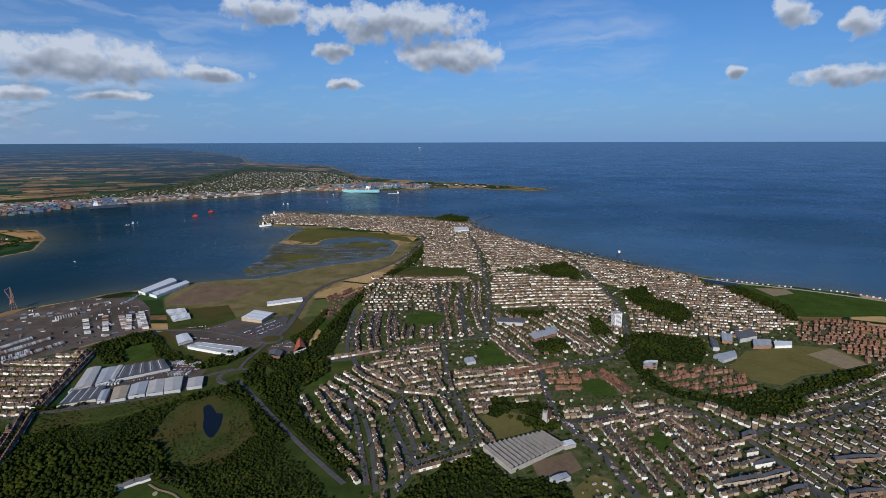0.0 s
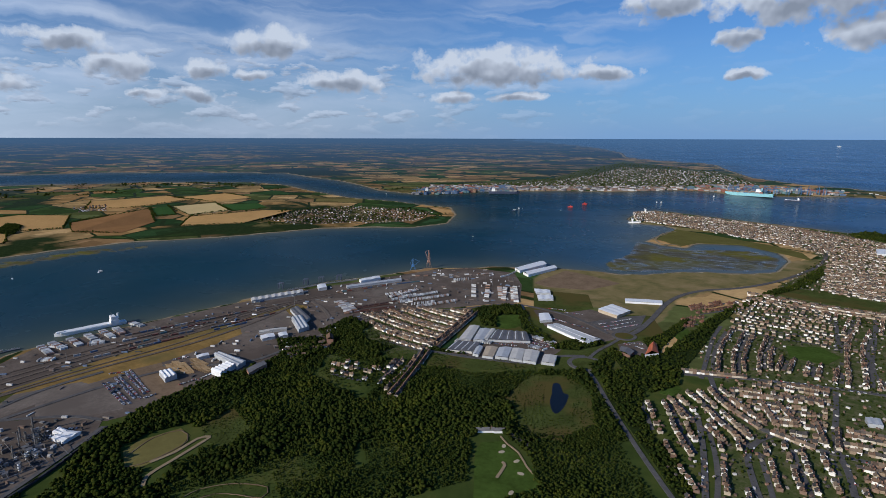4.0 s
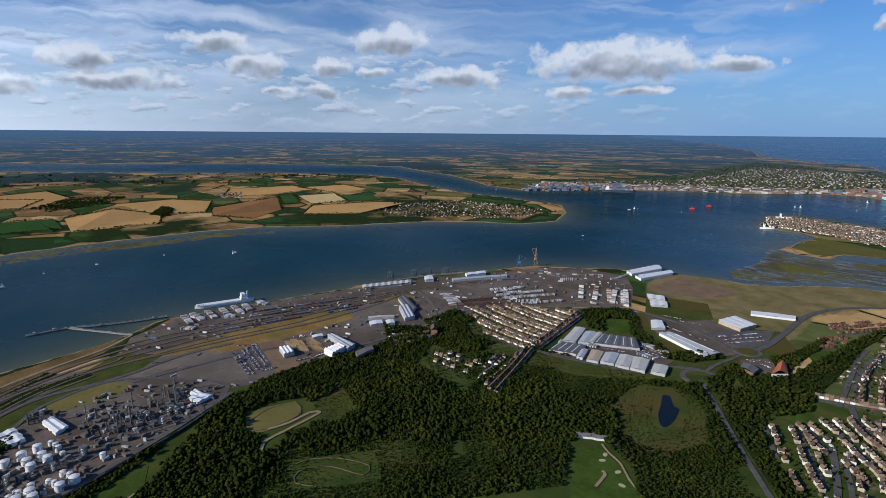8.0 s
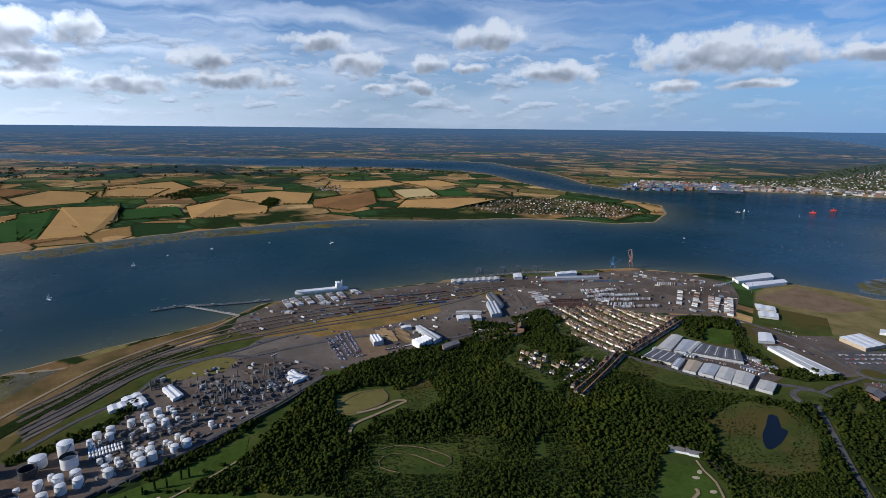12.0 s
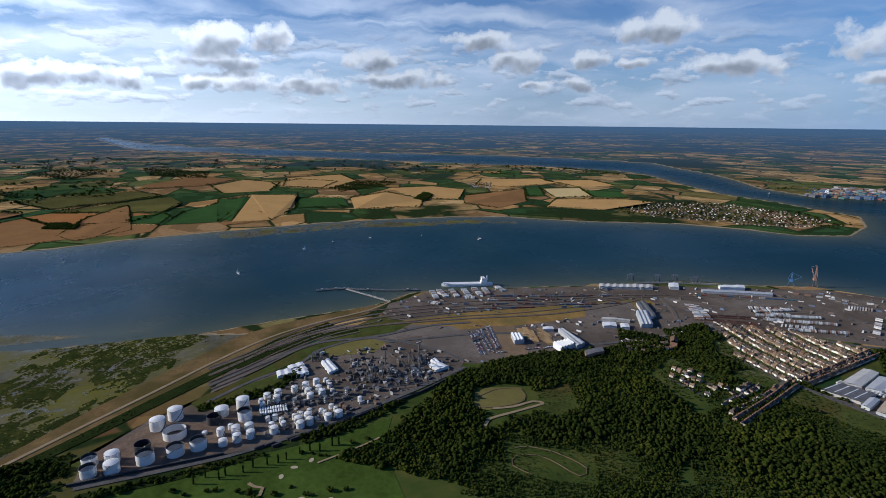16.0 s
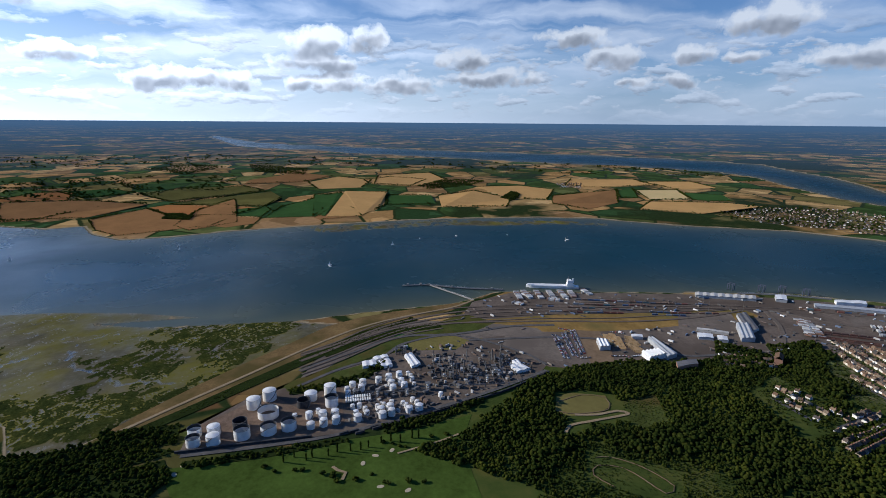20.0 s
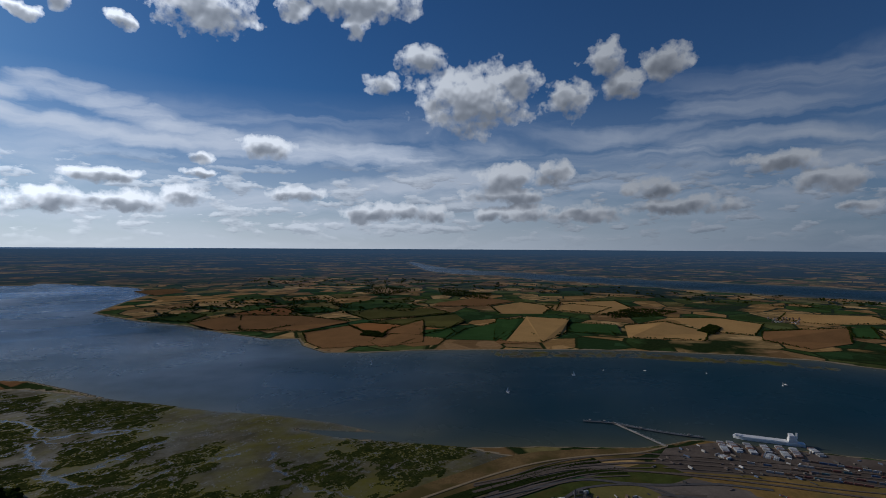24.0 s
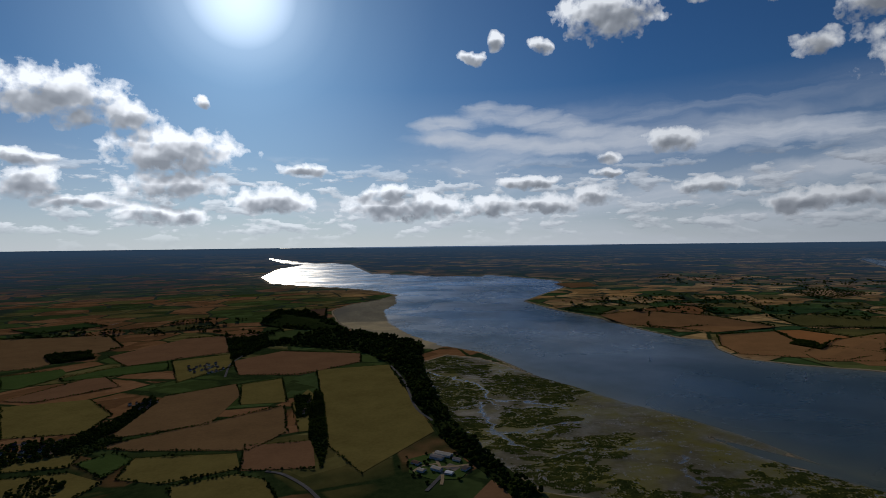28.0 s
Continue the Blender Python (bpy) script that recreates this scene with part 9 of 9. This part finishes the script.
far_blocks("port_buildings", [(-1198, 4673), (-813, 4716), (-127, 4988), (-135, 5320), (-829, 5489), (-1210, 5152)], 40, 6, 18, FREIGHT, "freight stacks by the container cranes", 0.8, (14, 60))
far_blocks("town_buildings", [(-2922, 3292), (-2842, 4059), (-2426, 4827), (-2488, 5951), (-2804, 7732), (-1549, 7441), (-799, 5662), (-925, 5046), (-2190, 3950)], 36, 4, 7, FAR_WALLS, "houses of the town across the harbour", 0.5, (8, 18))
far_blocks("point_buildings", [(-75, 5050), (242, 5039), (614, 4843), (618, 5091), (254, 5306), (-79, 5318)], 70, 4, 8, FAR_WALLS, "low buildings on the far point", 0.4, (12, 30))
forest("far_town_trees", scatter([(-2795, 3656), (-2563, 5097), (-3008, 6991), (-3325, 9154), (-1577, 7570), (-799, 5662), (-925, 5046), (-2190, 3950)], 62), 6, 12, "trees in the town across the harbour", BUSHES)
far_wood = np.concatenate([scatter(o, pitch) for o, pitch in (([(-4861, -3313), (-5504, -1659), (-4863, 510), (-3875, 2560), (-4864, 2919), (-5939, 622), (-6854, -2057), (-6271, -4254)], 170), ([(-2458, -2805), (-3043, -1566), (-3405, -988), (-4294, -1246), (-4046, -2535), (-3030, -2817)], 110), ([(-5635, 1469), (-4570, 2342), (-2950, 2760), (-2918, 3358), (-4073, 3123), (-5419, 2256)], 120), ([(301, -3275), (-302, -3504), (-970, -3269), (-953, -2486), (-687, -2321), (-245, -2845)], 120))])
far_wood = far_wood[rng.uniform(size=len(far_wood)) < 0.6]
far_wood = far_wood[np.maximum.reduce([signed(far_wood, SOUTH_LAND), signed(far_wood, PENINSULA), signed(far_wood, NORTH_LAND)]) > 150]
clump = np.repeat(far_wood, 9, axis=0)
lie = np.repeat(rng.uniform(0, 3.14, len(far_wood)), 9)
reach = np.repeat(rng.uniform(18, 70, len(far_wood)), 9) * rng.normal(0, 1, len(clump))
clump = clump + np.column_stack([np.cos(lie) * reach, np.sin(lie) * reach]) + rng.normal(0, 9, clump.shape)
forest("copses", clump, 5, 12, "dark copses and hedgerow trees on the far land", BUSHES)

# ---- clutter of the port ----
heap = np.concatenate([scatter(PORT, 15, 0.5, [[(-1014, 220), (-996, 315), (-872, 296), (-952, 203)], [(-1017, 362), (-1006, 415), (-856, 388), (-858, 344)], [(-1075, 140), (-1089, 236), (-1095, 347), (-1092, 480), (-1099, 636), (-1107, 795), (-1065, 810), (-1039, 663), (-1019, 531), (-1014, 419), (-1021, 322), (-1034, 223)]])])
heap = heap[rng.uniform(size=len(heap)) < 0.22]
m = len(heap)
load = np.column_stack([heap, np.full(m, LAND), rng.uniform(2.5, 13, m), rng.uniform(1.8, 3, m), rng.uniform(1.2, 4, m), rng.choice((0.6, 0.6, 2.2), m) + rng.normal(0, 0.15, m)])
tagged(new("port_clutter", soup("port_clutter", *boxes(load), [choice_material("clutter", [(0.06, 0.06, 0.06), (0.45, 0.44, 0.42), (0.2, 0.17, 0.14), (0.7, 0.69, 0.67), (0.09, 0.085, 0.08), (0.16, 0.12, 0.1), (0.12, 0.16, 0.24)], 0.7, 0.15, 0.4)])), "vehicles, crates and plant about the port", "clutter", kind="stuff")

plant = scatter([(-929, 15), (-979, 125), (-913, 223), (-861, 258), (-837, 240), (-746, 94), (-705, 8), (-682, -68), (-803, -81), (-872, -25)], 9, 0.5)
plant = plant[rng.uniform(size=len(plant)) < 0.3]
m = len(plant)
load = np.column_stack([plant, np.full(m, LAND), rng.uniform(2, 10, m), rng.uniform(1.5, 4.5, m), rng.uniform(1.0, 5.5, m), rng.choice((0.55, 2.1), m) + rng.normal(0, 0.08, m)])
tagged(new("plant_clutter", soup("plant_clutter", *boxes(load), [choice_material("plant_steel", [(0.05, 0.048, 0.045), (0.2, 0.19, 0.18), (0.12, 0.10, 0.085), (0.42, 0.41, 0.4), (0.07, 0.065, 0.06), (0.15, 0.1, 0.07)], 0.7, 0.2, 0.4)])), "pipe racks, pumps and sheds about the refinery", "clutter", kind="stuff")
for line in ([(-668, -75), (-695, 7), (-733, 92), (-771, 171), (-827, 253)], [(-668, -53), (-708, 40), (-760, 150)], [(-640, -281), (-652, -202), (-663, -124)]):
    trailers(line, 12.5, 0, 0.8, TANK_DARK, "dark rail tank wagons beside the refinery", chance=0.85)
for line in ([(-637, 852), (-574, 887)], [(-523, 974), (-472, 967)], [(-590, 945), (-575, 931)], [(-501, 923), (-469, 924)]):
    trailers(line, 5, 1.3, 0.9, BOXES, "vans and containers in the works yard")
